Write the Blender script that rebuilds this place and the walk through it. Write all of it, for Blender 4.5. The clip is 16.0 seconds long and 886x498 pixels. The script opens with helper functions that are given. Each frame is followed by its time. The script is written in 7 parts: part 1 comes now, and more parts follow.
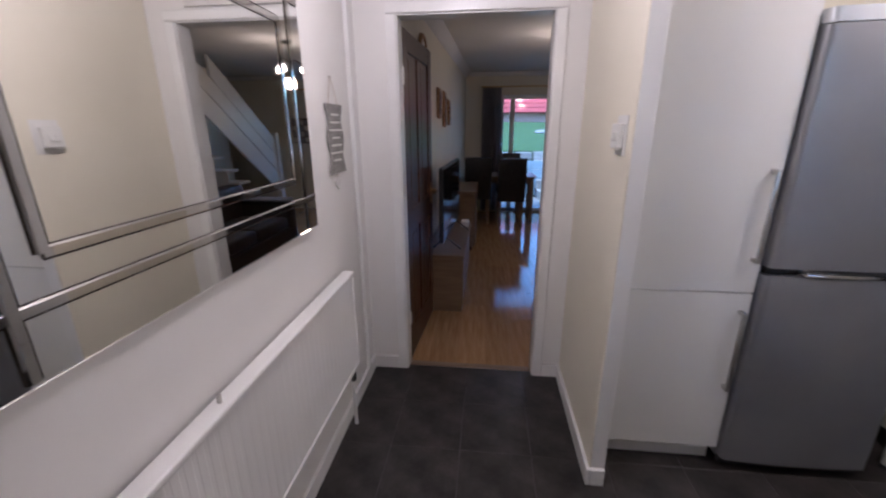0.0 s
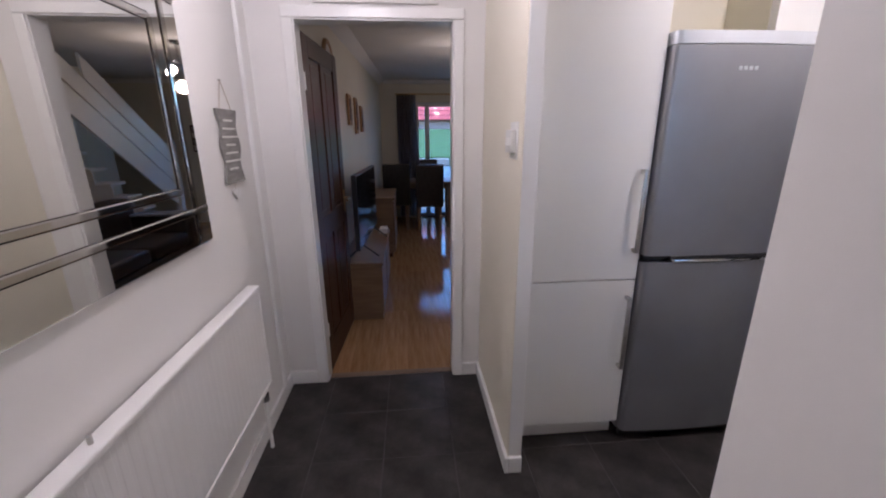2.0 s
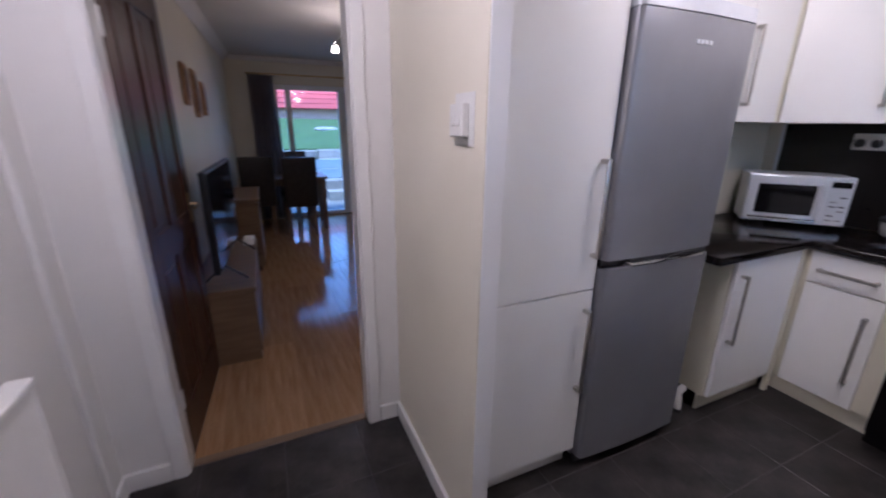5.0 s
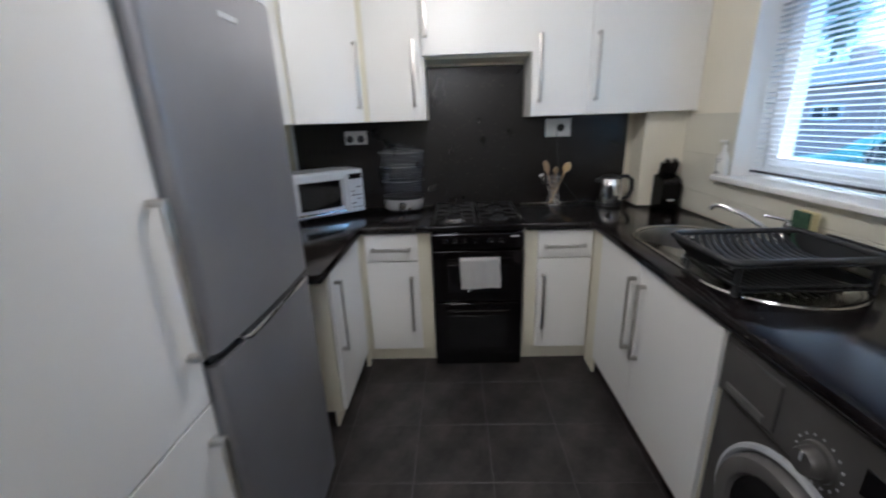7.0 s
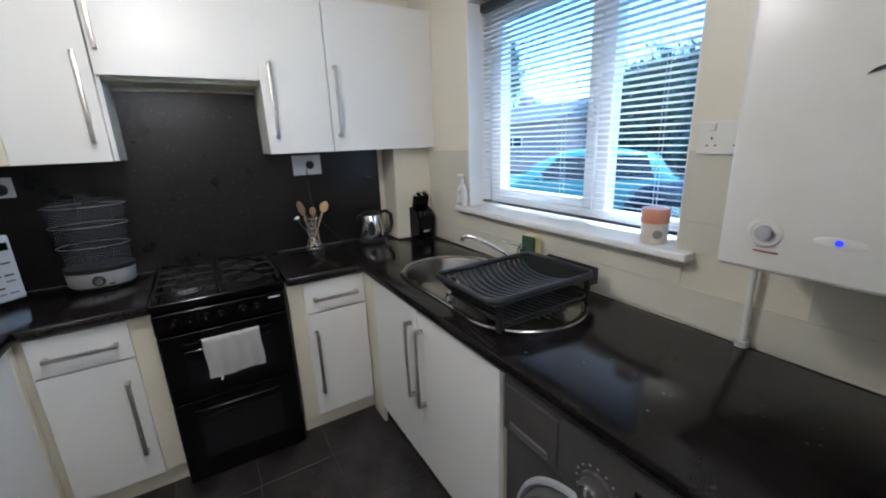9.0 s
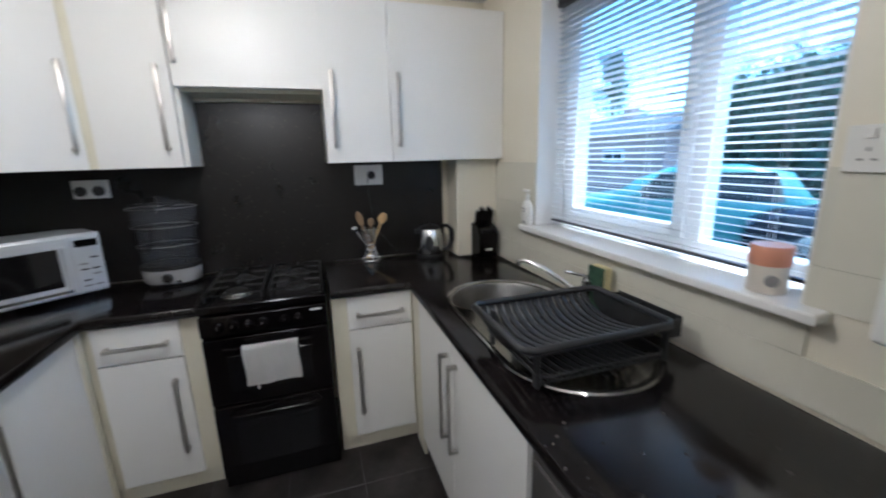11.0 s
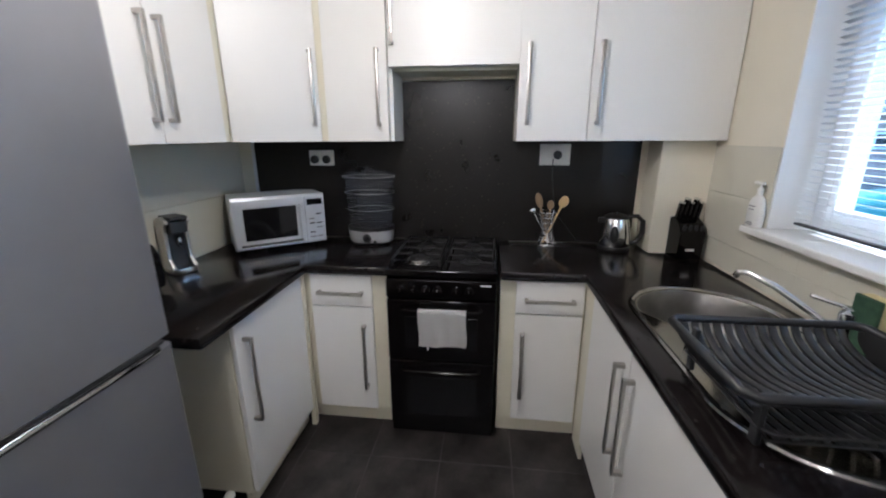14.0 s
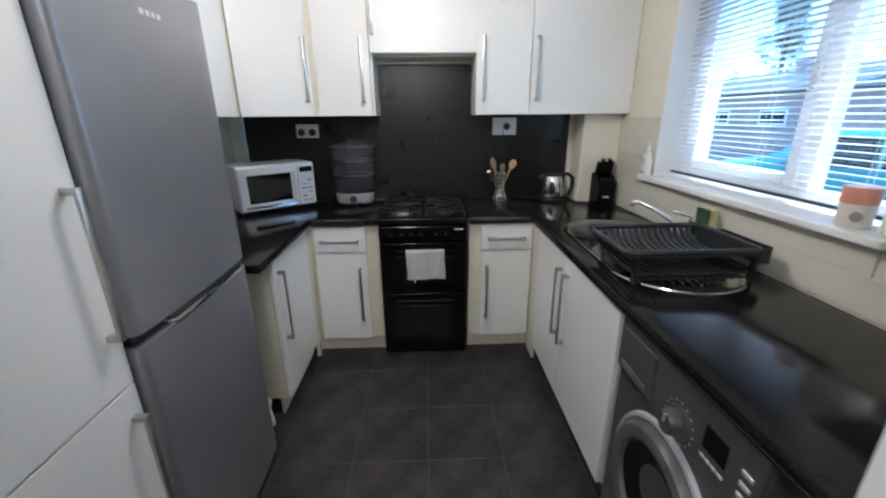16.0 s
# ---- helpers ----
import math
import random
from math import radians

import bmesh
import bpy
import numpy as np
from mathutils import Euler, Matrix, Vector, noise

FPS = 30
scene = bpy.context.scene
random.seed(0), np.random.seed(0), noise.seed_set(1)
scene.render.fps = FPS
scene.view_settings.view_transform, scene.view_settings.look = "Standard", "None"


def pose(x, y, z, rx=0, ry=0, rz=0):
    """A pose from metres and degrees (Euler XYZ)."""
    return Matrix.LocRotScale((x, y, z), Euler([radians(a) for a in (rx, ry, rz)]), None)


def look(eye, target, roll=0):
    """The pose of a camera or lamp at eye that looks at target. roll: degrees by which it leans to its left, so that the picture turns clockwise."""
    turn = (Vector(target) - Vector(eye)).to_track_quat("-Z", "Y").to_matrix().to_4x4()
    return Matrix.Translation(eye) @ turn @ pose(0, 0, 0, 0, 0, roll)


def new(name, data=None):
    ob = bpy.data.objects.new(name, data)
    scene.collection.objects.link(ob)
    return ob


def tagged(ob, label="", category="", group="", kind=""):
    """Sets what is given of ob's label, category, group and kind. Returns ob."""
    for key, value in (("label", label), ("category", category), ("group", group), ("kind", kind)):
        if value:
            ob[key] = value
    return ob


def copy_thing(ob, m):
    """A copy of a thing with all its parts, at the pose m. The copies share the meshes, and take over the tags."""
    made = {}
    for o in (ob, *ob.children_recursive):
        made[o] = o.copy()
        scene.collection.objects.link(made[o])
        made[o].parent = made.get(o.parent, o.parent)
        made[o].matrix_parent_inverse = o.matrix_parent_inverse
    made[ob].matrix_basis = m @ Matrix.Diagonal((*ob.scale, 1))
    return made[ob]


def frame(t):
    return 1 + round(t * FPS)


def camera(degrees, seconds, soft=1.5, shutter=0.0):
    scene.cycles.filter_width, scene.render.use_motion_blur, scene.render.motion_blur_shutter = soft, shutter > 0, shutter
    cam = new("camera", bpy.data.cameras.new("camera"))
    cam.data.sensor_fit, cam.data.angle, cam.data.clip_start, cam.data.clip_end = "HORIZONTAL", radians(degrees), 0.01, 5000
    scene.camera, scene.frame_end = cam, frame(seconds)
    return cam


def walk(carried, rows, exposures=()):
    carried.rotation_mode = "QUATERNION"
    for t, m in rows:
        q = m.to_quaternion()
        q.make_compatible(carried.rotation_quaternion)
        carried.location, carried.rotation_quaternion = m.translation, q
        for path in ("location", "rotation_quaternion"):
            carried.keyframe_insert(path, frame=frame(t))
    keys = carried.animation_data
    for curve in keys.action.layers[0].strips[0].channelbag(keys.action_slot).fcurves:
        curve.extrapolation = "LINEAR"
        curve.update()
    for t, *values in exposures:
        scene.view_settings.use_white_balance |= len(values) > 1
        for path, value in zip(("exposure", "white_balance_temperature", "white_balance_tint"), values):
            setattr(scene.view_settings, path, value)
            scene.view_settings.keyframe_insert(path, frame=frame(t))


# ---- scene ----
cam = camera(96.3, 16.0, soft=2.0, shutter=0.5)
PATH = [
    (0, (0.126, 0.142, 1.505), (-0.083, 2.042, 0.915), -0.3),
    (0.5, (0.132, 0.134, 1.521), (-0.241, 2.033, 1.016), -0.0),
    (1, (0.14, 0.118, 1.533), (-0.138, 2.043, 1.066), -0.2),
    (1.5, (0.176, 0.104, 1.523), (0.136, 2.044, 1.037), -0.4),
    (2, (0.196, 0.128, 1.501), (0.355, 2.042, 0.94), -0.4),
    (2.5, (0.179, 0.131, 1.502), (0.299, 2.025, 0.872), -0.6),
    (3, (0.197, 0.131, 1.507), (0.285, 2.036, 0.905), -0.5),
    (5.4, (0.086, 0.844, 1.452), (1.164, 2.417, 0.847), -0.7),
    (5.5, (0.109, 0.883, 1.474), (1.267, 2.395, 0.863), -1.1),
    (6, (0.214, 1.001, 1.488), (1.734, 2.146, 0.874), -1.0),
    (6.5, (0.298, 1.133, 1.493), (2.11, 1.736, 0.897), -1.5),
    (7, (0.431, 1.143, 1.473), (2.334, 1.212, 0.863), -2.1),
    (7.5, (0.614, 1.104, 1.487), (2.519, 0.837, 0.941), -2.2),
    (8, (0.685, 1.092, 1.529), (2.488, 0.409, 1.0), -2.1),
    (8.5, (0.682, 1.074, 1.521), (2.335, 0.081, 0.993), -2.1),
    (10.8, (0.775, 0.785, 1.543), (2.574, 0.061, 1.055), -1.6),
    (11, (0.797, 0.776, 1.509), (2.65, 0.179, 1.052), -1.4),
    (11.5, (0.923, 0.742, 1.53), (2.847, 0.502, 1.039), -1.0),
    (12, (1.081, 0.744, 1.542), (3.027, 0.759, 1.08), -0.6),
    (12.5, (1.164, 0.75, 1.523), (3.102, 0.9, 1.049), -0.4),
    (13, (1.169, 0.769, 1.532), (3.082, 0.973, 0.984), -0.3),
    (13.5, (1.07, 0.794, 1.54), (2.973, 1.033, 0.975), -0.2),
    (14, (0.875, 0.814, 1.51), (2.786, 1.034, 0.964), -0.2),
    (14.5, (0.719, 0.865, 1.506), (2.629, 1.1, 0.962), -0.2),
    (15, (0.595, 0.93, 1.509), (2.507, 1.163, 0.97), -0.2),
    (15.5, (0.437, 0.983, 1.482), (2.353, 1.074, 0.916), -0.3),
    (16, (0.337, 0.989, 1.484), (2.232, 0.92, 0.846), -0.5),
]
walk(cam, [(t, look(eye, target, roll)) for t, eye, target, roll in PATH],
     exposures=[(0.0, 3.57, 5750, 25), (3.0, 3.62, 5740, 26), (5.0, 3.64, 5500, 29), (6.0, 3.67, 5500, 24), (6.6, 3.54, 5530, 18), (7.2, 3.66, 5470, 11), (11.5, 3.67, 5440, 11), (12.5, 3.75, 5600, 14), (14.5, 3.82, 5580, 14), (16.0, 3.88, 5450, 11)])

# ---- light ----
world = bpy.data.worlds.new("world")
scene.world = world
world.use_nodes = True
wn = world.node_tree.nodes
sky = wn.new("ShaderNodeTexSky")
sky.sky_type = "NISHITA"
sky.sun_disc = False
sky.ozone_density = 6.0
sky.dust_density = 0.3
sky.sun_elevation = radians(38)
sky.sun_rotation = radians(200)
world.node_tree.links.new(sky.outputs[0], wn["Background"].inputs[0])
wn["Background"].inputs[1].default_value = 0.066


def sun_lamp():
    data = bpy.data.lights.new("sun", "SUN")
    data.energy, data.angle, data.color = 0.65, radians(20), (1.0, 0.96, 0.9)
    ob = new("sun", data)
    ob.matrix_world = look((0, 0, 20), (3, 8, 0))


def point_lamp(name, at, watts, colour, size=0.05):
    data = bpy.data.lights.new(name, "POINT")
    data.energy, data.color, data.shadow_soft_size = watts, colour, size
    ob = new(name, data)
    ob.location = at
    return ob


sun_lamp()
# ceiling lamps
WARM = (1.0, 0.92, 0.84)
point_lamp("hall_lamp", (-0.06, 1.27, 2.26), 1.5, WARM, 0.1)
point_lamp("kitchen_lamp", (1.85, 1.12, 2.26), 2.05, (1.0, 0.89, 0.74), 0.13)
point_lamp("living_lamp", (0.92, 4.6, 1.96), 0.38, (1.0, 0.78, 0.56), 0.06)


def window_sky_fill():
    # unseen lamp added above the kitchen window to boost the sky's light
    data = bpy.data.lights.new("window_sky_fill", "AREA")
    data.shape, data.size, data.size_y = "RECTANGLE", 1.3, 0.6
    data.energy, data.color = 1.2, (0.7, 0.84, 1.0)
    ob = new("window_sky_fill", data)
    ob.matrix_world = look((1.96, -0.8, 2.85), (1.96, 0.2, 1.1))


window_sky_fill()


# ---- materials ----
def principled(name, colour, rough=0.5, metal=0.0, coat=0.0):
    m = bpy.data.materials.new(name)
    m.use_nodes = True
    b = m.node_tree.nodes["Principled BSDF"]
    b.inputs["Base Color"].default_value = (*colour, 1)
    b.inputs["Roughness"].default_value = rough
    b.inputs["Metallic"].default_value = metal
    b.inputs["Coat Weight"].default_value = coat
    return m


def mottled(name, a, b, scale=6.0, rough=0.5, rough_var=0.1, metal=0.0, bump=0.0, bump_scale=80.0, stretch=(1, 1, 1), detail=6.0, low=0.35, high=0.65, coat=0.0, fine=0.0, fine_scale=120.0):
    """Two tones over noise at one scale, a finer grain at another, and fine relief."""
    m = principled(name, a, rough, metal, coat)
    nt = m.node_tree
    n, l = nt.nodes, nt.links
    bs = n["Principled BSDF"]
    tc = n.new("ShaderNodeTexCoord")
    mp = n.new("ShaderNodeMapping")
    mp.inputs["Scale"].default_value = stretch
    l.new(tc.outputs["Object"], mp.inputs[0])
    nz = n.new("ShaderNodeTexNoise")
    nz.inputs["Scale"].default_value = scale
    nz.inputs["Detail"].default_value = detail
    l.new(mp.outputs[0], nz.inputs["Vector"])
    rp = n.new("ShaderNodeValToRGB")
    rp.color_ramp.elements[0].position, rp.color_ramp.elements[1].position = low, high
    rp.color_ramp.elements[0].color, rp.color_ramp.elements[1].color = (*a, 1), (*b, 1)
    l.new(nz.outputs["Fac"], rp.inputs[0])
    out = rp.outputs[0]
    nf = n.new("ShaderNodeTexNoise")
    nf.inputs["Scale"].default_value = fine_scale
    nf.inputs["Detail"].default_value = 3
    l.new(mp.outputs[0], nf.inputs["Vector"])
    if fine:
        mx = n.new("ShaderNodeMix")
        mx.data_type, mx.blend_type = "RGBA", "OVERLAY"
        mx.inputs["Factor"].default_value = fine
        l.new(out, mx.inputs["A"])
        l.new(nf.outputs["Fac"], mx.inputs["B"])
        out = mx.outputs["Result"]
    l.new(out, bs.inputs["Base Color"])
    mr = n.new("ShaderNodeMapRange")
    mr.inputs["To Min"].default_value, mr.inputs["To Max"].default_value = max(rough - rough_var, 0.02), rough + rough_var
    l.new(nz.outputs["Fac"], mr.inputs[0])
    l.new(mr.outputs[0], bs.inputs["Roughness"])
    if bump:
        nb = n.new("ShaderNodeTexNoise")
        nb.inputs["Scale"].default_value = bump_scale
        nb.inputs["Detail"].default_value = 4
        l.new(mp.outputs[0], nb.inputs["Vector"])
        bp = n.new("ShaderNodeBump")
        bp.inputs["Strength"].default_value = bump
        bp.inputs["Distance"].default_value = 0.004
        l.new(nb.outputs["Fac"], bp.inputs["Height"])
        l.new(bp.outputs[0], bs.inputs["Normal"])
    return m


def by_piece(m, spread=0.25):
    """Lets each piece differ a little in brightness."""
    nt = m.node_tree
    n, l = nt.nodes, nt.links
    bs = n["Principled BSDF"]
    src = bs.inputs["Base Color"].links[0].from_socket
    info = n.new("ShaderNodeObjectInfo")
    mr = n.new("ShaderNodeMapRange")
    mr.inputs["To Min"].default_value, mr.inputs["To Max"].default_value = 1 - spread, 1 + spread
    l.new(info.outputs["Random"], mr.inputs[0])
    hs = n.new("ShaderNodeHueSaturation")
    l.new(mr.outputs[0], hs.inputs["Value"])
    l.new(src, hs.inputs["Color"])
    l.new(hs.outputs[0], bs.inputs["Base Color"])
    return m


def glow(name, colour, strength):
    m = principled(name, colour, 0.5)
    b = m.node_tree.nodes["Principled BSDF"]
    b.inputs["Emission Color"].default_value = (*colour, 1)
    b.inputs["Emission Strength"].default_value = strength
    return m


def glass_mat(name, colour=(1, 1, 1), rough=0.0):
    m = principled(name, colour, rough)
    b = m.node_tree.nodes["Principled BSDF"]
    b.inputs["Transmission Weight"].default_value = 1.0
    b.inputs["IOR"].default_value = 1.45
    return m


M_WALL = mottled("wall_paint", (0.77, 0.72, 0.59), (0.81, 0.76, 0.635), 1.6, 0.42, 0.08, bump=0.05, bump_scale=160)
M_HALL = mottled("hall_paint", (0.78, 0.76, 0.735), (0.82, 0.80, 0.775), 1.4, 0.45, 0.08, bump=0.04, bump_scale=150)
M_CEIL = mottled("ceiling_paint", (0.80, 0.79, 0.77), (0.84, 0.83, 0.81), 2.0, 0.8, 0.05, bump=0.1)
M_TRIM = mottled("gloss_white_paint", (0.80, 0.79, 0.77), (0.84, 0.83, 0.81), 3.0, 0.3, 0.03, bump=0.05, bump_scale=60)
M_TILE = by_piece(mottled("cream_wall_tile", (0.695, 0.67, 0.57), (0.705, 0.68, 0.58), 3.0, 0.14, 0.03, bump=0.03, bump_scale=40), 0.01)
M_GROUT = mottled("cream_grout", (0.64, 0.62, 0.52), (0.69, 0.67, 0.57), 30, 0.8)
M_SLATE = by_piece(mottled("dark_slate_vinyl", (0.008, 0.0072, 0.0075), (0.054, 0.046, 0.0435), 7.0, 0.42, 0.1, bump=0.3, bump_scale=35, detail=9, low=0.34, high=0.7, fine=0.4, fine_scale=60), 0.12)
M_SLATEJOINT = mottled("dark_floor_joint", (0.055, 0.05, 0.05), (0.075, 0.07, 0.068), 20, 0.7)
M_DOOR = mottled("white_cabinet_front", (0.79, 0.78, 0.75), (0.81, 0.80, 0.775), 1.5, 0.33, 0.01, detail=2.0)
M_DOOR.node_tree.nodes["Principled BSDF"].inputs["Specular IOR Level"].default_value = 0.35
M_CARC = mottled("cream_cabinet_carcass", (0.72, 0.68, 0.54), (0.77, 0.73, 0.6), 2.5, 0.4, 0.06)
M_TOP = mottled("black_speckled_worktop", (0.0055, 0.0042, 0.0045), (0.014, 0.0115, 0.0115), 9.0, 0.14, 0.05, bump=0.06, bump_scale=120, fine=0.5, fine_scale=200)
M_SPLASH = mottled("black_stone_splashback", (0.007, 0.0058, 0.0055), (0.013, 0.0112, 0.0105), 7.0, 0.28, 0.02, detail=10, low=0.25, high=0.85, fine=0.5, fine_scale=150)
M_BLACK = mottled("black_enamel", (0.003, 0.0024, 0.0026), (0.005, 0.0042, 0.0044), 8.0, 0.1, 0.05)
for m, level in ((M_BLACK, 0.2), (M_SPLASH, 0.4), (M_TOP, 0.34)):
    m.node_tree.nodes["Principled BSDF"].inputs["Specular IOR Level"].default_value = level
M_BLACKGLASS = mottled("black_oven_glass", (0.004, 0.004, 0.005), (0.007, 0.007, 0.008), 5.0, 0.06, 0.03)
M_BLACKPL = mottled("black_plastic", (0.012, 0.012, 0.013), (0.02, 0.02, 0.021), 15, 0.4, 0.1, bump=0.05)
M_IRON = mottled("cast_iron", (0.006, 0.0055, 0.0055), (0.014, 0.013, 0.0125), 40, 0.5, 0.1, bump=0.3, bump_scale=150)
M_STEEL = mottled("brushed_steel", (0.36, 0.35, 0.335), (0.44, 0.43, 0.415), 4.0, 0.26, 0.06, metal=1.0, stretch=(1, 30, 1))
M_SINK = mottled("satin_sink_steel", (0.38, 0.365, 0.34), (0.47, 0.455, 0.43), 14.0, 0.33, 0.05, metal=1.0)
M_SINKRIM = mottled("polished_sink_steel", (0.42, 0.41, 0.39), (0.5, 0.49, 0.47), 9.0, 0.13, 0.04, metal=1.0)
M_HANDLE = mottled("satin_nickel_handle", (0.5, 0.48, 0.45), (0.58, 0.56, 0.53), 30.0, 0.32, 0.06, metal=1.0)
M_CHROME = mottled("polished_chrome", (0.72, 0.72, 0.72), (0.78, 0.78, 0.78), 5.0, 0.08, 0.03, metal=1.0)
M_FRIDGE = mottled("silver_fridge_paint", (0.27, 0.27, 0.29), (0.31, 0.31, 0.33), 3.0, 0.36, 0.05, metal=0.55, bump=0.03, bump_scale=200)
M_FRIDGEPL = mottled("grey_fridge_plastic", (0.42, 0.42, 0.44), (0.47, 0.47, 0.49), 6.0, 0.35, 0.06)
M_WASH = mottled("graphite_appliance_paint", (0.095, 0.089, 0.084), (0.125, 0.119, 0.113), 4.0, 0.34, 0.06, metal=0.35)
M_WASHD = mottled("dark_graphite_plastic", (0.10, 0.095, 0.09), (0.13, 0.125, 0.12), 8.0, 0.35, 0.08)
M_MIRROR = principled("silvered_mirror", (0.86, 0.86, 0.835), 0.015, 1.0)
M_PANE = glass_mat("window_glass", (0.72, 0.95, 1.0))
M_UPVC = mottled("white_upvc", (0.78, 0.80, 0.82), (0.82, 0.84, 0.86), 3.0, 0.3, 0.05)
M_SLAT = mottled("white_blind_slat", (0.74, 0.76, 0.78), (0.80, 0.82, 0.84), 4.0, 0.4, 0.06)


def let_light_through(m, share):
    nt = m.node_tree
    out, bs = nt.nodes["Material Output"], nt.nodes["Principled BSDF"]
    tr, mix = nt.nodes.new("ShaderNodeBsdfTranslucent"), nt.nodes.new("ShaderNodeMixShader")
    tr.inputs[0].default_value = (0.8, 0.82, 0.85, 1)
    mix.inputs[0].default_value = share
    nt.links.new(bs.outputs[0], mix.inputs[1])
    nt.links.new(tr.outputs[0], mix.inputs[2])
    nt.links.new(mix.outputs[0], out.inputs[0])


let_light_through(M_SLAT, 0.18)


def flecked(m, colour, scale, share):
    """Sparse pale mineral flecks over a dark polished surface."""
    nt = m.node_tree
    n, l = nt.nodes, nt.links
    bs = n["Principled BSDF"]
    src = bs.inputs["Base Color"].links[0].from_socket
    tc = n.new("ShaderNodeTexCoord")
    vo = n.new("ShaderNodeTexVoronoi")
    vo.inputs["Scale"].default_value = scale
    l.new(tc.outputs["Object"], vo.inputs["Vector"])
    near = n.new("ShaderNodeMapRange")
    near.inputs["From Min"].default_value, near.inputs["From Max"].default_value = 0.34, 0.12
    l.new(vo.outputs["Distance"], near.inputs[0])
    sep = n.new("ShaderNodeSeparateColor")
    l.new(vo.outputs["Color"], sep.inputs[0])
    few = n.new("ShaderNodeMapRange")
    few.inputs["From Min"].default_value, few.inputs["From Max"].default_value = 1 - share, 1.0
    l.new(sep.outputs[0], few.inputs[0])
    mul = n.new("ShaderNodeMath")
    mul.operation = "MULTIPLY"
    l.new(near.outputs[0], mul.inputs[0])
    l.new(few.outputs[0], mul.inputs[1])
    mx = n.new("ShaderNodeMix")
    mx.data_type = "RGBA"
    mx.inputs["B"].default_value = (*colour, 1)
    l.new(mul.outputs[0], mx.inputs["Factor"])
    l.new(src, mx.inputs["A"])
    l.new(mx.outputs["Result"], bs.inputs["Base Color"])


flecked(M_SPLASH, (0.075, 0.062, 0.05), 60, 0.14)
flecked(M_TOP, (0.1, 0.09, 0.08), 60, 0.08)
M_OAK = by_piece(mottled("oak_laminate", (0.30, 0.165, 0.075), (0.42, 0.25, 0.125), 3.0, 0.11, 0.03, stretch=(10, 1, 1), bump=0.04, bump_scale=30, fine=0.3, fine_scale=40), 0.1)
M_OAKFURN = mottled("light_oak_furniture", (0.15, 0.092, 0.052), (0.21, 0.135, 0.078), 3.0, 0.35, 0.08, stretch=(1, 8, 8), bump=0.06, bump_scale=40)
M_DARKWOOD = mottled("dark_stained_mahogany", (0.045, 0.018, 0.010), (0.09, 0.04, 0.022), 3.0, 0.34, 0.06, stretch=(12, 12, 1), bump=0.06, bump_scale=50)
M_DARKWOOD.node_tree.nodes["Principled BSDF"].inputs["Specular IOR Level"].default_value = 0.25
M_LEATHER = mottled("black_leather", (0.010, 0.009, 0.009), (0.02, 0.018, 0.018), 20, 0.38, 0.08, bump=0.25, bump_scale=220)
M_CLOTH = mottled("white_cotton", (0.78, 0.77, 0.75), (0.84, 0.83, 0.81), 8.0, 0.9, 0.05, bump=0.5, bump_scale=400)
M_CURTAIN = mottled("mauve_grey_curtain", (0.26, 0.22, 0.25), (0.34, 0.29, 0.32), 5.0, 0.85, 0.05, bump=0.4, bump_scale=300)
M_GREYPL = mottled("charcoal_plastic", (0.017, 0.0175, 0.019), (0.025, 0.0255, 0.0275), 12, 0.38, 0.08, bump=0.05)
let_light_through(M_CURTAIN, 0.35)
M_WHITEPL = mottled("white_plastic", (0.76, 0.75, 0.71), (0.81, 0.80, 0.77), 6.0, 0.3, 0.06)
M_SILVERPL = mottled("silver_plastic", (0.58, 0.6, 0.63), (0.64, 0.66, 0.69), 6.0, 0.32, 0.05, metal=0.3)


# ---- mesh helpers ----
def box(bm, x0, y0, z0, x1, y1, z1, bevel=0.0, seg=1):
    x0, x1, y0, y1, z0, z1 = min(x0, x1), max(x0, x1), min(y0, y1), max(y0, y1), min(z0, z1), max(z0, z1)
    r = bmesh.ops.create_cube(bm, size=1.0, matrix=Matrix.Translation(((x0 + x1) / 2, (y0 + y1) / 2, (z0 + z1) / 2)) @ Matrix.Diagonal((x1 - x0, y1 - y0, z1 - z0, 1)))
    if bevel:
        es = {e for v in r["verts"] for e in v.link_edges}
        bmesh.ops.bevel(bm, geom=list(es), offset=bevel, segments=seg, affect="EDGES", profile=0.5)
    return bm


def cyl(bm, p, q, r, r2=None, seg=20, caps=True):
    p, q = Vector(p), Vector(q)
    d = q - p
    m = Matrix.Translation((p + q) / 2) @ d.to_track_quat("Z", "Y").to_matrix().to_4x4()
    bmesh.ops.create_cone(bm, cap_ends=caps, segments=seg, radius1=r, radius2=r if r2 is None else r2, depth=d.length, matrix=m)
    return bm


def lathe(bm, prof, seg=32, at=(0, 0, 0)):
    """A turned shape from (radius, height) pairs about the z axis."""
    rings = []
    for r, z in prof:
        if r < 1e-5:
            rings.append([bm.verts.new((at[0], at[1], at[2] + z))])
        else:
            rings.append([bm.verts.new((at[0] + r * math.cos(2 * math.pi * k / seg), at[1] + r * math.sin(2 * math.pi * k / seg), at[2] + z)) for k in range(seg)])
    for a, b in zip(rings, rings[1:]):
        for k in range(seg):
            j = (k + 1) % seg
            if len(a) == 1 and len(b) == 1:
                continue
            if len(a) == 1:
                bm.faces.new((a[0], b[j], b[k]))
            elif len(b) == 1:
                bm.faces.new((a[k], a[j], b[0]))
            else:
                bm.faces.new((a[k], a[j], b[j], b[k]))
    return bm


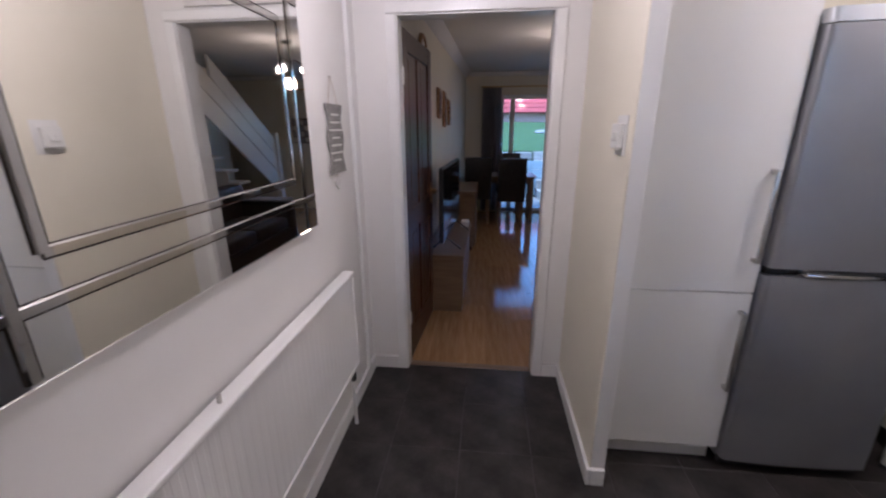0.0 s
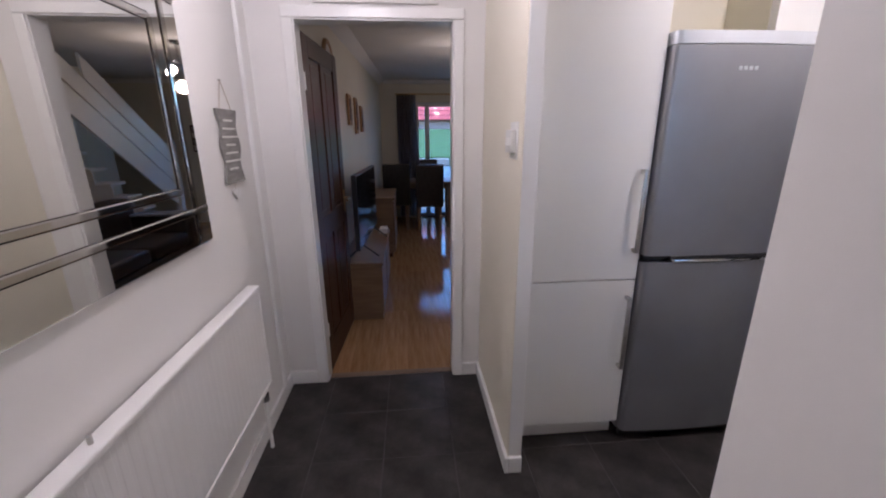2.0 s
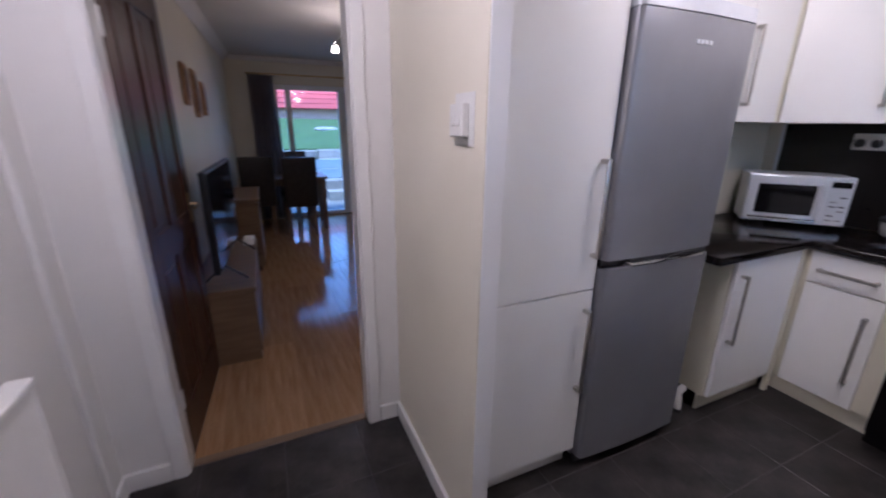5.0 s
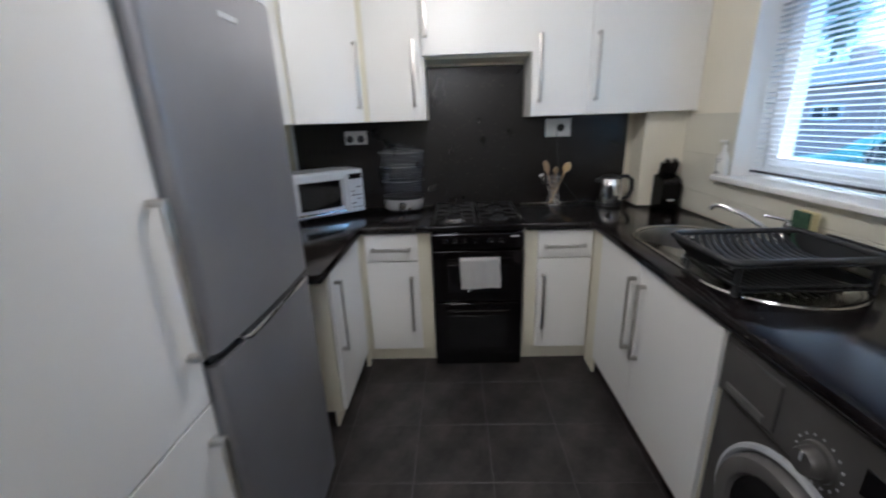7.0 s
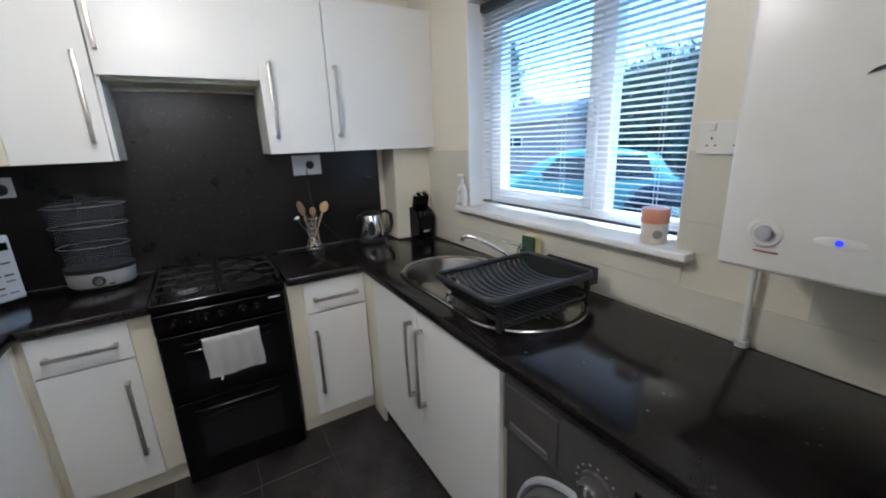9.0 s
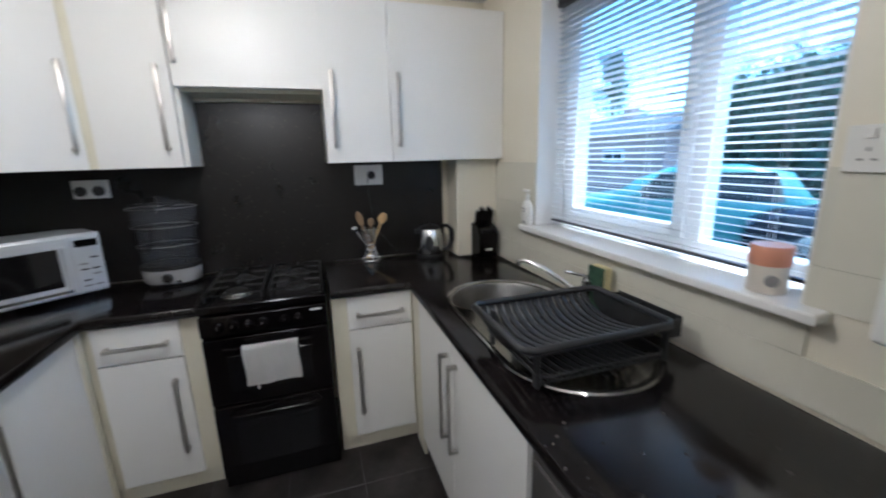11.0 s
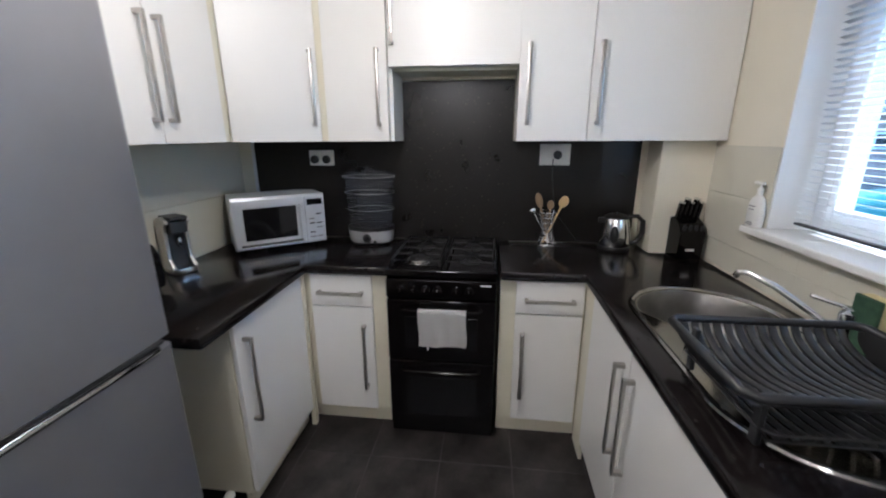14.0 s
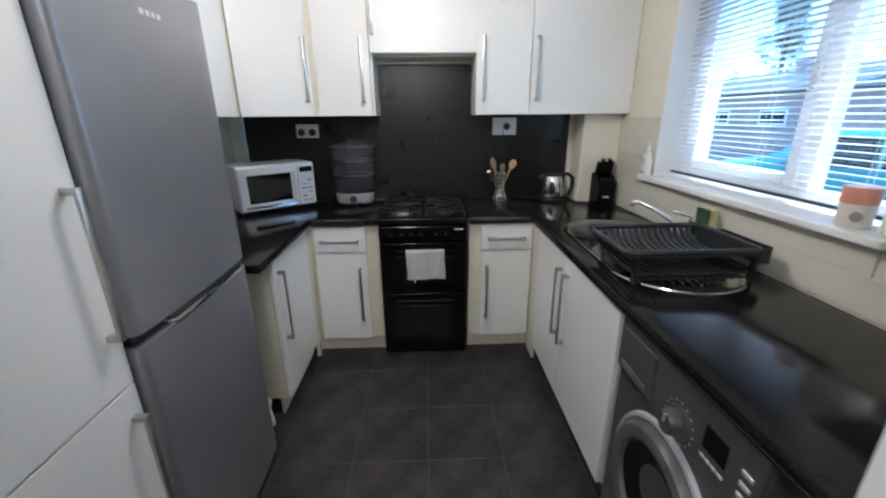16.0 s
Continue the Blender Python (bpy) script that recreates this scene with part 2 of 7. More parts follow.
def tube(bm, pts, r, seg=8, closed=False):
    """A round bar along a line of points."""
    pts = [Vector(p) for p in pts]
    rings = []
    n = len(pts)
    side = None
    for i, p in enumerate(pts):
        a = pts[(i - 1) % n] if (closed or i > 0) else p
        b = pts[(i + 1) % n] if (closed or i < n - 1) else p
        d = (b - a).normalized()
        if side is None:
            side = d.cross(Vector((0, 0, 1)))
            if side.length < 1e-3:
                side = d.cross(Vector((1, 0, 0)))
        side = (side - d * side.dot(d)).normalized()
        up = d.cross(side)
        rings.append([bm.verts.new(p + r * (math.cos(2 * math.pi * k / seg) * side + math.sin(2 * math.pi * k / seg) * up)) for k in range(seg)])
    pairs = list(zip(rings, rings[1:] + rings[:1])) if closed else list(zip(rings, rings[1:]))
    for a, b in pairs:
        for k in range(seg):
            j = (k + 1) % seg
            bm.faces.new((a[k], a[j], b[j], b[k]))
    if not closed:
        bm.faces.new(rings[0][::-1])
        bm.faces.new(rings[-1])
    return bm


def prism(bm, outline, z0, z1, bevel=0.0):
    """An upright block over a plan outline."""
    lo = [bm.verts.new((x, y, z0)) for x, y in outline]
    hi = [bm.verts.new((x, y, z1)) for x, y in outline]
    n = len(outline)
    fs = [bm.faces.new(lo[::-1]), bm.faces.new(hi)]
    fs += [bm.faces.new((lo[k], lo[(k + 1) % n], hi[(k + 1) % n], hi[k])) for k in range(n)]
    bmesh.ops.recalc_face_normals(bm, faces=fs)
    if bevel:
        bmesh.ops.bevel(bm, geom=list({e for f in fs for e in f.edges}), offset=bevel, segments=2, affect="EDGES", profile=0.5)
    return bm


def mesh_of(name, bm, material, smooth=False):
    me = bpy.data.meshes.new(name)
    bmesh.ops.recalc_face_normals(bm, faces=bm.faces)
    bm.to_mesh(me)
    bm.free()
    me.materials.append(material)
    if smooth:
        for p in me.polygons:
            p.use_smooth = True
        me.set_sharp_from_angle(angle=radians(smooth if smooth is not True else 35))
    return me


def part(name, bm, material, parent=None, label="", smooth=False):
    ob = new(name, mesh_of(name, bm, material, smooth))
    if parent is not None:
        ob.parent = parent
    if label:
        tagged(ob, label=label)
    return ob


def thing(name, label, category, at=(0, 0, 0), group="", kind="", turn=0.0):
    ob = new(name)
    ob.empty_display_size = 0.05
    ob.matrix_basis = pose(*at, 0, 0, turn)
    return tagged(ob, label, category, group, kind)


def B(*a, **k):
    return box(bmesh.new(), *a, **k)


def struct(name, bm, material, label, category, smooth=False):
    ob = part(name, bm, material, None, "", smooth)
    return tagged(ob, label, category, kind="structure")


# ---- plan, in metres ----
XM = -0.575      # mirror wall of the hall
YD = 2.36        # wall with the living-room door
XP0, XP1 = 0.606, 0.668   # nib beside the larder
XQ0, XQ1 = 0.553, 0.675   # thin wall between hall and kitchen
YK = 2.325        # kitchen wall behind the fridge
XK = 3.20        # kitchen wall behind the cooker
YW = -0.285       # kitchen wall with the window
ZC = 2.38        # ceiling
DX0, DX1, DH = -0.345, 0.437, 2.04   # living-room door opening
YF = 7.45        # patio wall
XR = 4.6         # far side of the living room
YB = -1.9        # hall end behind the walker
XS = 3.2
WX0, WX1, WZ0, WZ1 = 1.365, 2.55, 1.153, 2.2   # kitchen window
PX0, PX1, PZ1 = 0.32, 1.95, 2.02            # patio opening


def structure():
    bm = bmesh.new()
    box(bm, XM - 0.12, YB - 0.1, 0, XM, YD, ZC)
    struct("wall_hall_west", bm, M_HALL, "warm white painted plaster hall wall", "wall")
    bm = bmesh.new()
    box(bm, XM - 0.12, YD, 0, DX0 - 0.02, YD + 0.1, ZC)
    box(bm, DX1 + 0.02, YD, 0, XK + 0.12, YD + 0.1, ZC)
    box(bm, DX0 - 0.02, YD, DH + 0.02, DX1 + 0.02, YD + 0.1, ZC)
    struct("wall_north", bm, M_HALL, "white painted wall around the living-room doorway", "wall")
    bm = bmesh.new()
    box(bm, XP1, YK, 0, XK, YD - 0.002, ZC)
    struct("wall_kitchen_north", bm, M_WALL, "cream painted kitchen wall behind the fridge", "wall")
    bm = bmesh.new()
    box(bm, XK, YW - 0.3, 0, XK + 0.12, YD - 0.002, ZC)
    struct("wall_east", bm, M_WALL, "cream painted kitchen wall behind the cooker", "wall")
    bm = bmesh.new()
    box(bm, XQ0, YW - 0.3, 0, WX0, YW, ZC)
    box(bm, WX1, YW - 0.3, 0, XK, YW, ZC)
    box(bm, WX0, YW - 0.3, 0, WX1, YW, WZ0 - 0.03)
    box(bm, WX0, YW - 0.3, WZ1, WX1, YW, ZC)
    struct("wall_south", bm, M_WALL, "cream painted kitchen window wall", "wall")
    bm = bmesh.new()
    box(bm, XP0, 1.575, 0, XP1, YD - 0.002, ZC)
    struct("wall_nib", bm, M_WALL, "short cream partition wall beside the larder", "wall")
    bm = bmesh.new()
    box(bm, XQ0, YB, 0, XQ1, YW - 0.302, ZC)
    box(bm, XQ0, YW + 0.002, 0, XQ1, 0.482, ZC)
    struct("wall_partition", bm, M_HALL, "white partition wall between hall and kitchen", "wall")
    bm = bmesh.new()
    box(bm, XM, YB - 0.1, 0, XP1, YB, ZC)
    struct("wall_hall_south", bm, M_HALL, "white painted end wall of the hall", "wall")
    # living room
    bm = bmesh.new()
    prism(bm, [(-0.56, YD + 0.102), (-0.42, YD + 0.102), (-0.27, YF), (-0.56, YF)], 0, ZC)
    struct("wall_living_west", bm, M_WALL, "cream painted living-room wall with pictures", "wall")
    bm = bmesh.new()
    box(bm, -0.56, YF + 0.002, 0, PX0, YF + 0.28, ZC)
    box(bm, PX1, YF + 0.002, 0, XR, YF + 0.28, ZC)
    box(bm, PX0, YF + 0.002, PZ1, PX1, YF + 0.28, ZC)
    struct("wall_living_north", bm, M_WALL, "cream painted wall around the patio doors", "wall")
    bm = bmesh.new()
    box(bm, XR, YD, 0, XR + 0.12, YF + 0.28, ZC)
    box(bm, XK + 0.122, YD, 0, XR, YD + 0.1, ZC)
    struct("wall_living_east", bm, M_WALL, "cream painted living-room wall by the stairs", "wall")
    bm = bmesh.new()
    box(bm, XM - 0.12, YB - 0.1, ZC + 0.002, XQ1, YF + 0.28, ZC + 0.1)
    box(bm, XQ1, YW - 0.3, ZC + 0.002, XR + 0.12, YF + 0.28, ZC + 0.1)
    struct("ceiling", bm, M_CEIL, "white painted ceiling", "ceiling")
    bm = bmesh.new()
    box(bm, XM - 0.12, YB - 0.1, -0.12, XQ1, YD + 0.05, -0.0016)
    box(bm, XQ1, YW - 0.3, -0.12, XK + 0.12, YD + 0.05, -0.0016)
    struct("floor", bm, M_SLATEJOINT, "dark jointed kitchen and hall floor", "floor")
    bm = bmesh.new()
    box(bm, -0.56, YD + 0.055, -0.12, XR, YF + 0.28, -0.004)
    struct("floor_living", bm, M_OAK, "glossy oak laminate living-room floor", "floor")


structure()


# ---- kitchen units ----
def bar_handle(parent, p, q, out, label="satin nickel bar handle"):
    """A square bar from p to q that stands off its door by two posts; out: the way it stands off."""
    p, q, out = Vector(p), Vector(q), Vector(out)
    along = (q - p).normalized()
    side = along.cross(out)
    bm = bmesh.new()

    def bar(a, b, half, thick):
        m = Matrix((along, side, out)).transposed().to_4x4()
        m.translation = (a + b) / 2
        ln = abs((b - a).dot(along))
        r = bmesh.ops.create_cube(bm, size=1, matrix=m @ Matrix.Diagonal((ln, half * 2, thick, 1)))
        bmesh.ops.bevel(bm, geom=list({e for v in r["verts"] for e in v.link_edges}), offset=0.0025, segments=2, affect="EDGES", profile=0.5)

    bar(p + out * 0.032, q + out * 0.032, 0.0085, 0.01)
    for e, s in ((p, 1), (q, -1)):
        bar(e + out * 0.0165, e + along * s * 0.016 + out * 0.0165, 0.0085, 0.033)
    return part("handle", bm, M_HANDLE, parent, label, smooth=30)


def larder():
    t = thing("larder_cabinet", "tall white larder cabinet with two doors and bar handles", "cabinet", (0.95, 2.0, 0))
    t.matrix_basis = Matrix()
    x0, x1, y = 0.673, 1.203, 1.733
    part("body", B(x0 + 0.002, y + 0.05, 0.10, x1 - 0.002, YK - 0.002, 2.2, bevel=0.001), M_CARC, t)
    part("plinth", B(x0 + 0.004, y + 0.05, 0, x1 - 0.006, y + 0.07, 0.098), M_DOOR, t)
    d = part("door", B(x0, y, 0.862, x1, y + 0.048, 2.2, bevel=0.002, seg=2), M_DOOR, t)
    bar_handle(d, (1.168, y, 0.995), (1.168, y, 1.352), (0, -1, 0))
    d = part("door", B(x0, y, 0.10, x1, y + 0.048, 0.8565, bevel=0.002, seg=2), M_DOOR, t)
    bar_handle(d, (1.168, y, 0.42), (1.168, y, 0.785), (0, -1, 0))


def rounded_slab(x0, x1, y0, y1, z0, z1, r, seg=4, bow=0.0):
    """A door whose front upright edges (at y0) are rounded and whose front bows out a little."""
    out = []
    for k in range(seg + 1):
        a = math.pi + k * math.pi / 2 / seg
        out.append((x0 + r + r * math.cos(a), y0 + r + r * math.sin(a)))
    for k in range(seg + 1):
        a = 1.5 * math.pi + k * math.pi / 2 / seg
        out.append((x1 - r + r * math.cos(a), y0 + r + r * math.sin(a)))
    n = 10
    front = [(x0 + r + (x1 - x0 - 2 * r) * k / n, y0 - bow * math.sin(math.pi * k / n)) for k in range(1, n)]
    out[seg + 1:seg + 1] = front
    out += [(x1, y1), (x0, y1)]
    return prism(bmesh.new(), out, z0, z1)


def fridge():
    t = thing("fridge_freezer", "tall silver fridge freezer with two doors", "fridge")
    x0, x1, y = 1.213, 1.806, 1.70
    part("body", B(x0 + 0.006, y + 0.065, 0.03, x1 - 0.006, YK - 0.03, 1.846, bevel=0.004), M_FRIDGEPL, t)
    part("door", rounded_slab(x0, x1, y, y + 0.06, 0.978, 1.818, 0.022, bow=0.01), M_FRIDGE, t, "upper fridge door", smooth=40)
    part("door", rounded_slab(x0, x1, y, y + 0.06, 0.06, 0.945, 0.022, bow=0.01), M_FRIDGE, t, "lower freezer door", smooth=40)
    part("top_cap", rounded_slab(x0, x1, y - 0.002, y + 0.3, 1.821, 1.866, 0.03, bow=0.011), M_SILVERPL, t, "pale silver top cap", smooth=40)
    # hand grip between the doors
    bm = bmesh.new()
    box(bm, x0 + 0.012, y + 0.03, 0.943, x1 - 0.012, y + 0.06, 0.98)
    part("gasket", bm, M_BLACKPL, t, "dark recess between the doors")
    bm = bmesh.new()
    prism(bm, [(x0 + 0.115, y + 0.028), (x0 + 0.13, y - 0.014), (x1 - 0.06, y - 0.014), (x1 - 0.045, y + 0.028)], 0.946, 0.962, bevel=0.004)
    part("handle", bm, M_CHROME, t, "bright moulded grip strip", smooth=40)
    # solid charcoal strip, proud of the door, paints the recess's shade
    bm = bmesh.new()
    box(bm, x0 + 0.11, y - 0.008, 0.963, x1 - 0.04, y + 0.02, 0.9775, bevel=0.003)
    part("recess_shade", bm, M_GREYPL, t)
    bm = bmesh.new()
    for k in range(4):
        box(bm, 1.475 + k * 0.022, y - 0.012, 1.728, 1.49 + k * 0.022, y - 0.008, 1.742, bevel=0.001)
    part("badge", bm, M_SILVERPL, t, "small raised maker's badge")
    for x in (x0 + 0.05, x1 - 0.05):
        bm = bmesh.new()
        cyl(bm, (x, y + 0.08, 0), (x, y + 0.08, 0.03), 0.02)
        part("foot", bm, M_BLACKPL, t)
    part("kick_panel", B(x0 + 0.01, y + 0.035, 0.012, x1 - 0.01, y + 0.06, 0.058), M_BLACKPL, t)


def base_back_units():
    """The two narrow units either side of the cooker, facing the room."""
    xf = 2.659
    for y0, y1, dy0, dy1, hy, name in ((1.293, 1.737, 1.369, 1.686, 1.416, "a"), (0.335, 0.745, 0.357, 0.673, 0.635, "b")):
        t = thing("base_cabinet", "narrow white base cabinet with drawer above door", "cabinet", group="base cabinets beside the cooker")
        part("body", B(xf + 0.002, y0, 0.10, XK - 0.002, y1, 0.866), M_CARC, t, "cream carcass and filler strip")
        part("plinth", B(xf + 0.03, y0, 0, xf + 0.045, y1, 0.098), M_CARC, t, "cream plinth")
        dr = part("drawer_front", B(xf - 0.019, dy0 + 0.002, 0.697, xf, dy1 - 0.002, 0.858, bevel=0.002, seg=2), M_DOOR, t)
        c = (dy0 + dy1) / 2
        bar_handle(dr, (xf - 0.019, c - 0.115, 0.771), (xf - 0.019, c + 0.115, 0.771), (-1, 0, 0))
        d = part("door", B(xf - 0.019, dy0 + 0.002, 0.105, xf, dy1 - 0.002, 0.690, bevel=0.002, seg=2), M_DOOR, t)
        bar_handle(d, (xf - 0.019, hy, 0.243), (xf - 0.019, hy, 0.598), (-1, 0, 0))


def base_left_unit():
    t = thing("base_cabinet", "white base cabinet with a single door under the worktop", "cabinet")
    part("body", B(2.073, 1.738, 0.10, 2.635, YK - 0.002, 0.866), M_CARC, t, "cream carcass with open side")
    part("plinth", B(2.085, 1.765, 0, 2.635, 1.78, 0.098), M_CARC, t)
    d = part("door", B(2.075, 1.714, 0.11, 2.602, 1.733, 0.860, bevel=0.002, seg=2), M_DOOR, t)
    bar_handle(d, (2.12, 1.714, 0.425), (2.12, 1.714, 0.79), (0, -1, 0))
    part("corner_post", B(2.605, 1.71, 0, 2.638, 1.733, 0.866), M_CARC, t)


def base_right_unit():
    y = 0.352
    t = thing("sink_cabinet", "white two-door cabinet under the sink", "cabinet")
    part("body", B(1.502, YW + 0.002, 0.10, 2.60, y - 0.021, 0.742), M_CARC, t)
    part("plinth", B(1.502, y - 0.07, 0, 2.60, y - 0.055, 0.098), M_DARKWOOD, t, "dark plinth")
    part("corner_post", B(2.515, y - 0.02, 0, 2.66, y - 0.004, 0.866), M_CARC, t)
    part("top_rail", B(1.502, y - 0.05, 0.744, 2.60, y - 0.021, 0.866), M_CARC, t)
    d = part("door", B(2.043, y - 0.019, 0.105, 2.512, y, 0.860, bevel=0.002, seg=2), M_DOOR, t)
    bar_handle(d, (2.088, y, 0.43), (2.088, y, 0.79), (0, 1, 0))
    d = part("door", B(1.504, y - 0.019, 0.105, 2.038, y, 0.860, bevel=0.002, seg=2), M_DOOR, t)
    bar_handle(d, (1.993, y, 0.43), (1.993, y, 0.79), (0, 1, 0))


def washing_machine():
    t = thing("washing_machine", "graphite grey front-loading washing machine under the worktop", "washing machine")
    x0, x1, y = 0.895, 1.488, 0.335
    part("body", B(x0, YW + 0.03, 0.015, x1, y, 0.855, bevel=0.006, seg=2), M_WASH, t)
    part("control_panel", B(x0 + 0.001, y, 0.668, x1 - 0.001, y + 0.014, 0.852, bevel=0.005, seg=2), M_WASH, t)
    dr = part("detergent_drawer", B(1.27, y + 0.012, 0.685, x1 - 0.012, y + 0.02, 0.83, bevel=0.006, seg=2), M_WASH, t)
    part("drawer_grip", B(1.30, y + 0.019, 0.69, 1.45, y + 0.024, 0.715, bevel=0.004), M_WASHD, dr)
    bm = bmesh.new()
    lathe(bm, [(0.0, 0.042), (0.028, 0.04), (0.032, 0.034), (0.036, 0.012), (0.044, 0.010), (0.046, 0)], 40)
    bm.transform(pose(1.15, y + 0.013, 0.722, -90, 0, 0))
    dial = part("programme_dial", bm, M_WASH, t, smooth=40)
    part("pointer", B(1.147, y + 0.05, 0.727, 1.153, y + 0.057, 0.749), M_SILVERPL, dial)
    bm = bmesh.new()
    for k in range(16):
        a = 2 * math.pi * k / 16
        cx, cz = 1.15 + 0.058 * math.cos(a), 0.722 + 0.058 * math.sin(a)
        box(bm, cx - 0.003, y + 0.0135, cz - 0.002, cx + 0.003, y + 0.0155, cz + 0.002)
    part("dial_marks", bm, M_FRIDGEPL, t)
    part("display", B(0.985, y + 0.013, 0.735, 1.06, y + 0.017, 0.80, bevel=0.002), M_BLACKGLASS, t, "black display window")
    for k in range(4):
        part("button", B(0.985 + k * 0.02, y + 0.013, 0.708, 1.0 + k * 0.02, y + 0.018, 0.716, bevel=0.001), M_SILVERPL, t)
    for k in range(3):
        part("button", B(0.915, y + 0.013, 0.715 + k * 0.03, 0.945, y + 0.018, 0.728 + k * 0.03, bevel=0.002), M_SILVERPL, t)
    # porthole
    bm = bmesh.new()
    lathe(bm, [(0.155, 0.012), (0.165, 0.034), (0.18, 0.04), (0.205, 0.034), (0.215, 0.015), (0.217, 0)], 64)
    bm.transform(pose(1.19, y, 0.405, -90, 0, 0))
    door = part("door", bm, M_WASHD, t, "dark round door", smooth=40)
    bm = bmesh.new()
    lathe(bm, [(0.218, 0), (0.228, 0.014), (0.238, 0.012), (0.242, 0)], 64)
    bm.transform(pose(1.19, y, 0.405, -90, 0, 0))
    part("rim", bm, M_SILVERPL, door, "silver outer ring", smooth=40)
    bm = bmesh.new()
    lathe(bm, [(0.0, -0.01), (0.09, 0.0), (0.14, 0.014), (0.158, 0.02)], 48)
    bm.transform(pose(1.19, y, 0.405, -90, 0, 0))
    part("porthole_glass", bm, M_BLACKGLASS, door, smooth=60)
    part("kick_panel", B(x0 + 0.02, y, 0.03, x1 - 0.02, y + 0.008, 0.13, bevel=0.003), M_WASH, t)


def stadium(x0, x1, y0, y1, n=12, r=None):
    """A plan outline with round ends."""
    r = r or (y1 - y0) / 2
    out = []
    for cx, cy, a0 in ((x1 - r, y1 - r, 0), (x0 + r, y1 - r, 90), (x0 + r, y0 + r, 180), (x1 - r, y0 + r, 270)):
        for k in range(n + 1):
            a = radians(a0 + 90 * k / n)
            out.append((cx + r * math.cos(a), cy + r * math.sin(a)))
    clean = [out[0]]
    for p in out[1:]:
        if math.hypot(p[0] - clean[-1][0], p[1] - clean[-1][1]) > 1e-4:
            clean.append(p)
    if math.hypot(clean[0][0] - clean[-1][0], clean[0][1] - clean[-1][1]) < 1e-4:
        clean.pop()
    return clean


def worktops():
    zt, z0 = 0.91, 0.868
    nose = 0.022

    def top(name, outline, label, edges):
        bm = prism(bmesh.new(), outline, z0, zt, bevel=0.008)
        ob = part(name, bm, M_TOP, None, "", smooth=40)
        for a, c in edges:
            bm = bmesh.new()
            (ax, ay), (cx, cy) = a, c
            tube(bm, [(ax, ay, 0.8795), (cx, cy, 0.8795)], 0.0012, 6)
            part("edge_seam", bm, M_BLACKPL, ob, "dark front edge seam")
        return tagged(ob, label, "worktop")

    f = 2.64 - nose
    top("worktop", [(1.885, 1.689), (f, 1.689), (f, 1.292), (XK - 0.012, 1.292), (XK - 0.012, YK - 0.012), (1.885, YK - 0.012)], "glossy black speckled L-shaped worktop beside the cooker", [((1.893, 1.689), (f, 1.689)), ((f, 1.689), (f, 1.30))])
    # the sink side, with a cut-out for the bowl
    y1 = 0.345 + nose
    ob = top("worktop", [(XQ1 + 0.003, YW + 0.012), (XK - 0.012, YW + 0.012), (XK - 0.012, 0.747), (f, 0.747), (f, y1), (XQ1 + 0.003, y1)], "glossy black speckled worktop along the window with sink", [((XQ1 + 0.01, y1), (f, y1)), ((f, y1), (f, 0.74))])
    cut = new("cutter", mesh_of("cutter", prism(bmesh.new(), stadium(1.53, 2.47, -0.18, 0.27), z0 - 0.05, zt + 0.05), M_TOP))
    md = ob.modifiers.new("sink_hole", "BOOLEAN")
    md.operation, md.object, md.solver = "DIFFERENCE", cut, "EXACT"
    dg = bpy.context.evaluated_depsgraph_get()
    me = bpy.data.meshes.new_from_object(ob.evaluated_get(dg))
    ob.modifiers.clear()
    ob.data = me
    bpy.data.objects.remove(cut)
    return ob


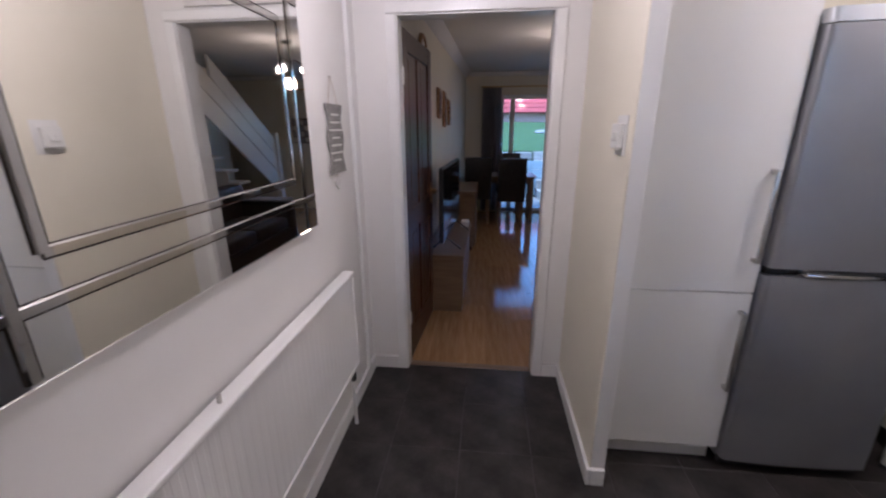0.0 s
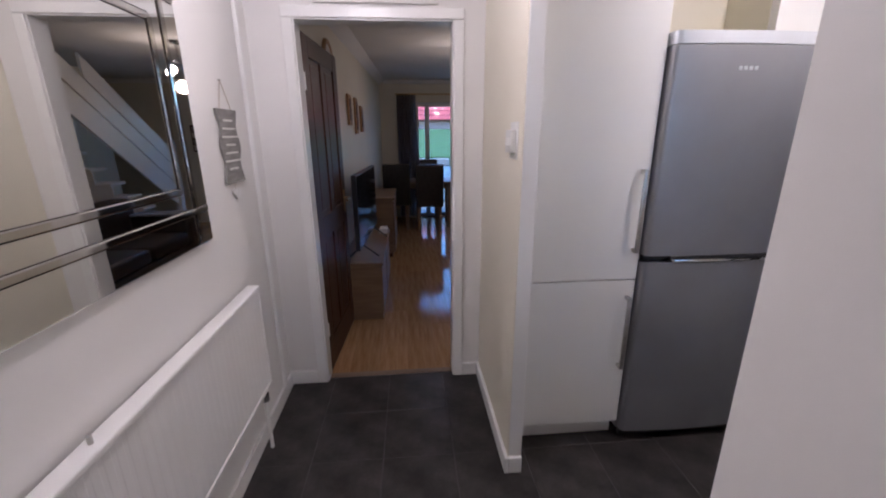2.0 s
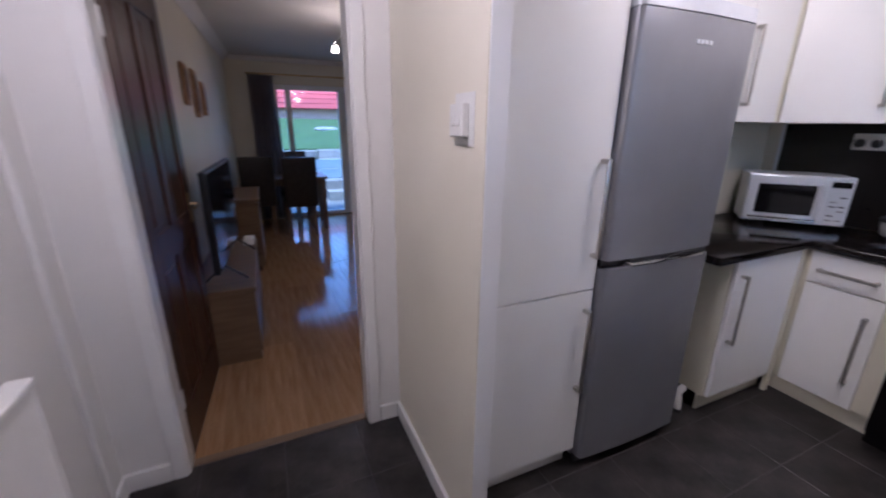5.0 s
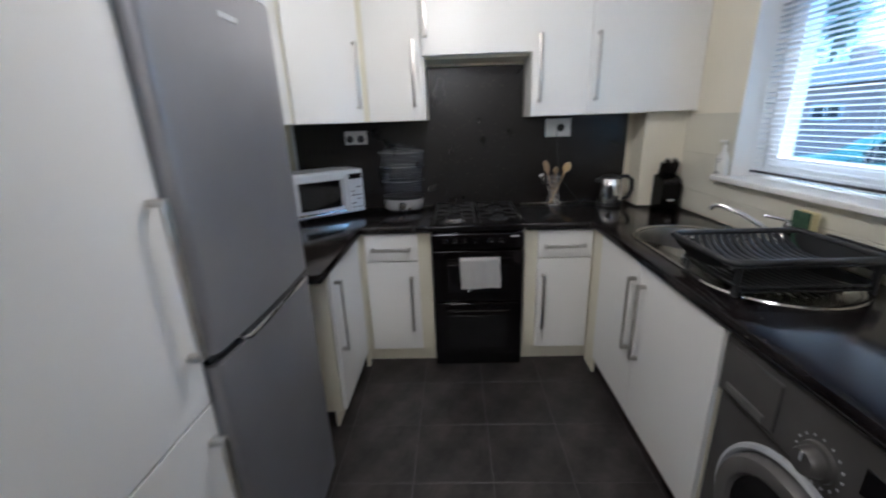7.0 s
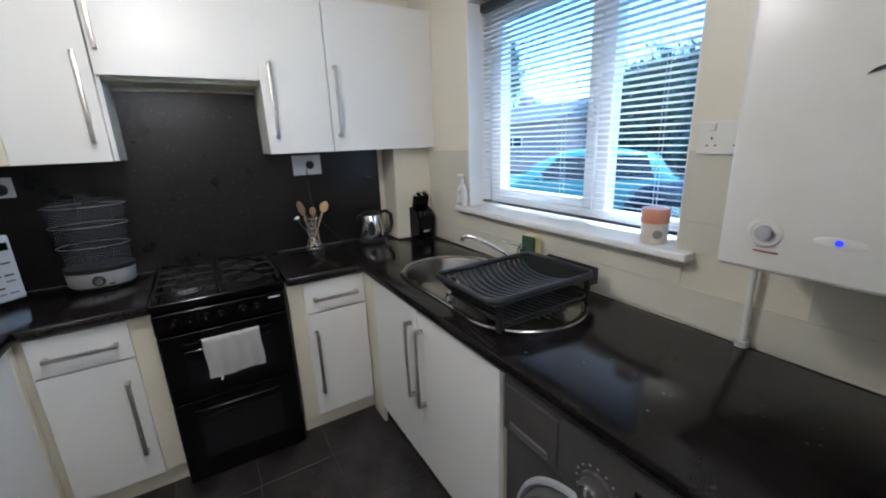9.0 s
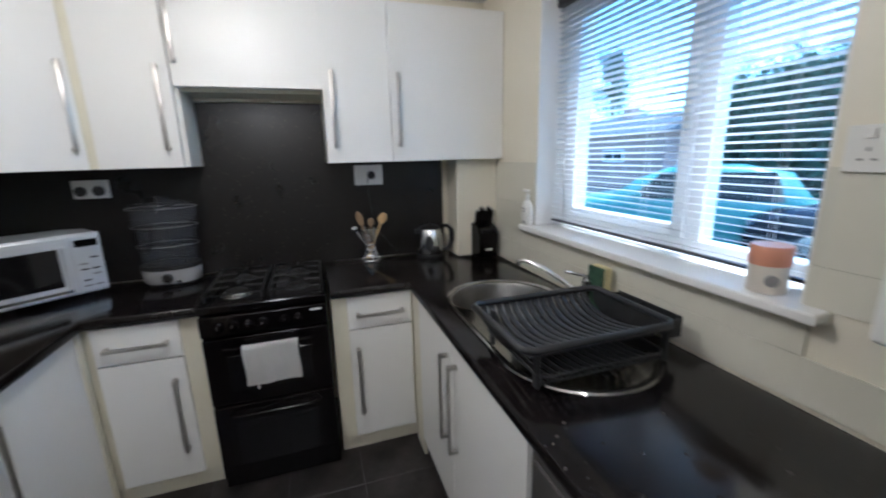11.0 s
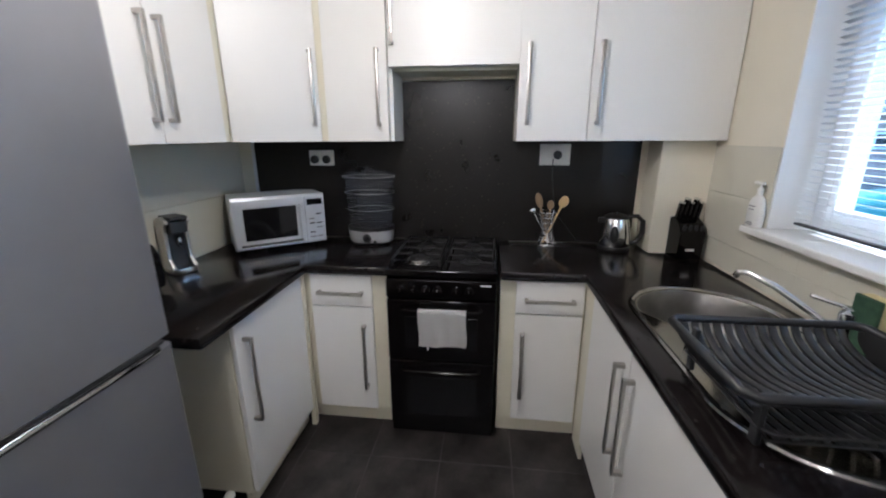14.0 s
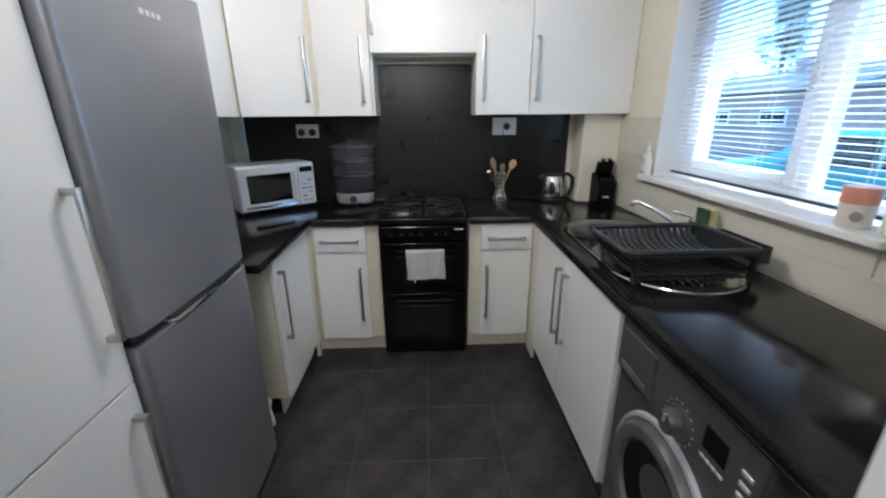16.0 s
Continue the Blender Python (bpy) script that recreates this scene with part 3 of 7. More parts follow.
def upper_units():
    zb, zt, xf = 1.487, 2.25, 2.939
    # along the cooker wall
    t = thing("wall_cabinet", "narrow white wall cabinet with bar handle", "cabinet", group="wall cabinets")
    part("body", B(xf + 0.03, 1.306, zb, XK - 0.002, 1.655, zt), M_DOOR, t)
    d = part("door", B(xf - 0.019, 1.322, zb - 0.001, xf + 0.028, 1.642, zt, bevel=0.002, seg=2), M_DOOR, t)
    part("filler", B(xf - 0.012, 1.645, zb, xf, 1.676, zt), M_CARC, t, "cream filler strip")
    bar_handle(d, (xf - 0.019, 1.366, 1.562), (xf - 0.019, 1.366, 1.918), (-1, 0, 0))
    t = thing("hood_cabinet", "white flap-door hood cabinet above the cooker", "cabinet", group="wall cabinets")
    part("body", B(xf + 0.03, 0.690, 1.86, XK - 0.002, 1.304, zt), M_CARC, t)
    d = part("door", B(xf - 0.019, 0.686, 1.835, xf + 0.028, 1.314, zt, bevel=0.002, seg=2), M_DOOR, t)
    bar_handle(d, (xf - 0.019, 1.292, 1.93), (xf - 0.019, 1.292, 2.2), (-1, 0, 0))
    part("light_rail", B(xf + 0.05, 0.692, 1.822, XK - 0.004, 1.302, 1.858), M_CARC, t, "cream underside")
    t = thing("wall_cabinet", "white two-door wall cabinet beside the window", "cabinet", group="wall cabinets")
    part("body", B(xf + 0.03, YW + 0.004, zb, XK - 0.002, 0.683, zt), M_DOOR, t)
    d = part("door", B(xf - 0.019, 0.357, zb - 0.001, xf + 0.028, 0.686, zt, bevel=0.002, seg=2), M_DOOR, t)
    bar_handle(d, (xf - 0.019, 0.642, 1.562), (xf - 0.019, 0.642, 1.922), (-1, 0, 0))
    d = part("door", B(xf - 0.019, YW + 0.004, zb - 0.001, xf + 0.028, 0.353, zt, bevel=0.002, seg=2), M_DOOR, t)
    bar_handle(d, (xf - 0.019, 0.318, 1.562), (xf - 0.019, 0.318, 1.922), (-1, 0, 0))
    # diagonal corner
    t = thing("corner_wall_cabinet", "white diagonal corner wall cabinet with bar handle", "cabinet", group="wall cabinets")
    yl = 2.02
    a, b = Vector((2.665, yl)), Vector((xf, 1.68))
    part("body", prism(bmesh.new(), [(a.x, a.y), (b.x, b.y), (XK - 0.002, b.y), (XK - 0.002, YK - 0.002), (a.x, YK - 0.002)], zb, zt), M_CARC, t)
    ang = math.degrees(math.atan2(b.y - a.y, b.x - a.x))
    ln = (b - a).length
    d = part("door", B(0.012, -0.02, zb - 0.001, ln - 0.008, -0.002, zt, bevel=0.002, seg=2), M_DOOR, t)
    d.matrix_basis = pose(a.x, a.y, 0, 0, 0, ang)
    bar_handle(d, (ln - 0.045, -0.02, 1.562), (ln - 0.045, -0.02, 1.918), (0, -1, 0))
    # above the worktop corner with toaster
    t = thing("wall_cabinet", "white two-door wall cabinet above the worktop corner with toaster", "cabinet", group="wall cabinets")
    part("body", B(1.87, yl + 0.03, zb, 2.663, YK - 0.002, zt), M_CARC, t)
    d = part("door", B(2.268, yl - 0.019, zb - 0.001, 2.618, yl + 0.028, zt, bevel=0.002, seg=2), M_DOOR, t)
    bar_handle(d, (2.305, yl - 0.019, 1.562), (2.305, yl - 0.019, 1.922), (0, -1, 0))
    d = part("door", B(1.872, yl - 0.019, zb - 0.001, 2.264, yl + 0.028, zt, bevel=0.002, seg=2), M_DOOR, t)
    bar_handle(d, (2.228, yl - 0.019, 1.562), (2.228, yl - 0.019, 1.922), (0, -1, 0))
    part("filler", B(2.621, yl - 0.012, zb, 2.66, yl, zt), M_CARC, t)


def splashbacks():
    sp = part("splashback", B(XK - 0.01, 0.0, 0.912, XK - 0.002, 2.22, 1.485), M_SPLASH)
    tagged(sp, "glossy black stone-effect splashback panel", "splashback", kind="structure")
    sp = part("splashback", B(XK - 0.016, 0.688, 0.80, XK - 0.0105, 1.302, 1.799), M_SPLASH)
    tagged(sp, "taller black stone-effect panel behind the cooker", "splashback", kind="structure")
    part("top_edging", B(XK - 0.018, 0.688, 1.7995, XK - 0.004, 1.302, 1.806, bevel=0.002), M_CHROME, sp, "thin metal edging")
    st = part("trim", B(XK - 0.014, 2.222, 0.912, XK - 0.002, 2.24, 1.485, bevel=0.002), M_UPVC)
    tagged(st, "white edge strip beside the splashback", "trim", kind="structure")
    bx = part("wall_pipe_boxing", B(3.0, YW + 0.002, 0.912, XK - 0.018, -0.03, 1.485, bevel=0.003), M_WALL)
    tagged(bx, "cream tiled pipe boxing in the corner", "wall", kind="structure")


larder()
fridge()
base_back_units()
base_left_unit()
base_right_unit()
washing_machine()
SINK_TOP = worktops()
upper_units()
splashbacks()


def cooker():
    t = thing("gas_cooker", "black freestanding gas cooker with double oven", "cooker")
    y0, y1, xf, xb = 0.763, 1.286, 2.60, 3.16
    part("body", B(xf + 0.02, y0, 0.0, xb, y1, 0.875, bevel=0.004), M_BLACK, t)
    part("hob_plate", B(xf - 0.005, y0 - 0.004, 0.876, xb + 0.01, y1 + 0.004, 0.912, bevel=0.006, seg=2), M_BLACK, t)
    fp = part("control_panel", B(xf - 0.012, y0, 0.775, xf + 0.02, y1, 0.868, bevel=0.006, seg=2), M_BLACK, t)
    for k in range(6):
        y = y1 - 0.075 - k * 0.058 - (0.03 if k > 3 else 0)
        bm = bmesh.new()
        lathe(bm, [(0.0, 0.03), (0.014, 0.029), (0.016, 0.026), (0.018, 0.006), (0.022, 0.004), (0.023, 0)], 28)
        bm.transform(pose(xf - 0.012, y, 0.818, 0, -90, 0))
        kn = part("knob", bm, M_BLACK, fp, smooth=40)
        part("knob_mark", B(xf - 0.0435, y - 0.0015, 0.82, xf - 0.0415, y + 0.0015, 0.832), M_WASH, kn)
    part("badge", B(xf - 0.0135, y0 + 0.025, 0.845, xf - 0.0115, y0 + 0.075, 0.852), M_WHITEPL, fp, "small pale maker's badge")
    # doors
    for z0, z1, name in ((0.45, 0.765, "top oven door"), (0.075, 0.44, "lower oven door")):
        d = part("oven_door", B(xf - 0.012, y0 + 0.002, z0, xf + 0.019, y1 - 0.002, z1, bevel=0.005, seg=2), M_BLACK, t, name)
        part("window", B(xf - 0.0145, y0 + 0.085, z0 + 0.06, xf - 0.011, y1 - 0.085, z1 - 0.085, bevel=0.001), M_BLACKGLASS, d, "black glass oven window")
        bm = bmesh.new()
        hz = z1 - 0.04
        tube(bm, [(xf - 0.012, y0 + 0.07, hz), (xf - 0.042, y0 + 0.085, hz), (xf - 0.048, y0 + 0.12, hz), (xf - 0.048, y1 - 0.12, hz), (xf - 0.042, y1 - 0.085, hz), (xf - 0.012, y1 - 0.07, hz)], 0.009, 10)
        part("door_handle", bm, M_BLACK, d, "curved black bar handle", smooth=True)
    part("plinth", B(xf + 0.03, y0 + 0.004, 0.0, xf + 0.045, y1 - 0.004, 0.07), M_BLACK, t)
    # burners and grates
    for i, (bx, by, r) in enumerate(((2.75, 1.15, 0.05), (2.75, 0.89, 0.035), (2.99, 1.15, 0.035), (2.99, 0.89, 0.042))):
        bm = bmesh.new()
        lathe(bm, [(r + 0.022, 0.0), (r + 0.02, 0.004), (r + 0.004, 0.005), (r, 0.012), (r - 0.006, 0.012)], 32, (bx, by, 0.912))
        b = part("burner", bm, M_STEEL if i == 0 else M_IRON, t, "steel burner ring" if i == 0 else "dark burner ring", smooth=40)
        bm = bmesh.new()
        lathe(bm, [(r - 0.004, 0.013), (r - 0.004, 0.019), (r - 0.008, 0.021), (0, 0.021)], 32, (bx, by, 0.912))
        part("burner_cap", bm, M_IRON, b, smooth=40)
    for gy in (1.15, 0.89):
        bm = bmesh.new()
        z = 0.945
        tube(bm, [(2.645, gy - 0.115, z), (3.10, gy - 0.115, z), (3.10, gy + 0.115, z), (2.645, gy + 0.115, z)], 0.0055, 8, closed=True)
        for bx in (2.75, 2.99):
            for a in range(4):
                c, s_ = math.cos(a * math.pi / 2), math.sin(a * math.pi / 2)
                tube(bm, [(bx + c * 0.112, gy + s_ * 0.112, z), (bx + c * 0.035, gy + s_ * 0.035, z + 0.004)], 0.005, 8)
        tube(bm, [(2.87, gy - 0.115, z), (2.87, gy + 0.115, z)], 0.0055, 8)
        for px in (2.66, 3.085):
            for py in (gy - 0.115, gy + 0.115):
                cyl(bm, (px, py, 0.911), (px, py, z), 0.006, seg=8)
        part("pan_grate", bm, M_IRON, t, "cast iron pan support", smooth=40)
    # tea towel over the upper handle
    tw = thing("tea_towel", "folded white tea towel hanging over the oven handle", "towel")
    bm = bmesh.new()
    nx, nz = 22, 24
    ya, yb = 0.9, 1.126
    hz = 0.725
    grid = []
    for i in range(nx + 1):
        u = i / nx
        row = []
        for j in range(nz + 1):
            v = j / nz
            wave = 0.004 * math.sin(u * 9 + v * 2) * v + 0.002 * math.sin(u * 23)
            if v < 0.12:
                a = math.pi * (v / 0.12)
                x, z = xf - 0.048 + 0.013 * math.cos(a) , hz + 0.013 * math.sin(a)
            else:
                x, z = xf - 0.062 - wave - 0.004 * v, hz - (v - 0.12) * 0.19 - 0.006 * u * v
            y = ya + (yb - ya) * u + 0.006 * math.sin(v * 5 + 1) * v
            row.append(bm.verts.new((x, y, z)))
        grid.append(row)
    for i in range(nx):
        for j in range(nz):
            bm.faces.new((grid[i][j], grid[i + 1][j], grid[i + 1][j + 1], grid[i][j + 1]))
    bmesh.ops.solidify(bm, geom=bm.faces[:], thickness=0.005)
    part("cloth", bm, M_CLOTH, tw, smooth=60)
    part("hanging_loop", B(xf - 0.068, 1.075, 0.535, xf - 0.064, 1.083, 0.562), M_CLOTH, tw)


cooker()


# ---- kitchen window ----
def window():
    t = tagged(thing("window_1", "white plastic kitchen window with a side-hung casement", "window"), kind="structure")
    yf0, yf1 = YW - 0.22, YW - 0.155
    fr = 0.055
    bm = bmesh.new()
    box(bm, WX0, yf0, WZ0, WX0 + fr, yf1, WZ1, bevel=0.004)
    box(bm, WX1 - fr, yf0, WZ0, WX1, yf1, WZ1, bevel=0.004)
    box(bm, WX0 + fr, yf0, WZ0, WX1 - fr, yf1, WZ0 + fr, bevel=0.004)
    box(bm, WX0 + fr, yf0, WZ1 - fr, WX1 - fr, yf1, WZ1, bevel=0.004)
    xm = 1.80
    box(bm, xm - 0.03, yf0, WZ0 + fr, xm + 0.03, yf1, WZ1 - fr, bevel=0.004)
    part("window_frame", bm, M_UPVC, t)
    bm = bmesh.new()
    x0, x1, z0, z1, c = xm + 0.028, WX1 - fr + 0.002, WZ0 + fr - 0.004, WZ1 - fr + 0.004, 0.05
    for a in ((x0, z0, x0 + c, z1), (x1 - c, z0, x1, z1), (x0 + c, z0, x1 - c, z0 + c), (x0 + c, z1 - c, x1 - c, z1)):
        box(bm, a[0], yf1 - 0.03, a[1], a[2], yf1 + 0.012, a[3], bevel=0.004)
    cs = part("casement", bm, M_UPVC, t)
    part("window_handle", B(x0 + 0.016, yf1 + 0.012, 1.56, x0 + 0.032, yf1 + 0.03, 1.68, bevel=0.004), M_WHITEPL, cs)
    for a, b in ((WX0 + fr, xm - 0.03), (x0 + c, x1 - c)):
        g = yf1 - 0.014 if a < xm else yf1 - 0.002
        p = part("pane", B(a - 0.004, g, WZ0 + fr - 0.003, b + 0.004, g + 0.006, WZ1 - fr + 0.003), M_PANE, t)
        p.visible_shadow = False
    sl = part("window_sill", B(1.31, YW - 0.154, WZ0 - 0.028, 2.63, -0.232, WZ0, bevel=0.006, seg=2), M_TRIM, None)
    tagged(sl, "white painted window sill board", "window sill", kind="structure")
    rv = bmesh.new()
    box(rv, WX0, YW - 0.153, WZ0 + 0.001, WX0 + 0.006, YW + 0.001, WZ1 - 0.001)
    box(rv, WX1 - 0.006, YW - 0.153, WZ0 + 0.001, WX1, YW + 0.001, WZ1 - 0.001)
    box(rv, WX0 + 0.007, YW - 0.153, WZ1 - 0.007, WX1 - 0.007, YW + 0.001, WZ1 - 0.001)
    struct("trim_reveal", rv, M_TRIM, "white painted window reveal", "window reveal")
    # venetian blind
    v = thing("venetian_blind", "white venetian blind with slats tilted open", "blind")
    yb = YW - 0.095
    part("head_rail", B(WX0 + 0.012, yb - 0.02, WZ1 - 0.05, WX1 - 0.012, yb + 0.02, WZ1 - 0.01, bevel=0.003), M_GREYPL, v, "dark grey head rail")
    n = 41
    zs = [WZ0 + 0.045 + k * (WZ1 - 0.06 - WZ0 - 0.05) / (n - 1) for k in range(n)]
    bm = bmesh.new()
    tilt = radians(13)
    prev = None
    for k in range(6):
        s = (k / 5 - 0.5) * 0.025
        h = 0.0022 * (1 - (s / 0.0125) ** 2)
        y, z = s * math.cos(tilt) - h * math.sin(tilt), s * math.sin(tilt) + h * math.cos(tilt)
        cur = (bm.verts.new((WX0 + 0.014, y, z)), bm.verts.new((WX1 - 0.014, y, z)))
        if prev:
            bm.faces.new((prev[0], prev[1], cur[1], cur[0]))
        prev = cur
    bmesh.ops.solidify(bm, geom=bm.faces[:], thickness=0.0006)
    me = mesh_of("slat", bm, M_SLAT, smooth=60)
    for z in zs:
        o = new("slat", me)
        o.parent = v
        o.location = (0, yb, z)
    part("bottom_rail", B(WX0 + 0.014, yb - 0.012, WZ0 + 0.022, WX1 - 0.014, yb + 0.012, WZ0 + 0.031, bevel=0.003), M_GREYPL, v, "dark bottom rail")
    for x in (WX0 + 0.15, (WX0 + WX1) / 2, WX1 - 0.15):
        for dy in (-0.012, 0.012):
            bm = bmesh.new()
            cyl(bm, (x, yb + dy, WZ0 + 0.03), (x, yb + dy, WZ1 - 0.04), 0.0009, seg=5)
            part("cord", bm, M_SLAT, v)


window()


# ---- wall tiles ----
def wall_tiles():
    """Cream tiles below the wall cabinets, as pieces on their walls."""
    g, th = 0.0005, 0.006
    cache = {}

    def tile(wall, axis, u0, u1, z0, z1, at):
        key = (axis, round(u1 - u0, 3), round(z1 - z0, 3))
        if key not in cache:
            w, h = key[1], key[2]
            bm = box(bmesh.new(), 0, 0, 0, w, th, h, bevel=0.0003) if axis == "y" else box(bmesh.new(), 0, 0, 0, th, w, h, bevel=0.0003)
            cache[key] = mesh_of("wall_tile", bm, M_TILE)
        o = new("wall_tile", cache[key])
        o.location = (u0, at, z0) if axis == "y" else (at, u0, z0)
        o.parent = wall

    south, north = bpy.data.objects["wall_south"], bpy.data.objects["wall_kitchen_north"]
    rows = [(0.914, 1.0288), (1.03, 1.2488), (1.25, 1.466)]
    x = XQ1 + 0.002
    cols = []
    while x < 2.999:
        cols.append((x, min(x + 0.3325, 2.999)))
        x += 0.333
    for c0, c1 in cols:
        for z0, z1 in rows:
            parts = [(c0, c1, z0, z1)]
            if c1 > WX0 and c0 < WX1 and z1 > WZ0 - 0.03:
                parts = []
                if z0 < WZ0 - 0.04:
                    parts.append((c0, c1, z0, WZ0 - 0.031))
                    lo = WZ0 + 0.001
                else:
                    lo = z0
                if c0 < WX0 - 0.02:
                    parts.append((c0, WX0 - 0.001, max(lo, z0), z1))
                if c1 > WX1 + 0.02:
                    parts.append((WX1 + 0.001, c1, max(lo, z0), z1))
            for a, b, u, v in parts:
                if b - a > 0.02 and v - u > 0.01:
                    if u < WZ0 < v + 0.2 and b > 1.33 and a < 2.64 and v > WZ0 - 0.03 and u < WZ0 + 0.002:
                        u = WZ0 + 0.002
                    tile(south, "y", a, b, u, v, YW + 0.0005)
    x = 1.862
    while x < XK - 0.02:
        for z0, z1 in ((0.914, 1.19), (1.193, 1.484)):
            tile(north, "y", x, min(x + 0.3325, XK - 0.003), z0, z1, YK - th - 0.0005)
        x += 0.333


# ---- sink and things beside the window ----
def sink():
    t = thing("sink", "stainless steel inset sink with round bowl and drainer", "sink")
    zt = 0.915

    def ring(pts, z):
        return [(x, y, z) for x, y in pts]

    n = 12
    outer = stadium(1.505, 2.495, -0.205, 0.295, n)
    inner = stadium(1.528, 2.474, -0.184, 0.274, n)
    bm = bmesh.new()
    loops = [ring(outer, 0.9105), ring(stadium(1.508, 2.492, -0.202, 0.292, n), 0.916), ring(stadium(1.516, 2.484, -0.194, 0.284, n), 0.9175), ring(inner, 0.909)]
    vs = [[bm.verts.new(p) for p in lp] for lp in loops]
    m = len(vs[0])
    for a, b in zip(vs, vs[1:]):
        for k in range(m):
            bm.faces.new((a[k], a[(k + 1) % m], b[(k + 1) % m], b[k]))
    # floor of the drainer with a round hole for the bowl
    cx, cy, r = 2.245, 0.045, 0.219
    hole = [bm.verts.new((cx + r * math.cos(2 * math.pi * k / m), cy + r * math.sin(2 * math.pi * k / m), 0.909)) for k in range(m)]
    start = min(range(m), key=lambda k: abs(math.atan2(vs[-1][k].co.y - cy, vs[-1][k].co.x - cx)))
    # match the rim to the hole by angle
    angs = [math.atan2(v.co.y - cy, v.co.x - cx) % (2 * math.pi) for v in vs[-1]]
    for k, h in enumerate(hole):
        a = angs[k]
        h.co.x, h.co.y = cx + r * math.cos(a), cy + r * math.sin(a)
    for k in range(m):
        bm.faces.new((vs[-1][k], vs[-1][(k + 1) % m], hole[(k + 1) % m], hole[k]))
    part("drainer", bm, M_SINKRIM, t, "polished steel rim and drainer", smooth=50)
    bm = bmesh.new()
    lathe(bm, [(0.2191, 0.0), (0.213, -0.008), (0.205, -0.10), (0.19, -0.135), (0.15, -0.148), (0.045, -0.152), (0.04, -0.158), (0, -0.158)], 64, (cx, cy, 0.909))
    bmesh.ops.solidify(bm, geom=bm.faces[:], thickness=0.001)
    bowl = part("bowl", bm, M_SINK, t, "deep round steel bowl", smooth=50)
    bm = bmesh.new()
    lathe(bm, [(0.038, 0), (0.036, 0.004), (0.02, 0.005), (0, 0.003)], 32, (cx, cy, 0.752))
    part("waste", bm, M_CHROME, bowl, smooth=50)
    # pressed ridges of the drainer
    for k in range(12):
        y = -0.12 + k * 0.03
        bm = bmesh.new()
        tube(bm, [(1.58 + 0.012 * abs(k - 5.5), y, 0.9095), (1.75, y, 0.9115), (1.99, y, 0.9095)], 0.0055, 8)
        part("ridge", bm, M_SINKRIM, t, smooth=True)
    bm = bmesh.new()
    lathe(bm, [(0.022, 0.0), (0.021, 0.003), (0.012, 0.004), (0, 0.004)], 28, (2.0, 0.2, 0.9105))
    part("overflow_cap", bm, M_CHROME, t, smooth=50)


def tap():
    t = thing("mixer_tap", "chrome mixer tap with long swivel spout and lever", "tap")
    x, y = 2.02, -0.205
    bm = bmesh.new()
    lathe(bm, [(0.03, 0), (0.029, 0.008), (0.022, 0.014), (0.0215, 0.085), (0.024, 0.09), (0.024, 0.118), (0.014, 0.126), (0, 0.127)], 32, (x, y, 0.9115))
    part("body", bm, M_CHROME, t, smooth=50)
    bm = bmesh.new()
    tube(bm, [(x + 0.01, y + 0.012, 0.965), (x + 0.06, y + 0.05, 1.0), (x + 0.14, y + 0.11, 1.05), (x + 0.2, y + 0.155, 1.073), (x + 0.225, y + 0.172, 1.068), (x + 0.232, y + 0.178, 1.05)], 0.0105, 14)
    part("spout", bm, M_CHROME, t, smooth=50)
    bm = bmesh.new()
    prism(bm, [(x - 0.014, y - 0.01), (x + 0.014, y - 0.012), (x + 0.055, y + 0.078), (x + 0.038, y + 0.086)], 0, 0.012, bevel=0.004)
    bmesh.ops.transform(bm, matrix=Matrix.Translation((x, y, 1.035)) @ Matrix.Rotation(radians(14), 4, "X") @ Matrix.Translation((-x, -y, 0)), verts=bm.verts)
    part("lever", bm, M_CHROME, t, smooth=50)


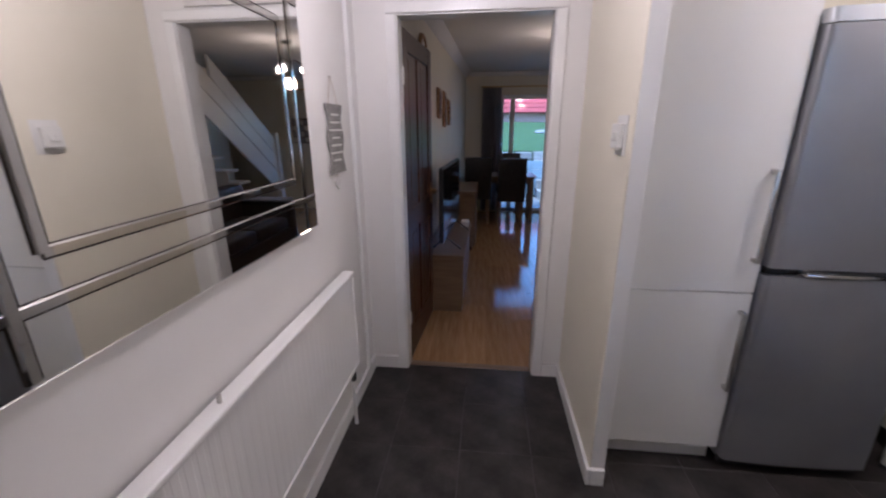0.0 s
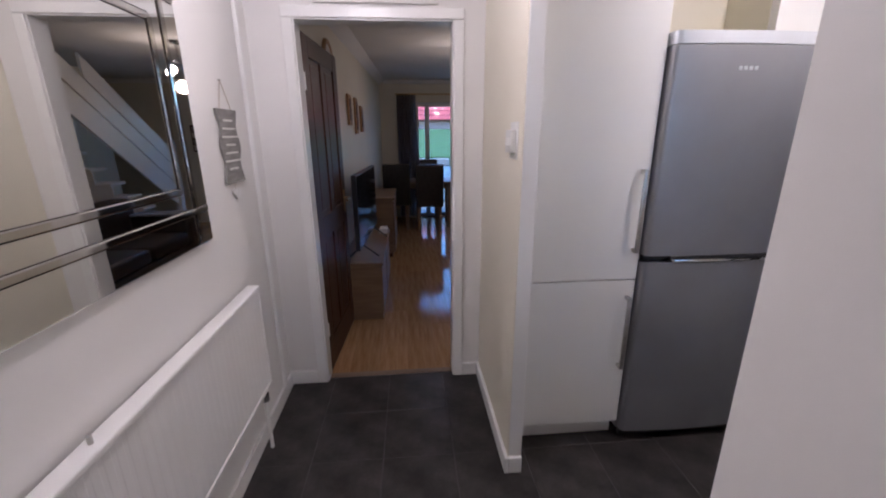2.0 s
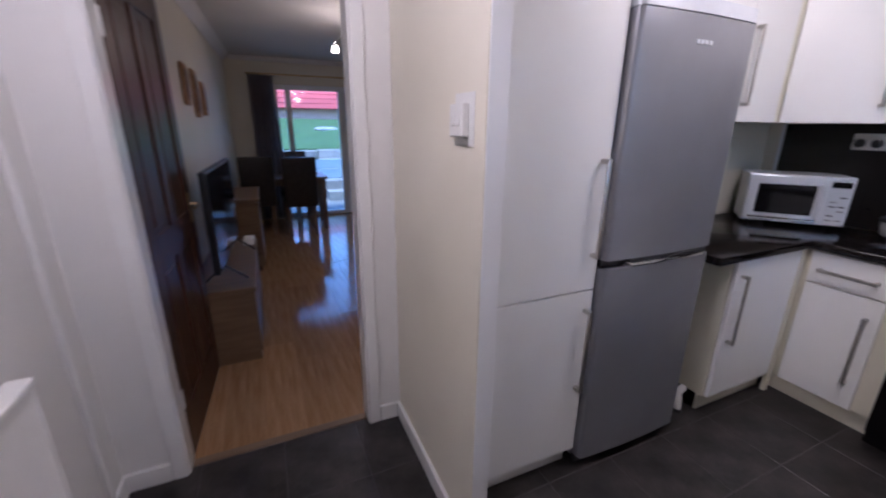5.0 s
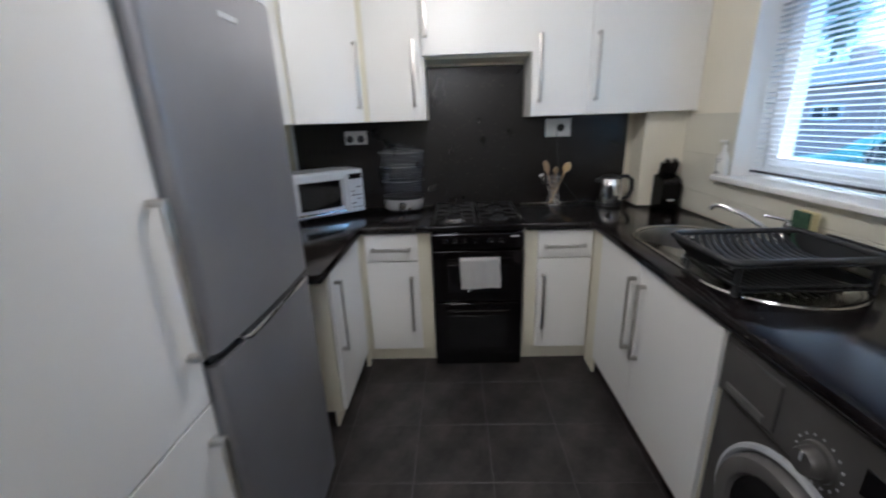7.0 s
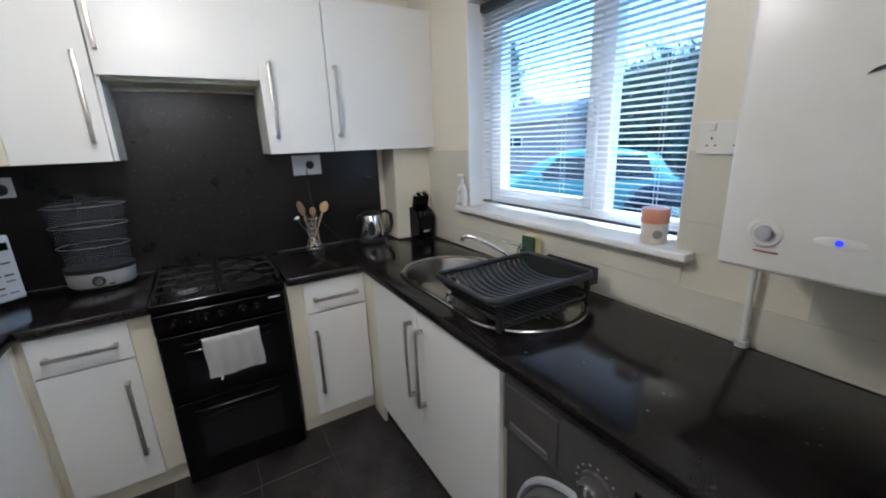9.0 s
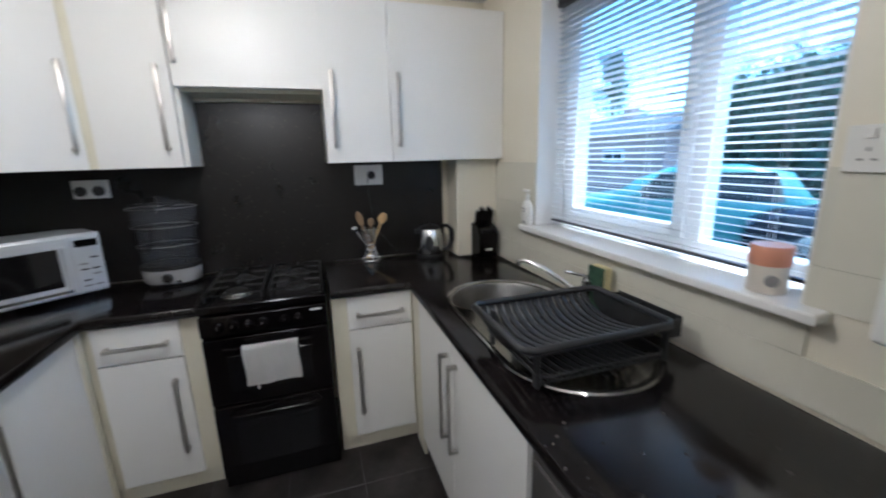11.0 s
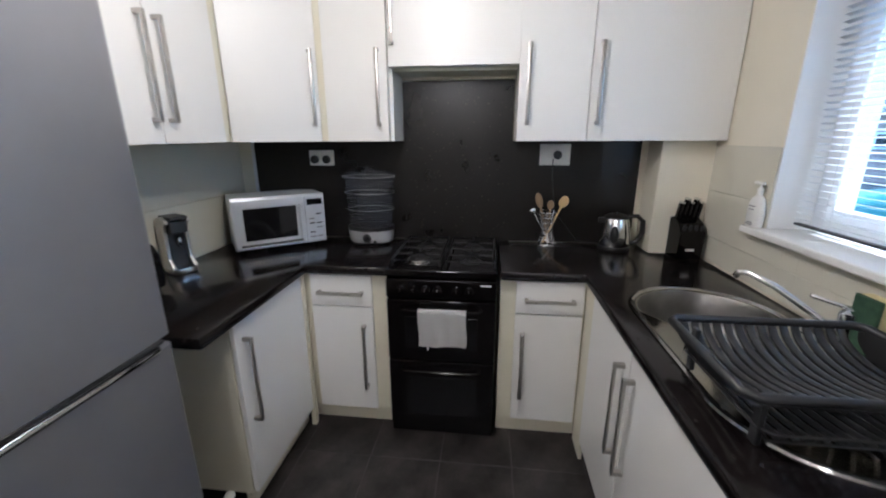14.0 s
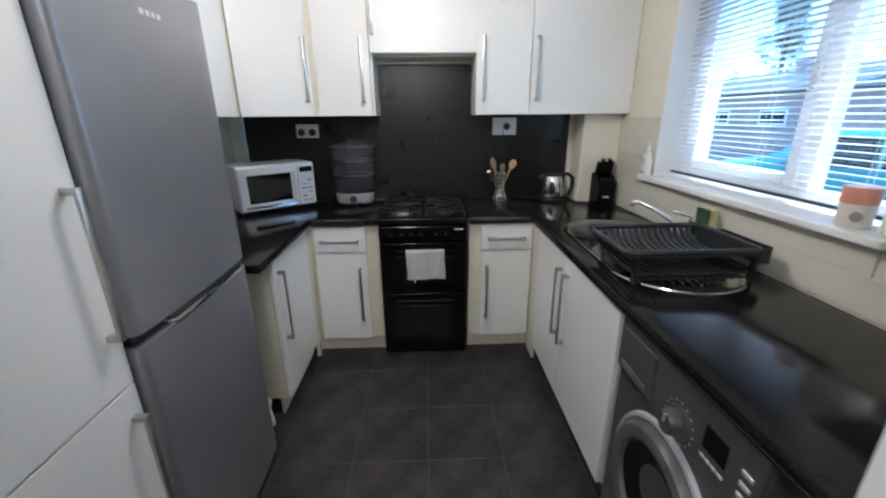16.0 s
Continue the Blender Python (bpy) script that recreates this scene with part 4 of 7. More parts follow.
def dish_rack():
    t = thing("dish_rack", "charcoal plastic dish drying rack standing on the drainer", "dish rack")
    x0, x1, y0, y1 = 1.578, 1.925, -0.185, 0.318
    zr = 1.035

    def tier(zr, depth, x0, x1, y0, y1, name, rim, n, slots, share=0.34):
        # section along x: steep at the far side, a long shallow sweep back up to the near side
        def sec(u):
            return x1 - 0.004 - (x1 - x0 - 0.008) * u, zr - 0.006 - depth * math.sin(math.pi * u ** 0.75) ** 0.8

        bm = bmesh.new()
        c = 0.02
        loop = [(x0 + c, y0), (x1 - c, y0), (x1, y0 + c), (x1, y1 - c), (x1 - c, y1), (x0 + c, y1), (x0, y1 - c), (x0, y0 + c)]
        tube(bm, [(x, y, zr) for x, y in loop], rim, 10, closed=True)
        tr = part(name, bm, M_GREYPL, t, smooth=50)
        m = 18
        for y, lean in ((y0 + 0.006, 0.03), (y1 - 0.006, -0.02)):
            bm = bmesh.new()
            pts = [sec(k / m) for k in range(m + 1)]
            top = [bm.verts.new((x, y, zr)) for x, z in pts]
            bot = [bm.verts.new((x, y + lean * (zr - z) / (depth + 0.006), z - 0.003)) for x, z in pts]
            for k in range(m):
                bm.faces.new((top[k], top[k + 1], bot[k + 1], bot[k]))
            bmesh.ops.solidify(bm, geom=bm.faces[:], thickness=0.004)
            part("side", bm, M_GREYPL, tr)
        pitch = (y1 - y0 - 0.062) / n
        w = pitch * share
        for k in range(n):
            y = y0 + 0.037 + pitch * (k + 0.5)
            bm = bmesh.new()
            prev = None
            for j in range(m + 1):
                x, z = sec(j / m)
                cur = [bm.verts.new((x, y + s, z + h)) for s, h in ((-w, -0.001), (-w * 0.5, 0.002), (w * 0.5, 0.002), (w, -0.001), (w, -0.008), (-w, -0.008))]
                if prev:
                    for q in range(6):
                        bm.faces.new((prev[q], prev[(q + 1) % 6], cur[(q + 1) % 6], cur[q]))
                else:
                    bm.faces.new(cur[::-1])
                prev = cur
            bm.faces.new(prev)
            part("slat", bm, M_GREYPL, tr, smooth=50)
        # slotted ledge inside the near rim
        bm = bmesh.new()
        zb = zr - 0.016
        box(bm, x0 + 0.03, y0 + 0.01, zb - 0.004, x0 + 0.038, y1 - 0.01, zb)
        box(bm, x0 + 0.002, y0 + 0.01, zb - 0.004, x0 + 0.008, y1 - 0.01, zb)
        step = (y1 - y0 - 0.03) / slots
        for k in range(slots + 1):
            yy = y0 + 0.015 + k * step
            box(bm, x0 + 0.0085, yy - 0.004, zb - 0.004, x0 + 0.0295, yy + 0.004, zb - 0.0005)
        part("slotted_edge", bm, M_GREYPL, tr)

    tier(zr, 0.05, x0, x1, y0 + 0.03, y1, "tray", 0.011, 15, 24)
    tier(0.953, 0.02, x0 + 0.004, x1 - 0.01, y0 + 0.05, y1 - 0.045, "lower_tray", 0.004, 13, 20, 0.2)
    for x, y in ((x0 + 0.03, y0 + 0.03), (x1 - 0.05, y0 + 0.03), (x0 + 0.03, y1 - 0.05), (x1 - 0.05, y1 - 0.05)):
        bm = bmesh.new()
        box(bm, x - 0.012, y - 0.006, 0.9125, x + 0.012, y + 0.006, zr - 0.005, bevel=0.002)
        part("leg", bm, M_GREYPL, t)
    # cutlery trough along the wall side
    bm = bmesh.new()
    ya, yb, za = y0 - 0.03, y0 + 0.012, zr - 0.06
    box(bm, x0 + 0.03, ya, za, x1 - 0.06, yb, za + 0.004)
    box(bm, x0 + 0.03, ya, za + 0.0042, x1 - 0.06, ya + 0.004, zr + 0.002, bevel=0.0015)
    box(bm, x0 + 0.03, yb - 0.004, za + 0.0042, x1 - 0.06, yb, zr + 0.002, bevel=0.0015)
    for x in (x0 + 0.03, x1 - 0.064, (x0 + x1) / 2):
        box(bm, x, ya + 0.0042, za + 0.0042, x + 0.004, yb - 0.0042, zr - 0.004)
    part("cutlery_trough", bm, M_GREYPL, t)


M_SPONGE_G = mottled("green_scourer", (0.02, 0.06, 0.035), (0.04, 0.09, 0.05), 60, 0.9, 0.05, bump=0.6, bump_scale=300)
M_SPONGE_Y = mottled("yellow_sponge", (0.66, 0.58, 0.32), (0.74, 0.67, 0.4), 40, 0.95, 0.03, bump=0.6, bump_scale=180)
M_PEACH = mottled("peach_plastic", (0.62, 0.27, 0.17), (0.68, 0.31, 0.2), 6, 0.35, 0.05)
M_CREAMJAR = mottled("ivory_ceramic", (0.68, 0.62, 0.53), (0.74, 0.68, 0.6), 6, 0.3, 0.05)
M_GREYINK = principled("grey_print", (0.25, 0.24, 0.24), 0.6)
M_REDINK = principled("dark_red_print", (0.25, 0.07, 0.06), 0.6)
M_DARKINK = principled("dark_print", (0.03, 0.025, 0.03), 0.6)


def sponge():
    t = thing("sponge", "green and yellow washing-up sponge standing on edge", "sponge")
    part("foam", B(1.945, -0.252, 0.913, 2.025, -0.217, 1.09, bevel=0.006, seg=2), M_SPONGE_Y, t, "pale yellow foam")
    part("scourer", B(1.945, -0.2165, 0.913, 2.025, -0.205, 1.09, bevel=0.003), M_SPONGE_G, t, "dark green scouring face")


def sill_things():
    t = thing("candle_jar", "ivory scented candle jar with peach lid", "candle")
    bm = bmesh.new()
    lathe(bm, [(0, 0), (0.041, 0), (0.043, 0.004), (0.043, 0.07), (0, 0.07)], 36, (1.462, -0.305, WZ0 + 0.001))
    j = part("jar", bm, M_CREAMJAR, t, smooth=40)
    bm = bmesh.new()
    lathe(bm, [(0, 0.0705), (0.044, 0.0705), (0.0455, 0.075), (0.0455, 0.116), (0.043, 0.12), (0, 0.121)], 36, (1.462, -0.305, WZ0 + 0.001))
    part("lid", bm, M_PEACH, t, "peach plastic lid", smooth=40)
    bm = bmesh.new()
    cyl(bm, (1.462 - 0.03, -0.305 + 0.03, WZ0 + 0.036), (1.462 - 0.0315, -0.305 + 0.0315, WZ0 + 0.036), 0.015, seg=20)
    part("emblem", bm, M_GREYINK, j)
    s = thing("soap_dispenser", "white hand-soap pump bottle", "soap bottle")
    bm = bmesh.new()
    lathe(bm, [(0, 0), (0.031, 0), (0.034, 0.006), (0.035, 0.05), (0.032, 0.09), (0.024, 0.115), (0.013, 0.124), (0.013, 0.13), (0, 0.13)], 32)
    for v in bm.verts:
        v.co.y *= 0.66
        v.co.x *= 1.28
    bm.transform(pose(2.585, -0.2585, WZ0 + 0.001))
    b = part("bottle", bm, M_WHITEPL, s, smooth=50)
    bm = bmesh.new()
    cyl(bm, (2.585, -0.2585, WZ0 + 0.13), (2.585, -0.2585, WZ0 + 0.155), 0.011, seg=16)
    cyl(bm, (2.585, -0.2585, WZ0 + 0.155), (2.585, -0.2585, WZ0 + 0.17), 0.005, seg=12)
    box(bm, 2.57, -0.2655, WZ0 + 0.168, 2.625, -0.2515, WZ0 + 0.18, bevel=0.003)
    part("pump", bm, M_WHITEPL, s)
    for z, w in ((0.085, 0.018), (0.072, 0.013), (0.02, 0.016), (0.013, 0.02)):
        bm = bmesh.new()
        box(bm, 2.585 - w - 0.005, -0.2365, WZ0 + z - 0.002, 2.585 + w - 0.005, -0.2350, WZ0 + z + 0.002)
        part("print", bm, M_GREYINK, b)


def socket_plate(name, label, c, out, w, h, plugs=(), switches=(), pins=()):
    """A moulded wall plate; places along the plate's width and height from its middle."""
    t = thing(name, label, "socket")
    ox, oy = out
    rot = math.degrees(math.atan2(oy, ox)) + 90
    m = pose(*c, 0, 0, rot)
    t.matrix_basis = m
    part("plate", B(-w / 2, -0.009, -h / 2, w / 2, -0.0005, h / 2, bevel=0.003, seg=2), M_WHITEPL, t)
    for u, v in switches:
        part("switch", B(u - 0.009, -0.013, v - 0.011, u + 0.009, -0.008, v + 0.011, bevel=0.002), M_WHITEPL, t)
    for u, v in pins:
        bm = bmesh.new()
        for du, dv, pw, ph in ((0, 0.011, 0.002, 0.004), (-0.011, -0.009, 0.0032, 0.002), (0.011, -0.009, 0.0032, 0.002)):
            box(bm, u + du - pw, -0.0095, v + dv - ph, u + du + pw, -0.0088, v + dv + ph)
        part("pin_holes", bm, M_DARKINK, t)
    for u, v in plugs:
        bm = bmesh.new()
        prism(bm, [(u + 0.022 * math.cos(a) * (1.0), v + 0.024 * math.sin(a)) for a in [2 * math.pi * k / 20 for k in range(20)]], 0, 0.03, bevel=0.004)
        bm.transform(Matrix.Rotation(radians(90), 4, "X") @ Matrix.Identity(4))
        bm.transform(Matrix.Translation((0, -0.0095, 0)))
        part("plug", bm, M_BLACKPL, t, "black three-pin plug", smooth=40)
    return t


def electrics():
    socket_plate("double_socket", "white double socket with two black plugs on splashback", (XK - 0.0105, 1.80, 1.39), (-1, 0), 0.15, 0.088, plugs=((-0.036, -0.008), (0.036, -0.008)), switches=((-0.012, 0.028), (0.012, 0.028)))
    socket_plate("cooker_socket", "white cooker point with black plug on splashback", (XK - 0.0105, 0.455, 1.41), (-1, 0), 0.165, 0.115, plugs=((0.012, 0.0),), switches=((-0.04, 0.005),))
    socket_plate("double_socket", "white double wall socket beside the boiler", (1.263, YW + 0.0075, 1.503), (0, 1), 0.15, 0.092, pins=((-0.036, -0.012), (0.036, -0.012)), switches=((-0.036, 0.03), (0.036, 0.03)))
    t = socket_plate("wall_socket", "white wall socket with black plug above the toaster", (2.34, YK - 0.0075, 1.405), (0, -1), 0.088, 0.088, plugs=((0.0, 0.0),))
    bm = bmesh.new()
    tube(bm, [(2.34, YK - 0.04, 1.38), (2.335, YK - 0.045, 1.33), (2.345, YK - 0.03, 1.2), (2.32, YK - 0.03, 1.08), (2.28, YK - 0.06, 0.95), (2.24, YK - 0.09, 0.917)], 0.0032, 8)
    c = part("cable", bm, M_BLACKPL, None, "", smooth=True)
    tagged(c, "black toaster cable hanging to the worktop", "cable")
    bm = bmesh.new()
    tube(bm, [(XK - 0.045, 0.467, 1.39), (XK - 0.05, 0.467, 1.3), (XK - 0.03, 0.44, 1.1), (XK - 0.03, 0.3, 0.925), (XK - 0.04, 0.16, 0.917)], 0.003, 8)
    c = part("cable", bm, M_BLACKPL, None, "", smooth=True)
    tagged(c, "black kettle cable along the splashback", "cable")


def microwave():
    a, b = Vector((2.747, 2.128)), Vector((3.052, 1.753))
    ln = (b - a).length
    t = thing("microwave", "silver microwave oven set across the worktop corner", "microwave", (a.x, a.y, 0.911), turn=math.degrees(math.atan2(b.y - a.y, b.x - a.x)))
    h = 0.292
    part("case", B(0.003, 0.022, 0.012, ln - 0.003, 0.255, h, bevel=0.006, seg=2), M_SILVERPL, t)
    fr = part("front_frame", B(0, 0, 0.012, ln, 0.022, h, bevel=0.005, seg=2), M_SILVERPL, t)
    dw = ln * 0.76
    d = part("door", B(0.004, -0.012, 0.02, dw, 0.0, h - 0.006, bevel=0.006, seg=2), M_SILVERPL, t)
    part("window", B(0.055, -0.0145, 0.065, dw - 0.045, -0.0115, h - 0.055, bevel=0.001), M_BLACKGLASS, d, "dark mesh-backed window")
    part("trim_line", B(0.03, -0.0135, 0.032, dw - 0.02, -0.0115, 0.045), M_CHROME, d)
    part("door_handle", B(dw - 0.034, -0.034, 0.05, dw - 0.016, -0.012, h - 0.045, bevel=0.007, seg=2), M_SILVERPL, d)
    p = part("control_panel", B(dw + 0.003, -0.011, 0.02, ln - 0.004, 0.0, h - 0.006, bevel=0.004, seg=2), M_SILVERPL, t)
    part("display", B(dw + 0.016, -0.0135, h - 0.06, ln - 0.016, -0.0105, h - 0.027), M_BLACKGLASS, p)
    for r in range(6):
        for c in range(2):
            if (r + c) % 3 == 2:
                continue
            u = dw + 0.022 + c * 0.04
            part("button", B(u, -0.0135, 0.045 + r * 0.026, u + 0.03, -0.0105, 0.052 + r * 0.026, bevel=0.001), M_DARKINK if r % 2 else M_GREYINK, p)
    for x in (0.04, ln - 0.04):
        for y in (0.05, 0.22):
            bm = bmesh.new()
            cyl(bm, (x, y, 0), (x, y, 0.0125), 0.014, seg=16)
            part("foot", bm, M_BLACKPL, t)


M_STEAMBASE = mottled("grey_white_plastic", (0.26, 0.26, 0.265), (0.31, 0.31, 0.315), 8, 0.35, 0.05)
M_CLEAR = principled("smoky_clear_plastic", (0.26, 0.265, 0.29), 0.08)
M_CLEAR.node_tree.nodes["Principled BSDF"].inputs["Alpha"].default_value = 0.055


def steamer():
    c = (3.085, 1.49, 0.911)
    t = thing("food_steamer", "three-tier clear plastic food steamer on pale grey base", "steamer", c)

    def oval(bm):
        for v in bm.verts:
            v.co.x *= 0.78
            v.co.y *= 1.09
        return bm

    bm = bmesh.new()
    lathe(bm, [(0, 0.012), (0.112, 0.012), (0.118, 0.022), (0.122, 0.075), (0.118, 0.082), (0, 0.082)], 40)
    part("base", oval(bm), M_STEAMBASE, t, "pale grey base unit", smooth=40)
    bm = bmesh.new()
    lathe(bm, [(0, 0), (0.1, 0), (0.105, 0.012), (0, 0.0125)], 40)
    part("foot_ring", oval(bm), M_BLACKPL, t)
    bm = bmesh.new()
    lathe(bm, [(0, 0.0825), (0.124, 0.0825), (0.126, 0.09), (0.124, 0.102), (0, 0.102)], 40)
    part("drip_tray", oval(bm), M_BLACKPL, t, "black drip tray", smooth=40)
    bm = bmesh.new()
    lathe(bm, [(0.025, 0), (0.024, 0.012), (0.016, 0.02), (0, 0.02)], 28)
    bm.transform(pose(-0.088, 0.0, 0.045, 0, -90, 0))
    k = part("dial", bm, M_BLACKPL, t, "black timer dial", smooth=40)
    bm = bmesh.new()
    cyl(bm, (-0.1075, 0, 0.045), (-0.1115, 0, 0.045), 0.017, seg=24)
    part("dial_face", bm, M_CHROME, k)
    part("switch", B(-0.1, -0.055, 0.02, -0.086, -0.035, 0.034, bevel=0.002), M_CHROME, t)
    z = 0.104
    for i, h in enumerate((0.096, 0.092, 0.088)):
        r = 0.116 + i * 0.007
        bm = bmesh.new()
        lathe(bm, [(r - 0.004, z), (r, z + 0.002), (r + 0.006, z + h - 0.004), (r + 0.0085, z + h - 0.001), (r + 0.004, z + h), (r - 0.001, z + h - 0.006), (r - 0.006, z + 0.004), (r - 0.02, z + 0.003), (0, z + 0.003), (0, z), (r - 0.004, z)], 40)
        part("steam_basket", oval(bm), M_CLEAR, t, "smoky clear steaming basket", smooth=40)
        # thin nickel ring paints the highlight along the clear plastic rim
        bm = bmesh.new()
        pts = [((r + 0.008) * 0.78 * math.cos(a), (r + 0.008) * 1.09 * math.sin(a), z + h) for a in [2 * math.pi * q / 40 for q in range(40)]]
        tube(bm, pts, 0.001, 6, closed=True)
        part("rim_highlight", bm, M_HANDLE, t)
        z += h + 0.002
    bm = bmesh.new()
    lathe(bm, [(0.138, z), (0.134, z + 0.008), (0.1, z + 0.028), (0.03, z + 0.036), (0.03, z + 0.052), (0, z + 0.055), (0, z + 0.05), (0.026, z + 0.03), (0.1, z + 0.024), (0.132, z)], 40)
    part("lid", oval(bm), M_CLEAR, t, "clear domed lid with knob", smooth=40)


def utensils():
    c = (3.13, 0.478, 0.9115)
    t = thing("utensil_holder", "chrome wire utensil holder with waisted sides", "utensil holder", c)

    def rad(u):
        return 0.03 + 0.022 * (2 * u - 0.95) ** 2

    for k in range(7):
        u = k / 6
        bm = bmesh.new()
        r = rad(u)
        tube(bm, [(r * math.cos(a), r * math.sin(a), 0.004 + 0.185 * u) for a in [2 * math.pi * q / 24 for q in range(24)]], 0.0026, 6, closed=True)
        part("wire_ring", bm, M_CHROME, t, smooth=True)
    for k in range(8):
        a = 2 * math.pi * k / 8
        bm = bmesh.new()
        tube(bm, [(rad(u / 8) * math.cos(a), rad(u / 8) * math.sin(a), 0.004 + 0.185 * u / 8) for u in range(9)], 0.0022, 6)
        part("wire_upright", bm, M_CHROME, t, smooth=True)
    bm = bmesh.new()
    cyl(bm, (0, 0, 0), (0, 0, 0.003), 0.044, seg=24)
    part("base", bm, M_CHROME, t)

    def spoon(name, label, mat, base, tip, w, ln, face):
        s = thing(name, label, name.replace("_", " "))
        bm = bmesh.new()
        p, q = Vector(c) + Vector(base), Vector(c) + Vector(tip)
        d = (q - p).normalized()
        tube(bm, [p, q], 0.0055, 8)
        part("shaft", bm, mat, s, smooth=True)
        bm = bmesh.new()
        bmesh.ops.create_uvsphere(bm, u_segments=16, v_segments=10, radius=1)
        side = d.cross(Vector((-1, 0, 0))).normalized()
        m = Matrix((side, d.cross(side), d)).transposed().to_4x4()
        m.translation = q + d * ln * 0.8
        bm.transform(m @ Matrix.Diagonal((w, face, ln, 1)))
        part("head", bm, mat, s, smooth=True)

    wood = mottled("pale_beech_wood", (0.5, 0.33, 0.15), (0.58, 0.4, 0.2), 8, 0.55, 0.06, stretch=(1, 1, 0.2))
    dark = mottled("worn_brown_wood", (0.2, 0.13, 0.075), (0.27, 0.18, 0.1), 8, 0.6, 0.06, stretch=(1, 1, 0.2))
    spoon("wooden_spoon", "pale beech wooden spoon in the utensil holder", wood, (0.0, 0.02, 0.01), (-0.005, -0.07, 0.222), 0.026, 0.034, 0.008)
    spoon("wooden_spatula", "dark wooden spatula in the utensil holder", dark, (0.0, -0.015, 0.01), (0.01, 0.042, 0.215), 0.02, 0.045, 0.005)
    spoon("wooden_spoon", "brown wooden spoon in the utensil holder", dark, (0.01, 0.0, 0.01), (0.012, -0.012, 0.205), 0.02, 0.026, 0.007)
    spoon("steel_ladle", "shiny steel ladle leaning out of the holder", M_CHROME, (0.0, -0.018, 0.01), (-0.01, 0.082, 0.185), 0.022, 0.016, 0.018)


def kettle():
    c = (3.09, 0.118, 0.911)
    t = thing("kettle", "black and polished steel jug kettle", "kettle", c)
    t.scale = (1.06, 1.06, 0.88)
    bm = bmesh.new()
    lathe(bm, [(0, 0), (0.078, 0), (0.08, 0.006), (0.076, 0.02), (0, 0.02)], 40)
    part("power_base", bm, M_BLACKPL, t, smooth=40)
    bm = bmesh.new()
    lathe(bm, [(0.0, 0.022), (0.074, 0.022), (0.077, 0.03), (0.076, 0.09), (0.067, 0.16), (0.058, 0.195), (0.0, 0.196)], 48)
    part("jug", bm, M_CHROME, t, "polished steel jug", smooth=50)
    bm = bmesh.new()
    lathe(bm, [(0.0588, 0.194), (0.057, 0.206), (0.04, 0.216), (0.012, 0.219), (0.01, 0.228), (0, 0.229)], 40)
    part("lid", bm, M_BLACKPL, t, smooth=50)
    bm = bmesh.new()
    tube(bm, [(-0.01, -0.045, 0.205), (-0.02, -0.095, 0.21), (-0.022, -0.122, 0.18), (-0.022, -0.125, 0.11), (-0.018, -0.105, 0.05), (-0.014, -0.07, 0.035)], 0.013, 12)
    part("handle", bm, M_BLACKPL, t, "thick black handle", smooth=60)
    bm = bmesh.new()
    prism(bm, [(-0.02, 0.05), (0.02, 0.05), (0.006, 0.09), (-0.006, 0.09)], 0.165, 0.196, bevel=0.004)
    part("spout", bm, M_BLACKPL, t)
    bm = bmesh.new()
    bmesh.ops.create_uvsphere(bm, u_segments=20, v_segments=14, radius=1)
    bm.transform(pose(-0.066, 0.022, 0.1, 0, 0, -18) @ Matrix.Diagonal((0.014, 0.02, 0.055, 1)))
    part("water_gauge", bm, M_BLACKPL, t, "dark oval water gauge", smooth=True)


def knife_block():
    t = thing("knife_block", "black knife block holding knives and scissors", "knife block", (2.955, -0.185, 0.911), turn=6)
    t.scale = (1.12, 1.12, 1.12)
    bm = bmesh.new()
    pts = [(-0.045, 0.0), (0.06, 0.0), (0.075, 0.17), (0.02, 0.185), (-0.03, 0.16), (-0.055, 0.12)]
    prism(bm, pts, -0.055, 0.055, bevel=0.004)
    bm.transform(Matrix.Rotation(radians(90), 4, "X"))
    b = part("block", bm, M_BLACK, t)
    part("badge", B(-0.0525, -0.015, 0.04, -0.0485, 0.022, 0.05), M_WHITEPL, b, "pale maker's badge")
    for i in range(5):
        y = 0.042 - i * 0.0205
        bm = bmesh.new()
        box(bm, -0.012, -0.0088, -0.02, 0.012, 0.0088, 0.075 + 0.016 * (i % 2), bevel=0.005, seg=2)
        bm.transform(pose(0.014, y, 0.176, 0, -14, 0))
        k = part("knife_handle", bm, M_BLACK, t)
        bm = bmesh.new()
        box(bm, -0.0125, -0.0092, 0.0745 + 0.016 * (i % 2), 0.0125, 0.0092, 0.082 + 0.016 * (i % 2), bevel=0.002)
        bm.transform(pose(0.014, y, 0.176, 0, -14, 0))
        part("end_cap", bm, M_CHROME, k)
    for i in range(4):
        bm = bmesh.new()
        y = 0.04 - i * 0.026
        box(bm, -0.007, -0.006, 0, 0.007, 0.006, 0.035, bevel=0.003)
        bm.transform(pose(-0.038, y, 0.125, 0, -25, 0))
        part("steak_knife_handle", bm, M_BLACKPL, t)
    bm = bmesh.new()
    tube(bm, [(0.03 + 0.016 * math.cos(a), -0.042, 0.235 + 0.03 * math.sin(a)) for a in [2 * math.pi * q / 20 for q in range(20)]], 0.005, 8, closed=True)
    tube(bm, [(0.03, -0.042, 0.16), (0.03, -0.042, 0.205)], 0.006, 8)
    part("scissor_grip", bm, M_GREYPL, t, "grey scissor grips", smooth=True)


